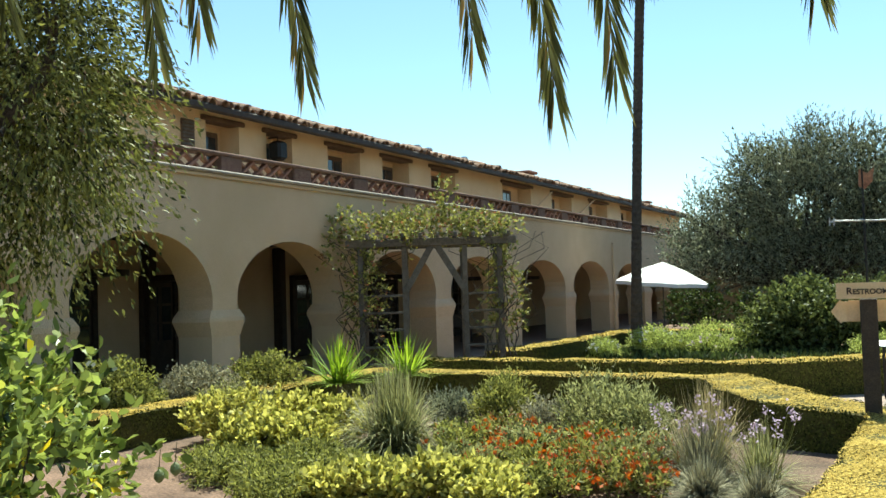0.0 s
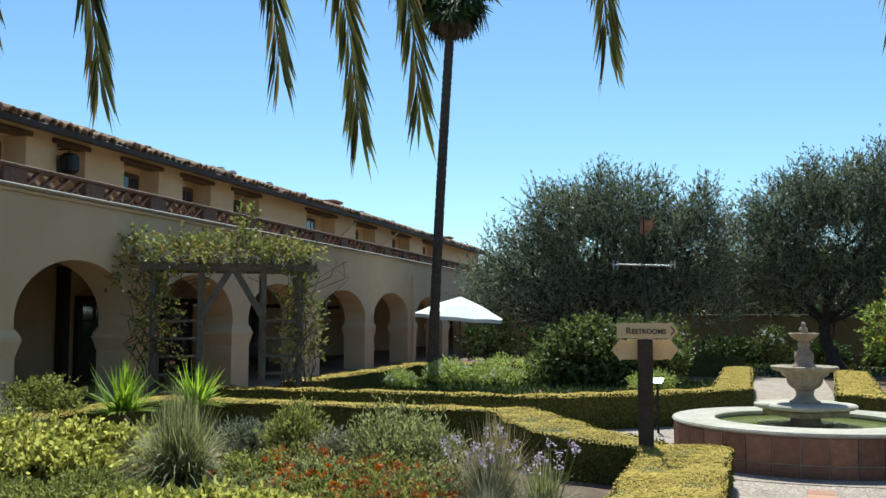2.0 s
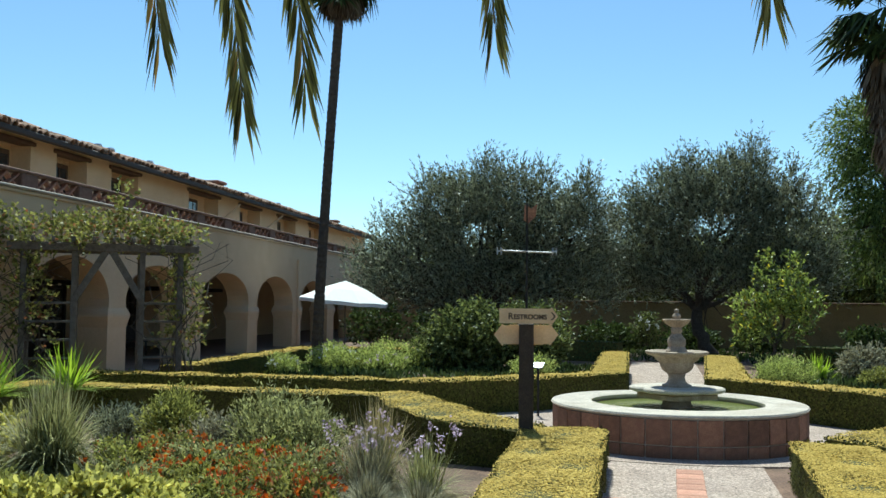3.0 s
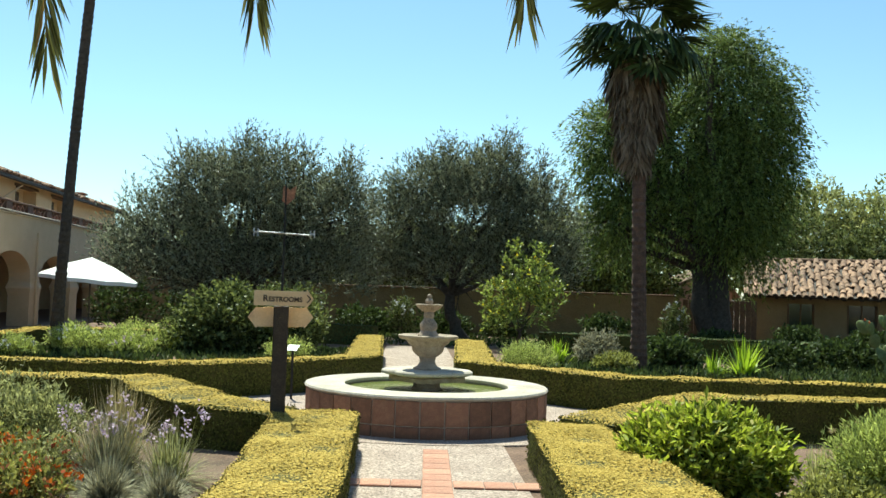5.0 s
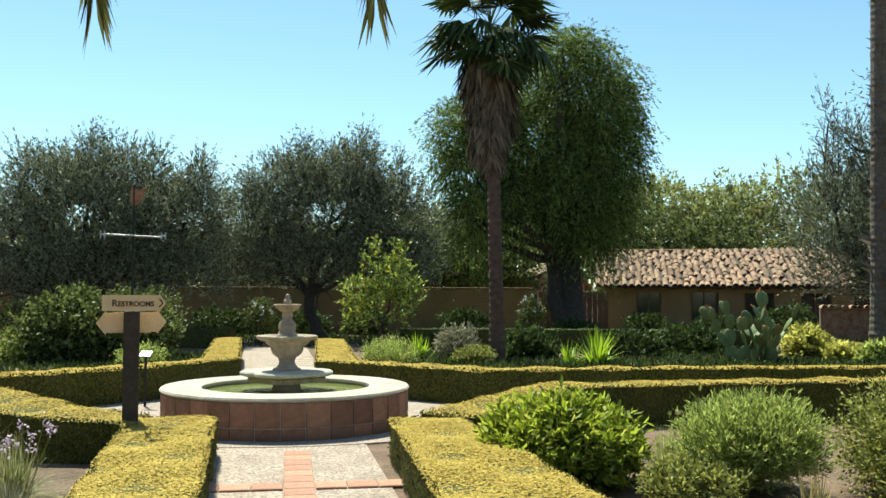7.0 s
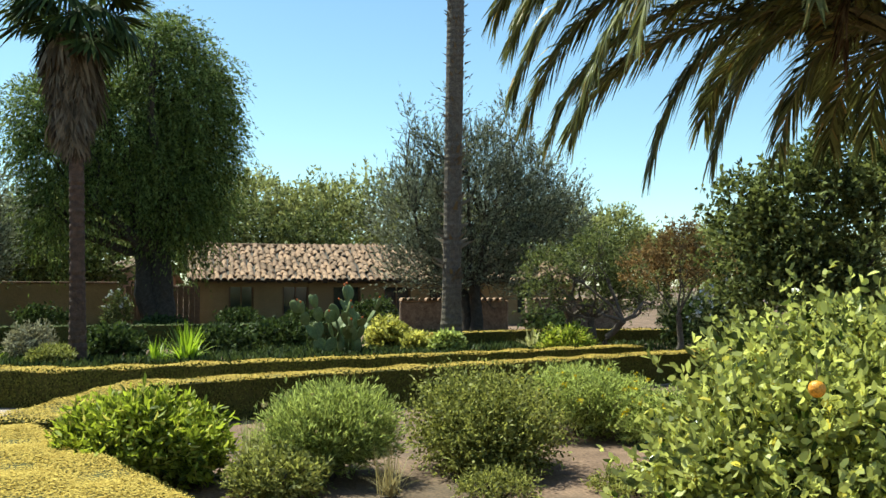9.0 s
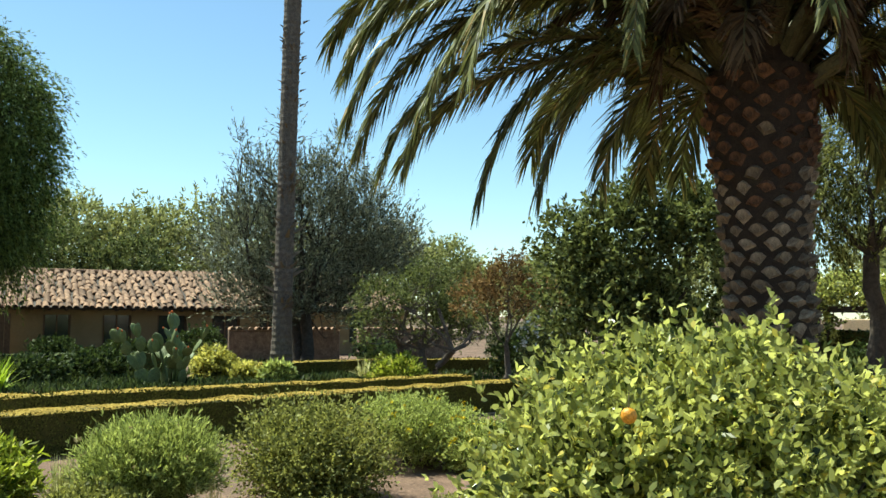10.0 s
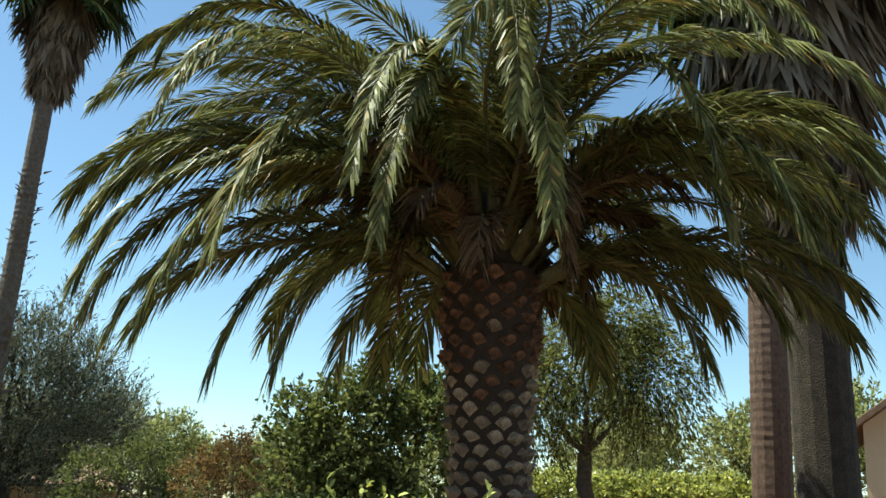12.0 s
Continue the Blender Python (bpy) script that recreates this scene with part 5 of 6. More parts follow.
for i, (tip, lift) in enumerate(FRONDS):
    a = math.atan2(tip[1], tip[0])
    root = (LEAN.x + 0.26 * math.cos(a), LEAN.y + 0.26 * math.sin(a), TOPZ + 0.04 + 0.35 * (lift > 1.1) + 0.25 * (lift > 1.8))
    plume(dp, root, tip, lift, 400 + i, 0.34 if lift > 1.85 else 0.54)
# withered fronds crowded round the crown base
for i in range(20):
    a = radians(i * 137.5)
    r = 1.0 + 0.45 * (i % 3)
    plume(dp, (LEAN.x + 0.25 * math.cos(a), LEAN.y + 0.25 * math.sin(a), TOPZ + 0.2 + 0.1 * (i % 4)), (LEAN.x + r * math.cos(a), LEAN.y + r * math.sin(a), TOPZ + 0.25 + 0.35 * (i % 3)), 0.7 + 0.2 * (i % 2), 460 + i, 0.4, M_DEADFROND)
# the palm whose frond tips hang over the view
op = thing("date_palm", "date palm overhead with hanging frond tips", "palm", (-1.6, -3.4, 0))
part("trunk", Geo().tube([(0, 0, -0.05), (0, 0.05, 3.0), (0, 0.1, 6.2)], [0.42, 0.4, 0.38], 16), M_SCARGAP, op, smooth=True)
TIPS = [(57.4, 12.1), (55.0, 14.2), (49.0, 11.2), (38.8, 12.8), (34.0, 9.3), (30.3, 10.4), (18.9, 14.1), (2.7, 15.2), (65.4, 14.0), (69.9, 13.0)]


def hanging_frond(palm, base, tip, seed):
    """A frond from the crown that ends in a tip hanging straight down."""
    rng = np.random.default_rng(seed)
    base, tip = Vector(base), Vector(tip)
    top = tip + Vector((0, 0, 1.35)) + (base - tip).normalized() * 0.35
    pts = []
    for i in range(17):
        t = i / 16
        a = base.lerp(base.lerp(top, 0.6) + Vector((0, 0, 1.3)), t)
        b = (base.lerp(top, 0.6) + Vector((0, 0, 1.3))).lerp(top + Vector((0, 0, 0.4)), t)
        c = (top + Vector((0, 0, 0.4))).lerp(tip, t)
        pts.append((a.lerp(b, t)).lerp(b.lerp(c, t), t))
    o = part("frond", Geo().tube(pts, [0.035 * (1 - i / 16) + 0.005 for i in range(17)], 5), M_RACHIS, palm)
    P3 = np.array(pts)
    vs = []
    for t in np.linspace(0.15, 1.0, 230):
        f = t * 16
        i = min(int(f), 15)
        p = P3[i] + (P3[i + 1] - P3[i]) * (f - i)
        tg = (P3[i + 1] - P3[i]) / np.linalg.norm(P3[i + 1] - P3[i])
        sd = np.cross(tg, np.array(base - tip)); sd = np.cross(tg, [0.3, 0.9, 0.2]) if np.linalg.norm(sd) < 1e-3 else sd
        sd = sd / np.linalg.norm(sd)
        for sg2 in (-1, 1):
            dd = tg * (0.75 + 0.5 * t) + sd * sg2 * (0.62 - 0.3 * t) + 0.07 * rng.normal(size=3)
            dd[2] -= 0.25
            dd /= np.linalg.norm(dd)
            ln = (0.5 - 0.14 * t) * rng.uniform(0.85, 1.1)
            sw = np.cross(dd, rng.normal(size=3)); sw *= 0.013 / np.linalg.norm(sw)
            vs += [p, p + dd * ln * 0.5 + sw, p + dd * ln, p + dd * ln * 0.5 - sw]
    l = new("foliage", quads_mesh("foliage", np.array(vs), M_FROND))
    l.parent = o


for i, (az, elv) in enumerate(TIPS):
    dd = 5.4
    tip = Vector((-math.sin(radians(az)) * dd, math.cos(radians(az)) * dd, 1.9 + dd * math.tan(radians(elv + 2.4)))) - Vector((-1.6, -3.4, 0))
    hanging_frond(op, (0, 0.1, 6.3), tip, 300 + i)


def fan_mesh(name, seed, material, stem=0.9, blade=0.85, wilt=0.25, half=105):
    """A fan leaf along +x: stalk and radiating segments, in one mesh."""
    rng = np.random.default_rng(seed)
    vs = [(0, -0.015, 0), (0, 0.015, 0), (stem, 0.012, 0.05), (stem, -0.012, 0.05)]
    for k in range(26):
        a = radians(-half + 2 * half * k / 25)
        d = np.array([math.cos(a), math.sin(a), -wilt + 0.08 * rng.normal()])
        d /= np.linalg.norm(d)
        c = np.array([stem, 0, 0.05])
        L = blade * rng.uniform(0.85, 1.1)
        s = np.array([-math.sin(a), math.cos(a), 0]) * 0.045
        tip = c + d * L - np.array([0, 0, L * wilt * 0.6])
        vs += [c, c + d * L * 0.55 + s, tip, c + d * L * 0.55 - s]
    return quads_mesh(name, np.array(vs), material)


FANS = [fan_mesh("fan", 1, M_FAN), fan_mesh("fan", 2, M_FAN, 0.8, 0.95, 0.5), fan_mesh("fan", 3, M_FAN, 1.0, 0.8, 0.1)]
DEAD = [fan_mesh("dead_leaf", 4, M_SKIRT, 0.45, 1.0, 0.12, 34), fan_mesh("dead_leaf", 5, M_SKIRT, 0.55, 0.9, 0.2, 24)]


def fan_palm(label, at, height, r0, r1, lean, skirt, bark, seed, crown=1.0, rings=True):
    """skirt: length of the hanging dead leaves below the crown."""
    rng = np.random.default_rng(seed)
    t = thing("fan_palm", label, "palm", at)
    g = Geo()
    pts, rad = [], []
    n = int(height / (0.13 if r1 > 0.45 else 0.09 if rings else 0.5))
    for i in range(n + 1):
        f = i / n
        pts.append(Vector((lean[0] * f ** 1.3, lean[1] * f ** 1.3, -0.05 + height * f)))
        rad.append((r1 + (r0 - r1) * math.exp(-f * height / 0.9) + (r0 - r1) * 0.15 * (1 - f)) * (1 + (0.045 if i % 2 else -0.045) * rings + 0.025 * rings * rng.normal()))
    g.tube(pts, rad, 14)
    part("trunk", g, bark, t, "ringed palm trunk")
    top = Vector((lean[0], lean[1], height))
    for i in range(46):
        f = i / 46
        a = i * 137.5
        s = crown * rng.uniform(0.85, 1.15)
        tilt = -75 + 125 * f
        o = new("fan", FANS[i % 3])
        o.parent = t
        o.matrix_basis = Matrix.Translation(top + Vector((0, 0, 0.3 * (1 - f)))) @ Matrix.Rotation(radians(a), 4, "Z") @ Matrix.Rotation(radians(tilt), 4, "Y") @ Matrix.Diagonal((s, s, s, 1))
    m = int(105 * skirt / 2.5)
    for i in range(m):
        f = i / max(1, m - 1)
        a = i * 137.5 + rng.normal() * 8
        s = crown * rng.uniform(0.8, 1.15) * (1.0 - 0.25 * f)
        o = new("dead_leaf", DEAD[i % 2])
        o.parent = t
        o.matrix_basis = Matrix.Translation(top - Vector((0, 0, max(0.0, skirt - 1.0) * f))) @ Matrix.Rotation(radians(a), 4, "Z") @ pose(r1 * 0.8, 0, 0) @ Matrix.Rotation(radians(66 + 14 * f + rng.normal() * 5), 4, "Y") @ Matrix.Diagonal((s, s, s, 1))
    return t


fan_palm("very tall slender fan palm beside the arcade", W(-12.15, 21.95), 11.9, 0.21, 0.14, (0.5, 0.3), 1.2, M_BARK, 1)
fan_palm("fan palm with shaggy skirt of dead leaves", W(1.78, 21.4), 8.6, 0.23, 0.17, (-0.2, 0), 3.4, M_PALMBARK_RED, 2, 1.15)
fan_palm("tall fan palm with rough trunk", W(10.68, 21.7), 16.9, 0.36, 0.25, (0.4, 0.3), 3.6, M_PALMBARK, 3, 1.5, 0.5)
fan_palm("palm with reddish ringed trunk", W(23.5, 8.4), 13.5, 0.72, 0.53, (0.2, -0.1), 2.0, M_PALMBARK_RED, 4, 1.4, 0.22)
fan_palm("stout grey palm trunk with shaggy dead leaves", (12.2, 3.6, 0), 10.4, 0.42, 0.36, (0.0, 0.2), 4.2, M_DARKPALM, 5, 1.75, False)
# dry cut leaf bases on the lower trunk of the tall fan palm
rng = np.random.default_rng(8)
stub = Geo().add([(0, -0.03, 0), (0, 0.03, 0), (0.16, 0.012, 0.1), (0.16, -0.012, 0.1), (0, 0, 0.06)], [(0, 1, 2, 3), (0, 3, 4), (1, 4, 2), (2, 4, 3)]).mesh("leaf_stub", M_SKIRT)
p3 = [o for o in scene.objects if o.name.startswith("fan_palm")][2]
for i in range(170):
    z = 1.6 + rng.random() * 9
    o = new("leaf_stub", stub)
    o.parent = p3
    s = rng.uniform(0.6, 1.2) * (2.2 if 2.2 < z < 4.4 else 1.1)
    o.matrix_basis = pose(0.55 * (z / 16.9) ** 1.3, 0.3 * (z / 16.9) ** 1.3, z) @ Matrix.Rotation(rng.random() * 6.28, 4, "Z") @ pose(0.255, 0, 0) @ Matrix.Diagonal((s, s, s, 1))


# ---- shrubs and bed plants ----
def shrub(name, label, at, r, h, material, seed, twigs, k, tl, leaf, six=False, up=0.5, spread=0.8, droop=0.0, shell=0.45, category="shrub", flower=None, nf=0, fsize=0.03, squash=1.0):
    rng = np.random.default_rng(seed)
    t = thing(name, label, category, at)
    for q in range(9):
        a = q * 2.4
        g = Geo()
        limb(g, (0.08 * math.cos(a), 0.08 * math.sin(a), -0.03), (r * 0.6 * math.cos(a), r * 0.6 * math.sin(a), h * 0.65), 0.018, 0.006, rng, 0.1, 4, 5)
        part("stem", g, M_BARK, t)
    hh = max(0.4 * h, h - 0.45 * tl)
    lob = [(0, 0, hh * 0.5, r * 0.74, r * 0.74 * squash, hh * 0.5)] + [(r * 0.42 * math.cos(q * 1.9 + seed), r * 0.42 * squash * math.sin(q * 1.9 + seed), hh * (0.4 + 0.09 * (q % 3)), r * 0.46, r * 0.46 * squash, hh * 0.42) for q in range(4)]
    v = sprays(lob, int(twigs * 1.4), k, tl, rng, leaf[0] * 1.25, leaf[1] * 1.35, up, droop, spread, shell, low=-0.85, six=six)
    v[:, 2] = np.maximum(v[:, 2], 0.01)
    part("foliage", quads_mesh("foliage", v, material, 6 if six else 4), None, t)
    if flower:
        u = unit(rng.normal(size=(nf, 3)))
        u[:, 2] = np.abs(u[:, 2]) * 0.9 + 0.1
        pos = np.array([0, 0, h * 0.5]) + u * np.array([r, r * squash, h * 0.55])
        pos = np.repeat(pos, 6, 0) + 0.3 * fsize * rng.normal(size=(nf * 6, 3))
        part("bloom", quads_mesh("bloom", leaves(pos, rng.normal(size=pos.shape) + [0, 0, 0.5], rng, fsize, fsize * 0.8), flower), None, t, kind="stuff")
    return t


def tuft(name, label, at, blades, length, width, material, seed, lean=0.8, category="grass", flower=None, nf=0, sag=0.45, rise=0.0):
    """Long blades from one root, each bent over its length."""
    rng = np.random.default_rng(seed)
    a = rng.uniform(0, 2 * math.pi, blades)
    tilt = (lean * rng.uniform(0.05, 1.6, blades)).clip(0, 1.4)
    L = length * rng.uniform(0.65, 1.1, blades)
    d = np.stack([np.cos(a) * np.sin(tilt), np.sin(a) * np.sin(tilt), np.cos(tilt)], 1)
    root = 0.08 * length * rng.normal(size=(blades, 3))
    root[:, 2] = 0.02 + rise
    sd = np.stack([-np.sin(a), np.cos(a), np.zeros(blades)], 1) * width * 0.5
    rows = []
    seg = 4
    for s in range(seg + 1):
        f = s / seg
        p = root + d * (L * f)[:, None]
        p[:, 2] -= L * sag * np.sin(tilt) * f * f
        p[:, 2] = np.maximum(p[:, 2], 0.01)
        w = sd * (1 - f ** 2 * 0.95)
        rows.append((p - w, p + w))
    v = []
    for s in range(seg):
        v.append(np.stack([rows[s][0], rows[s][1], rows[s + 1][1], rows[s + 1][0]], 1))
    V = np.stack(v, 1).reshape(-1, 3)
    me = quads_mesh(name, V, material)
    bm = bmesh.new()
    bm.from_mesh(me)
    bmesh.ops.remove_doubles(bm, verts=bm.verts, dist=0.0004)
    bm.to_mesh(me)
    bm.free()
    t = thing(name, label, category, at)
    part("foliage", me, None, t)
    if rise:
        part("stem", Geo().tube([(0, 0, -0.03), (0, 0, rise * 0.5), (0, 0, rise + 0.05)], [0.07, 0.06, 0.04], 8), M_SKIRT, t)
    if flower:
        fa = rng.uniform(0, 2 * math.pi, nf)
        rr = length * rng.uniform(0.1, 0.6, nf)
        tops = np.stack([rr * np.cos(fa), rr * np.sin(fa), length * rng.uniform(0.7, 1.05, nf)], 1)
        g = Geo()
        for q in tops:
            g.tube([(q[0] * 0.3, q[1] * 0.3, 0.0), tuple(q)], [0.004, 0.003], 3, False)
        part("flower_stem", g, M_SHRUB, t)
        pos = np.repeat(tops, 14, 0) + 0.022 * rng.normal(size=(nf * 14, 3))
        part("bloom", quads_mesh("bloom", leaves(pos, rng.normal(size=pos.shape), rng, 0.035, 0.022), flower), None, t, kind="stuff")
    return t


# bed between the path and the low citrus
shrub("laurel_bush", "dense bright green laurel bush by the hedge", (1.38, 9.25, 0), 0.84, 0.84, M_LAUREL, 51, 1500, 9, 0.2, (0.075, 0.02), True, up=0.8)
shrub("lavender_bush", "rounded grey-green lavender bush", (3.1, 9.0, 0), 0.76, 0.84, M_LAVENDER, 52, 3600, 9, 0.2, (0.05, 0.009), up=1.1, spread=0.4, flower=M_STRAW, nf=20, fsize=0.03)
tuft("ornamental_grass", "yellow-green variegated grass tuft", (2.38, 9.0, 0), 260, 0.62, 0.02, M_VARIEGATED, 53, 0.5)
shrub("green_shrub", "low bright green shrub beside the lavender", (2.4, 8.35, 0), 0.46, 0.4, M_SHRUB, 54, 500, 8, 0.14, (0.045, 0.016))
shrub("myrtle_bush", "wide dark green shrub with loose twigs", (4.75, 8.75, 0), 0.8, 0.9, M_SHRUB, 55, 2600, 9, 0.34, (0.035, 0.018), up=0.5)
shrub("santolina_bush", "spreading green shrub with yellow button flowers", (6.95, 10.2, 0), 1.05, 0.82, M_LAVENDER, 56, 2600, 9, 0.2, (0.045, 0.012), up=0.9, flower=M_YELLOWF, nf=50, fsize=0.035)
shrub("santolina_bush", "low green shrub with yellow button flowers", (7.5, 9.2, 0), 0.65, 0.55, M_LAVENDER, 47, 1500, 9, 0.2, (0.045, 0.012), up=0.9, flower=M_YELLOWF, nf=24, fsize=0.035)
tuft("ornamental_grass", "dry straw grass tuft on bare soil", W(2.9, 6.9), 90, 0.5, 0.01, M_STRAW, 57, 0.6)
shrub("low_herb", "small low green herb on bare soil", W(3.7, 6.6), 0.45, 0.2, M_SHRUB, 58, 300, 7, 0.12, (0.035, 0.012))
shrub("low_herb", "small low green herb on bare soil", W(4.7, 6.2), 0.4, 0.2, M_SHRUB, 59, 260, 7, 0.12, (0.035, 0.012))
shrub("orange_bush", "full leafy orange bush with yellowing leaves", (3.98, 3.2, 0), 1.45, 1.82, M_CITRUS, 60, 5200, 9, 0.17, (0.046, 0.021), True, up=0.4, spread=0.9)
shrub("orange_bush", "small leafy orange bush beside the large one", (5.0, 1.75, 0), 0.55, 1.2, M_CITRUS, 48, 620, 9, 0.16, (0.046, 0.021), True, up=0.4, spread=0.9)
for p in ((2.75, 2.5, 1.53),):
    o = thing("orange", "ripe orange hanging in the bush", "fruit", p)
    part("peel", Geo().lathe([(0.004, -0.031), (0.018, -0.026), (0.028, -0.014), (0.031, 0.0), (0.028, 0.014), (0.018, 0.026), (0.004, 0.03)], 16), M_ORANGE, o, smooth=True)
    part("stalk", Geo().tube([(0, 0, 0.033), (0.005, 0.004, 0.09)], [0.003, 0.002], 5), M_RACHIS, o)
shrub("lemon_bush", "open leafy lemon bush beside the planting bed", W(-4.8, 1.95), 0.9, 1.9, M_LEMON, 62, 480, 8, 0.3, (0.075, 0.034), True, up=0.45, spread=0.8)
for x, y, z in ((-4.35, 2.75, 0.86), (-4.28, 2.8, 0.9), (-4.6, 2.6, 1.3)):
    o = thing("lemon", "unripe green lemon hanging in the bush", "fruit", (x * S, y * S, z))
    part("peel", Geo().lathe([(0.004, -0.04), (0.018, -0.03), (0.03, -0.012), (0.031, 0.004), (0.024, 0.024), (0.01, 0.036), (0.004, 0.042)], 14), M_CACTUS, o, smooth=True)
    part("stalk", Geo().tube([(0, 0, 0.04), (0.01, 0.006, 0.16)], [0.003, 0.002], 5), M_RACHIS, o)
# planting bed before the arcade
tuft("yucca", "spiky bright green yucca in the bed", W(-9.6, 9.0), 170, 0.8, 0.04, M_YUCCA, 63, 1.3, "plant", sag=0.15, rise=0.45)
tuft("yucca", "spiky bright green yucca in the bed", W(-9.1, 9.8), 170, 0.8, 0.04, M_YUCCA, 64, 1.3, "plant", sag=0.15, rise=0.5)
tuft("fountain_grass", "large silvery green grass clump", (-7.4, 7.75, 0), 2100, 1.15, 0.015, M_BLADE, 65, 1.45, sag=0.75, rise=0.12)
tuft("fountain_grass", "large silvery green grass clump", (-7.75, 8.0, 0), 1000, 1.05, 0.013, M_SILVER, 66, 1.45, sag=0.75, rise=0.12)
for i, (x, y, r, h) in enumerate(((-10.3, 7.6, 0.6, 0.62), (-9.7, 7.4, 0.55, 0.68), (-9.2, 7.75, 0.6, 0.66), (-8.75, 8.1, 0.5, 0.6), (-9.0, 7.0, 0.5, 0.5), (-8.45, 7.3, 0.42, 0.46), (-6.1, 6.15, 0.42, 0.34), (-5.75, 6.45, 0.4, 0.36), (-5.35, 6.6, 0.38, 0.34), (-6.45, 5.95, 0.36, 0.28), (-5.0, 6.35, 0.3, 0.26))):
    shrub("jade_bush", "mounded yellow-green succulent bush", (x, y, 0), r, h, M_YELLOWGREEN, 70 + i, 230, 10, 0.14, (0.058, 0.032), True, up=1.2, spread=0.6)
for i, (x, y, r, h) in enumerate(((-8.1, 6.1, 0.5, 0.22), (-7.5, 6.1, 0.45, 0.26), (-7.1, 6.6, 0.4, 0.26), (-8.7, 6.3, 0.45, 0.22), (-7.0, 5.7, 0.45, 0.2), (-7.9, 6.9, 0.34, 0.26))):
    shrub("green_shrub", "fine-leaved green bedding shrub", (x, y, 0), r, h, M_SHRUB, 80 + i, 420, 8, 0.16, (0.042, 0.014), up=0.8)
for i, (x, y, r, h, mt) in enumerate(((-11.5, 8.7, 0.6, 0.5, M_BEDSHRUB), (-8.6, 10.2, 0.36, 0.34, M_OLIVE), (-7.55, 9.95, 0.34, 0.66, M_SHRUB), (-5.85, 9.55, 0.6, 0.78, M_BEDSHRUB), (-5.3, 9.3, 0.5, 0.66, M_BEDSHRUB), (-6.45, 9.4, 0.3, 0.42, M_SILVER))):
    shrub("green_shrub", "upright bedding shrub before the hedge", (x, y, 0), r, h, mt, 90 + i, 420, 9, 0.3, (0.05, 0.014), up=1.2, spread=0.5)
for i, (x, y, r, h) in enumerate(((-6.7, 8.0, 0.45, 0.4), (-6.5, 8.6, 0.45, 0.42), (-5.9, 8.2, 0.5, 0.38), (-5.5, 7.6, 0.5, 0.36), (-5.0, 7.9, 0.5, 0.34), (-4.75, 8.4, 0.45, 0.36), (-5.3, 8.6, 0.45, 0.4), (-4.5, 7.7, 0.45, 0.28), (-6.1, 7.3, 0.4, 0.28), (-5.0, 7.1, 0.45, 0.26))):
    shrub("flowering_shrub", "low shrub with small orange-red flowers", (x, y, 0), r, h, (M_SHRUB, M_ROSE, M_BEDSHRUB)[i % 3], 100 + i, 260, 8, 0.16, (0.046, 0.018), up=0.8, flower=M_RED, nf=18 + 9 * (i % 4), fsize=0.05)
tuft("ornamental_grass", "tawny upright grass tuft", (-4.2, 8.8, 0), 480, 0.98, 0.011, M_STRAW, 110, 0.5)
tuft("society_garlic", "grey-green grassy plant with mauve flowers", (-4.1, 8.4, 0), 1500, 0.74, 0.009, M_SILVER, 111, 1.0, "plant", M_PINKF, 22)
tuft("society_garlic", "grey-green grassy plant with mauve flowers", (-3.55, 8.5, 0), 600, 0.68, 0.009, M_BLADE, 112, 1.0, "plant", M_PINKF, 12)
tuft("fescue", "pale silvery grass mound", (-3.75, 7.7, 0), 1100, 0.42, 0.012, M_SILVER, 113, 0.95)
tuft("fescue", "pale silvery grass mound", (-3.25, 7.7, 0), 900, 0.38, 0.012, M_SILVER, 114, 0.95)
for i, (az, d, r, h, mt, lab) in enumerate(((59.5, 12.7, 0.75, 1.05, M_SHRUB, "green shrub against the arcade"), (55.0, 13.3, 0.75, 0.85, M_SILVER, "silver-leaved shrub against the arcade"), (51.2, 14.0, 0.75, 0.95, M_SHRUB, "green shrub against the arcade"), (63.5, 12.2, 0.7, 1.0, M_SHRUB, "green shrub against the arcade"))):
    shrub("border_shrub", lab, W(-math.sin(radians(az)) * d, math.cos(radians(az)) * d), r, h, mt, 120 + i, 800, 8, 0.16, (0.045, 0.022))
# far beds
shrub("rose_bush", "large dark green bush in the far bed", W(-7.7, 21.6), 1.5, 1.75, M_BROAD, 130, 1700, 9, 0.4, (0.09, 0.05), up=0.6)
shrub("rose_bush", "leafy green bush with open shoots", W(-6.5, 22.5), 1.2, 1.8, M_BROAD, 131, 900, 8, 0.4, (0.09, 0.04), up=0.8)
for i, (x, y, r, h, fl) in enumerate(((-10.6, 20.0, 0.7, 0.6, M_WHITEF), (-9.8, 20.5, 0.7, 0.65, None), (-9.2, 19.9, 0.6, 0.5, M_PINKF), (-11.2, 20.9, 0.6, 0.6, M_PINKF), (-8.8, 21.2, 0.7, 0.75, None), (-10.2, 22.3, 0.7, 0.7, None), (-11.0, 18.2, 0.5, 0.45, M_WHITEF), (-5.8, 20.0, 0.6, 0.5, None))):
    shrub("bedding_plant", "green flowering bedding plant", W(x, y), r, h, M_LAVENDER, 140 + i, 330, 8, 0.25, (0.06, 0.02), up=1.0, flower=fl, nf=26, fsize=0.05)
tuft("yucca", "spiky green yucca in the far bed", W(3.95, 20.8), 100, 1.05, 0.055, M_YUCCA, 150, 1.0, "plant", sag=0.12)
tuft("yucca", "spiky green yucca in the far bed", W(3.3, 20.9), 50, 0.7, 0.05, M_YUCCA, 151, 1.0, "plant", sag=0.12)
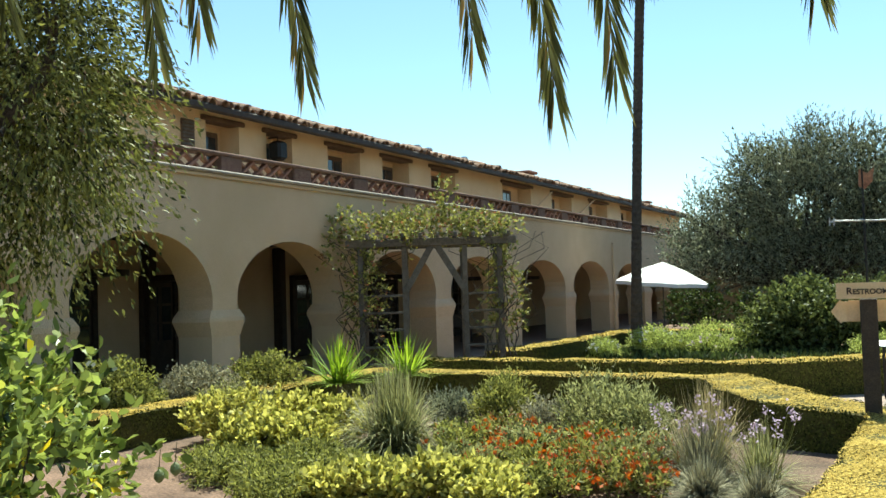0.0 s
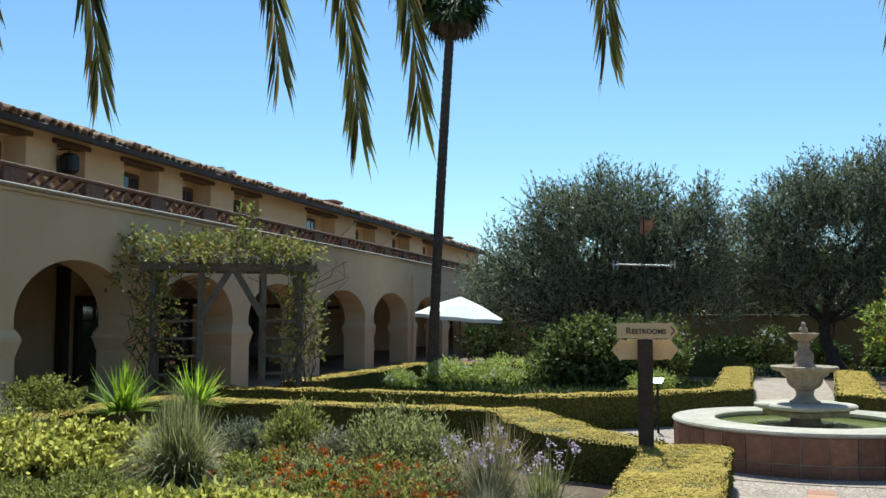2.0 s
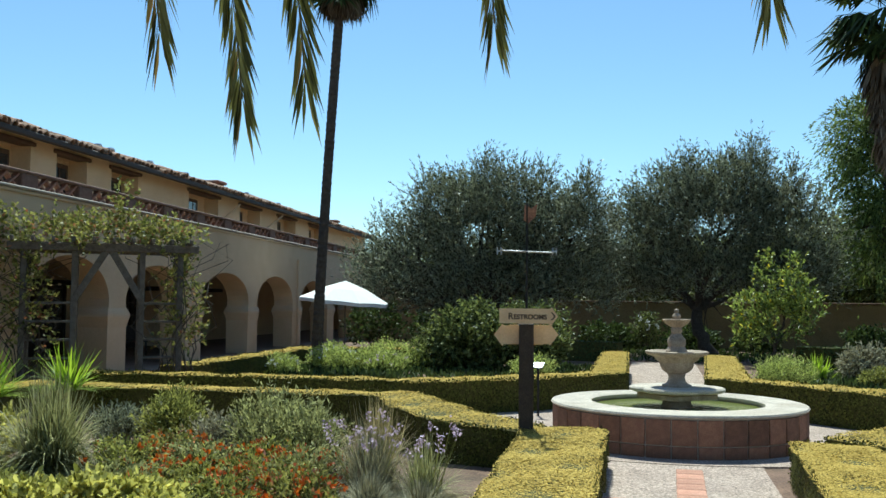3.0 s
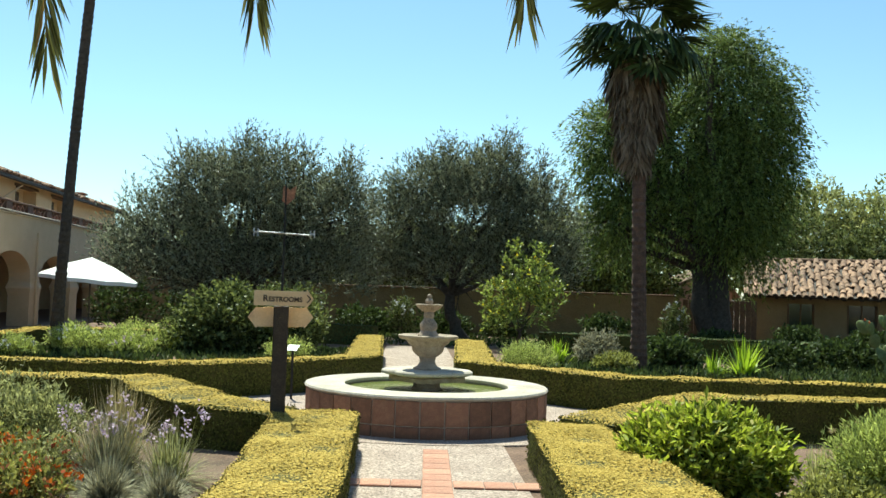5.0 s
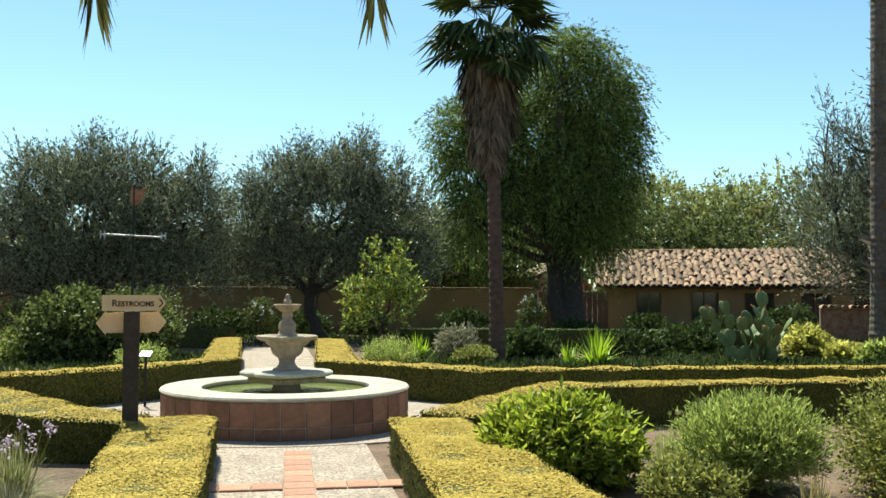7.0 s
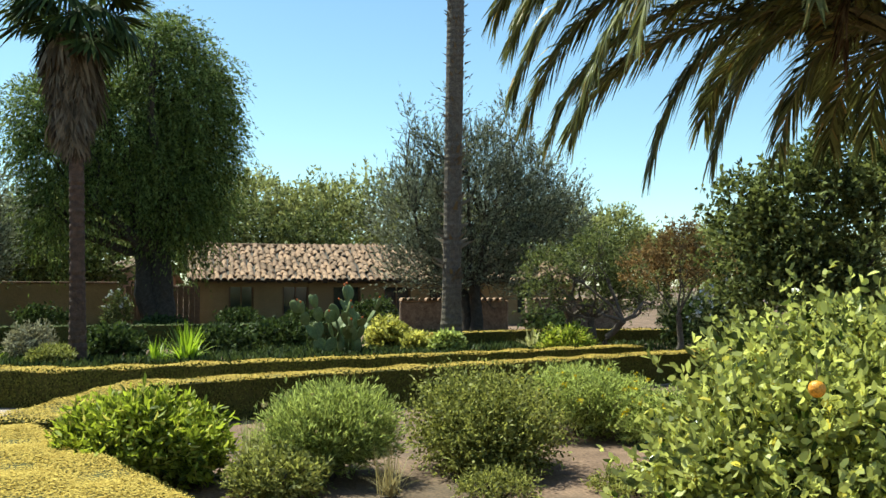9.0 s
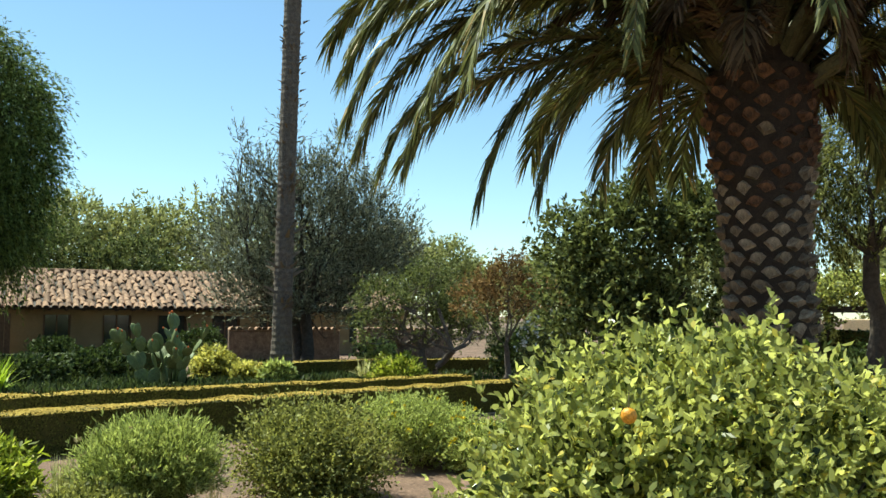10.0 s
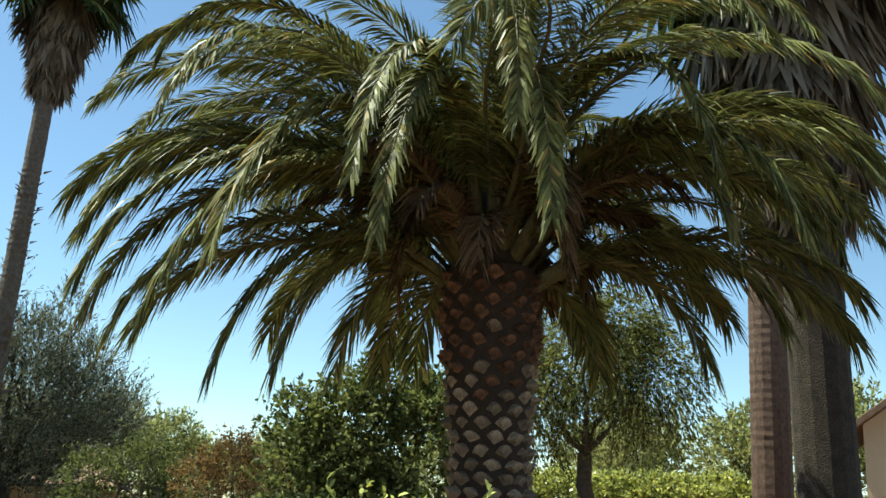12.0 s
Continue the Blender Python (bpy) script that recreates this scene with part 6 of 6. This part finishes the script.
tuft("agapanthus", "strap-leaved green plant in the bed", W(0.0, 21.9), 80, 0.85, 0.05, M_YUCCA, 152, 0.5, "plant")
shrub("silver_bush", "small silver-leaved shrub in the bed", W(0.9, 22.6), 0.6, 0.85, M_SILVER, 153, 400, 8, 0.25, (0.08, 0.03))
shrub("round_shrub", "small rounded green shrub", W(1.25, 21.0), 0.6, 0.45, M_SHRUB, 154, 500, 8, 0.12, (0.05, 0.02))
shrub("grassy_shrub", "straw-tipped grassy shrub by the hedge", W(-0.6, 20.2), 0.7, 0.6, M_LAVENDER, 155, 700, 8, 0.3, (0.07, 0.01), up=1.2)
for i, (x, y, r, h, mt) in enumerate(((9.3, 22.6, 0.6, 0.85, M_YELLOWGREEN), (9.9, 22.0, 0.5, 0.4, M_YELLOWGREEN), (15.6, 24.8, 1.0, 1.0, M_CITRUS), (10.3, 21.1, 0.4, 0.45, M_LAVENDER), (2.6, 22.4, 0.8, 0.8, M_DARKLEAF), (5.2, 23.4, 1.1, 0.7, M_DARKLEAF), (7.0, 24.5, 1.1, 0.8, M_DARKLEAF), (-1.8, 33.5, 1.0, 1.0, M_DARKLEAF), (1.6, 33.5, 1.2, 1.1, M_DARKLEAF), (-4.0, 34.0, 1.3, 1.0, M_DARKLEAF), (-7.0, 33.8, 1.4, 1.1, M_DARKLEAF), (-10.5, 33.2, 1.4, 1.2, M_DARKLEAF), (-12.5, 31.5, 1.6, 1.7, M_DARKLEAF), (-14.5, 30.5, 1.6, 1.9, M_DARKLEAF), (5.0, 31.0, 1.0, 0.7, M_DARKLEAF), (8.2, 33.8, 1.0, 0.9, M_DARKLEAF), (10.5, 33.6, 1.0, 0.8, M_DARKLEAF), (13.0, 33.0, 1.3, 1.3, M_DARKLEAF), (17.3, 20.2, 1.2, 1.5, M_DARKLEAF), (20.6, 24.4, 1.2, 1.6, M_SILVER), (21.0, 12.0, 1.2, 1.2, M_DARKLEAF), (22.4, 9.2, 1.1, 1.0, M_DARKLEAF), (24.8, 10.2, 1.2, 1.5, M_SILVER), (20.2, 14.4, 1.4, 1.6, M_DARKLEAF))):
    shrub("border_shrub", "leafy green shrub in a garden border", W(x, y), r, h, mt, 160 + i, 230, 8, 0.25, (0.12, 0.06))
tuft("agave", "pale variegated agave beside the palm", W(12.9, 21.4), 70, 0.7, 0.06, M_VARIEGATED, 180, 0.8, "plant", sag=0.3)
tuft("strap_leaved_plant", "dark strap-leaved plant beside the orange bush", W(7.6, 3.2), 160, 1.3, 0.04, M_FAN, 181, 0.55, "plant")
tuft("strap_leaved_plant", "dark strap-leaved plant beside the orange bush", W(8.8, 3.6), 160, 1.3, 0.04, M_FAN, 182, 0.55, "plant")
shrub("oleander", "pale flowering oleander beside the dark tree", W(13.6, 14.9), 0.9, 1.9, M_BROAD, 184, 500, 8, 0.3, (0.1, 0.03), up=0.9, flower=M_WHITEF, nf=60, fsize=0.09)
shrub("green_shrub", "bright green shrub behind the hedge", W(12.0, 18.4), 0.75, 0.75, M_LAUREL, 185, 420, 8, 0.25, (0.1, 0.035), up=0.8)
for i, (x, y) in enumerate(((9.6, 2.9), (8.3, 2.5), (10.3, 3.9), (9.5, 4.4))):
    tuft("strap_leaved_plant", "dark strap-leaved plant beside the orange bush", W(x, y), 150, 1.0, 0.035, M_BROAD, 186 + i, 0.8, "plant")
for i, (x, y) in enumerate(((8.0, 4.1), (8.9, 2.9), (8.3, 3.3), (9.3, 3.3), (7.6, 4.5))):
    tuft("strap_leaved_plant", "dark strap-leaved plant beside the orange bush", (x, y, 0), 190, 1.05, 0.04, M_FAN, 260 + i, 0.75, "plant")
# roses on the garden wall
for i, (x, y) in enumerate(((-5.6, 33.8), (-9.0, 33.6), (4.0, 33.4))):
    shrub("climbing_rose", "pale flowering rose before the garden wall", W(x, y), 0.55, 1.6, M_BROAD, 190 + i, 220, 8, 0.3, (0.08, 0.04), flower=M_WHITEF, nf=14, fsize=0.1)

# low ground cover in the far beds; its dark leaves also imitate tree shade
rng = np.random.default_rng(230)
pts = []
for x0, x1, y0, y1, cnt in ((-1.2, 13.0, 17.2, 26.0, 20000), (-11.8, -5.2, 15.5, 24.0, 9000), (-13.0, 14.0, 27.5, 35.5, 16000), (13.0, 24.0, 6.0, 28.0, 14000)):
    q = np.stack([rng.uniform(x0, x1, cnt) * S, rng.uniform(y0, y1, cnt) * S, np.zeros(cnt)], 1)
    keep = np.sin(q[:, 0] * 0.9 + 1.3 * np.sin(q[:, 1] * 0.5)) + np.sin(q[:, 1] * 1.1) + 0.8 * rng.normal(size=cnt) > -0.9
    pts.append(q[keep])
pts = np.concatenate(pts)
gc_dir = rng.normal(size=pts.shape) + [0, 0, 1.2]
gc = tagged(new("ground_cover", quads_mesh("ground_cover", leaves(pts + [0, 0, 0.004], gc_dir, rng, 0.2, 0.07), M_DARKLEAF)), "low ground cover in the beds, dark for tree shade", "plants", kind="stuff")

# prickly pear
rng = np.random.default_rng(200)
pc = thing("prickly_pear", "tall prickly pear cactus with red fruit", "cactus", W(7.5, 21.5))
pad = Geo()
pr = [(0.02, 0.0), (0.1, 0.06), (0.16, 0.18), (0.175, 0.3), (0.13, 0.42), (0.05, 0.48), (0.005, 0.49)]
pad.lathe(pr, 14)
pad.v = [(x, y * 0.2, z) for x, y, z in pad.v]
pad_me = pad.mesh("pad", M_CACTUS, True)
fruit_me = Geo().lathe([(0.01, 0), (0.03, 0.02), (0.032, 0.05), (0.02, 0.07)], 8).mesh("fruit", M_RED)


def grow(m, depth, size):
    o = new("pad", pad_me)
    o.parent = pc
    mm = m @ Matrix.Diagonal((size, size, size, 1))
    o.matrix_basis = mm
    if depth == 0:
        if rng.random() < 0.55:
            f = new("fruit", fruit_me)
            f.parent = pc
            f.matrix_basis = mm @ pose(0.03, 0, 0.48)
        return
    for q in range(2 if rng.random() < 0.55 else 1):
        grow(m @ pose(0.08 * size * rng.uniform(-1, 1), 0, 0.44 * size, rng.normal() * 14, rng.normal() * 20, rng.uniform(-70, 70)), depth - 1, size * rng.uniform(0.8, 1.0))


for q in range(8):
    grow(pose(rng.uniform(-0.8, 0.8), rng.uniform(-0.3, 0.3), -0.03, rng.normal() * 8, rng.normal() * 12, rng.uniform(0, 180)), 3 if q % 2 else 2, rng.uniform(1.0, 1.35))

# ---- garden arbour with climbing rose ----
AC, ADIR = W(-11.2, 12.8), 41.0
ab = thing("arbour", "weathered timber rose arbour with lattice sides", "arbour", AC, ADIR)
PX = [-1.42, -0.52, 0.72, 1.44]
AH = 2.82
for x in PX:
    for y in (0.0, 1.1):
        part("post", Geo().box(x - 0.055, y - 0.055, 0, x + 0.055, y + 0.055, AH, bevel=0.01), M_GREYWOOD, ab)
for y in (-0.03, 1.13):
    part("beam", Geo().box(PX[0] - 0.3, y - 0.05, AH - 0.02, PX[3] + 0.35, y + 0.05, AH + 0.14, bevel=0.015), M_GREYWOOD, ab)
for k in range(10):
    x = PX[0] - 0.2 + k * 0.36
    part("crosspiece", Geo().box(x - 0.03, -0.35, AH + 0.142, x + 0.03, 1.45, AH + 0.24, bevel=0.01), M_GREYWOOD, ab)
for a, b in ((PX[1], PX[0] * 0), (PX[2], 0.2)):
    part("brace", Geo().beam((a, -0.02, 1.85), ((PX[1] + PX[2]) / 2 + (-0.06 if a < 0 else 0.06), -0.02, AH - 0.02), 0.09, 0.13), M_GREYWOOD, ab)
for x0, x1 in ((PX[0], PX[1]), (PX[2], PX[3])):
    for z in (0.4, 0.75, 1.1, 1.45, 1.8):
        part("rung", Geo().beam((x0, -0.02, z), (x1, -0.02, z), 0.03, 0.05), M_GREYWOOD, ab)
rose = thing("climbing_rose", "climbing rose with sparse leaves over the arbour", "climber", AC, ADIR)
rng = np.random.default_rng(210)
for q in range(26):
    side = PX[0] if q % 2 else PX[3]
    x = side + rng.normal() * 0.2
    pts = [Vector((x + rng.normal() * 0.08 * i, -0.1 + rng.normal() * 0.15 + 0.25 * (q % 3), i * 0.45)) for i in range(7)]
    pts.append(pts[-1] + Vector((rng.normal() * 0.5, 0.2, 0.35)))
    part("stem", Geo().tube(pts, [0.014 - 0.001 * i for i in range(8)], 5), M_BARK, rose)
lob = [(0, 0.5, AH + 0.3, 1.5, 0.8, 0.25), (-0.9, 0.4, AH + 0.25, 0.9, 0.7, 0.3), (1.2, 0.4, AH + 0.2, 0.7, 0.7, 0.35), (0.35, 0.4, AH + 0.75, 0.18, 0.2, 0.5), (-1.85, 0.2, AH + 0.1, 0.35, 0.4, 0.65), (-1.35, 0.2, 1.7, 0.4, 0.4, 1.1), (1.5, 0.3, 1.6, 0.35, 0.4, 1.2)]
part("foliage", quads_mesh("foliage", sprays(lob, 900, 8, 0.34, rng, 0.09, 0.055, 0.35, 0.1, 0.8, 0.25), M_ROSE), None, rose)

# ---- umbrella, right-hand arbour, marker, tall wall ----
um = thing("market_umbrella", "open white canvas market umbrella", "umbrella", W(-13.22, 25.6))
part("pole", Geo().tube([(0, 0, 0), (0, 0, 2.5)], [0.028, 0.028], 10), M_GREYWOOD, um)
g = Geo()
UR, UZ0, UZ1 = 1.56, 1.92, 2.58
rim = [(UR * (0.97 if k % 2 else 1.03) * math.cos(2 * math.pi * k / 16), UR * (0.97 if k % 2 else 1.03) * math.sin(2 * math.pi * k / 16), UZ0 - (0.0 if k % 2 else 0.02)) for k in range(16)]
v = [(0, 0, UZ1)] + [(x * 0.5, y * 0.5, (UZ0 + UZ1) / 2 + 0.05) for x, y, z in rim] + rim + [(x, y, z - 0.12) for x, y, z in rim]
f = [(0, 1 + k, 1 + (k + 1) % 16) for k in range(16)]
for r in range(2):
    f += [(1 + 16 * r + k, 17 + 16 * r + k, 17 + 16 * r + (k + 1) % 16, 1 + 16 * r + (k + 1) % 16) for k in range(16)]
g.add(v, f)
can = part("canopy", g, M_CLOTH, um, "white canvas canopy")
can.matrix_basis = pose(-0.2, 0, 0.02, 0, 5, 0)   # tilted over
for k in range(8):
    a = math.pi * k / 4
    part("rib", Geo().tube([(0, 0, UZ1 - 0.04), (0.66 * math.cos(a), 0.66 * math.sin(a), UZ1 - 0.24), (1.48 * math.cos(a), 1.48 * math.sin(a), UZ0 - 0.04)], [0.012] * 3, 5), M_GREYWOOD, can)
part("base", Geo().lathe([(0.3, 0), (0.3, 0.05), (0.08, 0.1), (0.05, 0.3)], 20), M_IRON, um)

pa = thing("pergola", "timber pergola heaped with green vine", "pergola", W(23.5, 12.5), -68)
for x in (-2.6, 0, 2.6):
    for y in (0, 1.6):
        part("post", Geo().box(x - 0.08, y - 0.08, 0, x + 0.08, y + 0.08, 2.1, bevel=0.015), M_DARKWOOD, pa)
for y in (0, 1.6):
    part("beam", Geo().box(-3.4, y - 0.06, 2.1, 3.4, y + 0.06, 2.28, bevel=0.015), M_DARKWOOD, pa)
vine = thing("vine", "dense yellow-green vine over the pergola", "climber", W(23.5, 12.5), -68)
rng = np.random.default_rng(220)
for x in (-2.5, 0.1, 2.5):
    g = Geo()
    limb(g, (x, 0.1, 0), (x + 0.3, 0.6, 2.4), 0.05, 0.02, rng)
    part("stem", g, M_BARK, vine)
lob = [(x, 0.7, 2.7 + 0.2 * math.sin(x * 3), 0.9, 1.2, 0.5) for x in (-4, -3, -2, -1, 0, 1, 2, 3, 4)] + [(-2.6, 0.2, 1.7, 0.5, 0.4, 0.7), (0, 0.2, 1.7, 0.6, 0.4, 0.7), (2.6, 0.2, 1.7, 0.5, 0.4, 0.7), (1.2, 0.0, 2.1, 0.4, 0.4, 0.4)]
part("foliage", quads_mesh("foliage", sprays(lob, 4200, 8, 0.25, rng, 0.12, 0.07, 0.2, 0.2, 0.9, 0.4), M_CITRUS), None, vine)
ow = Geo()
a, b = W(27.5, 16.8), W(29.5, 8.0)
ow.beam((a.x, a.y, 0.95), (b.x, b.y, 0.95), 0.4, 1.9, 0.03)
tagged(new("wall_east", ow.mesh("wall_east", M_STUCCO)), "sunlit ochre garden wall", kind="structure")
st = thing("statue", "small white stone statue on a plinth", "statue", W(21.6, 9.7))
part("figure", Geo().lathe([(0.16, 0), (0.16, 0.1), (0.1, 0.12), (0.12, 0.3), (0.13, 0.5), (0.12, 0.65), (0.07, 0.76), (0.075, 0.84), (0.02, 0.9)], 18), M_WHITE, st, smooth=True)
# stucco wall with raking gable past the palms
gh = thing("stucco_house", "shaded tan stucco gable end", "house", (20.1, 5.3, 0), -75)
part("wall", Geo().add([(0, 0, 0), (6, 0, 0), (6, 0, 6.4), (3.4, 0, 6.4), (0, 0, 3.9), (0, 5, 0), (6, 5, 0), (6, 5, 6.4), (3.4, 5, 6.4), (0, 5, 3.9)], [(0, 1, 2, 3, 4), (9, 8, 7, 6, 5), (1, 6, 7, 2), (5, 0, 4, 9), (4, 3, 8, 9), (3, 2, 7, 8)]), M_STUCCO, gh)
part("roof", Geo().beam((-0.5, 2.5, 3.62), (3.5, 2.5, 6.55), 5.6, 0.12).beam((3.4, 2.5, 6.5), (6.6, 2.5, 6.5), 5.6, 0.12), M_ROOF, gh)
part("door", Geo().box(0.9, -0.05, 0, 1.8, -0.004, 2.05, bevel=0.01), M_DARKWOOD, gh)

# ---- paving tiles and roof tiles, piece by piece ----
PATH_D = math.degrees(math.atan2(-0.98 + 1.22, 9.74 - 8.0))
t_me2 = Geo().box(-0.145, -0.145, 0, 0.145, 0.145, 0.02, bevel=0.006).mesh("tile", M_PAVER)
p1 = bpy.data.objects["path_1"]
a0, a1 = W(-0.98, 8.0), W(-1.22, 9.74)
step = (a1 - a0).normalized() * 0.3
for k in range(-18, 7):
    o = new("tile", t_me2)
    o.parent = p1
    o.matrix_basis = Matrix.Translation(a0 + step * k + Vector((0, 0, 0.0135))) @ Matrix.Rotation(math.atan2(-step.x, step.y) + rng.normal() * 0.01, 4, "Z")
side = Vector((step.y, -step.x, 0))
for k in (-3, -2, -1, 1, 2, 3):
    o = new("tile", t_me2)
    o.parent = p1
    o.matrix_basis = Matrix.Translation(a0 + side * k + Vector((0, 0, 0.0135))) @ Matrix.Rotation(math.atan2(-step.x, step.y) + rng.normal() * 0.01, 4, "Z")
for m4 in ROOF_TILES:
    o = new("roof_tile", cover)
    o.parent = lroof
    o.matrix_basis = m4
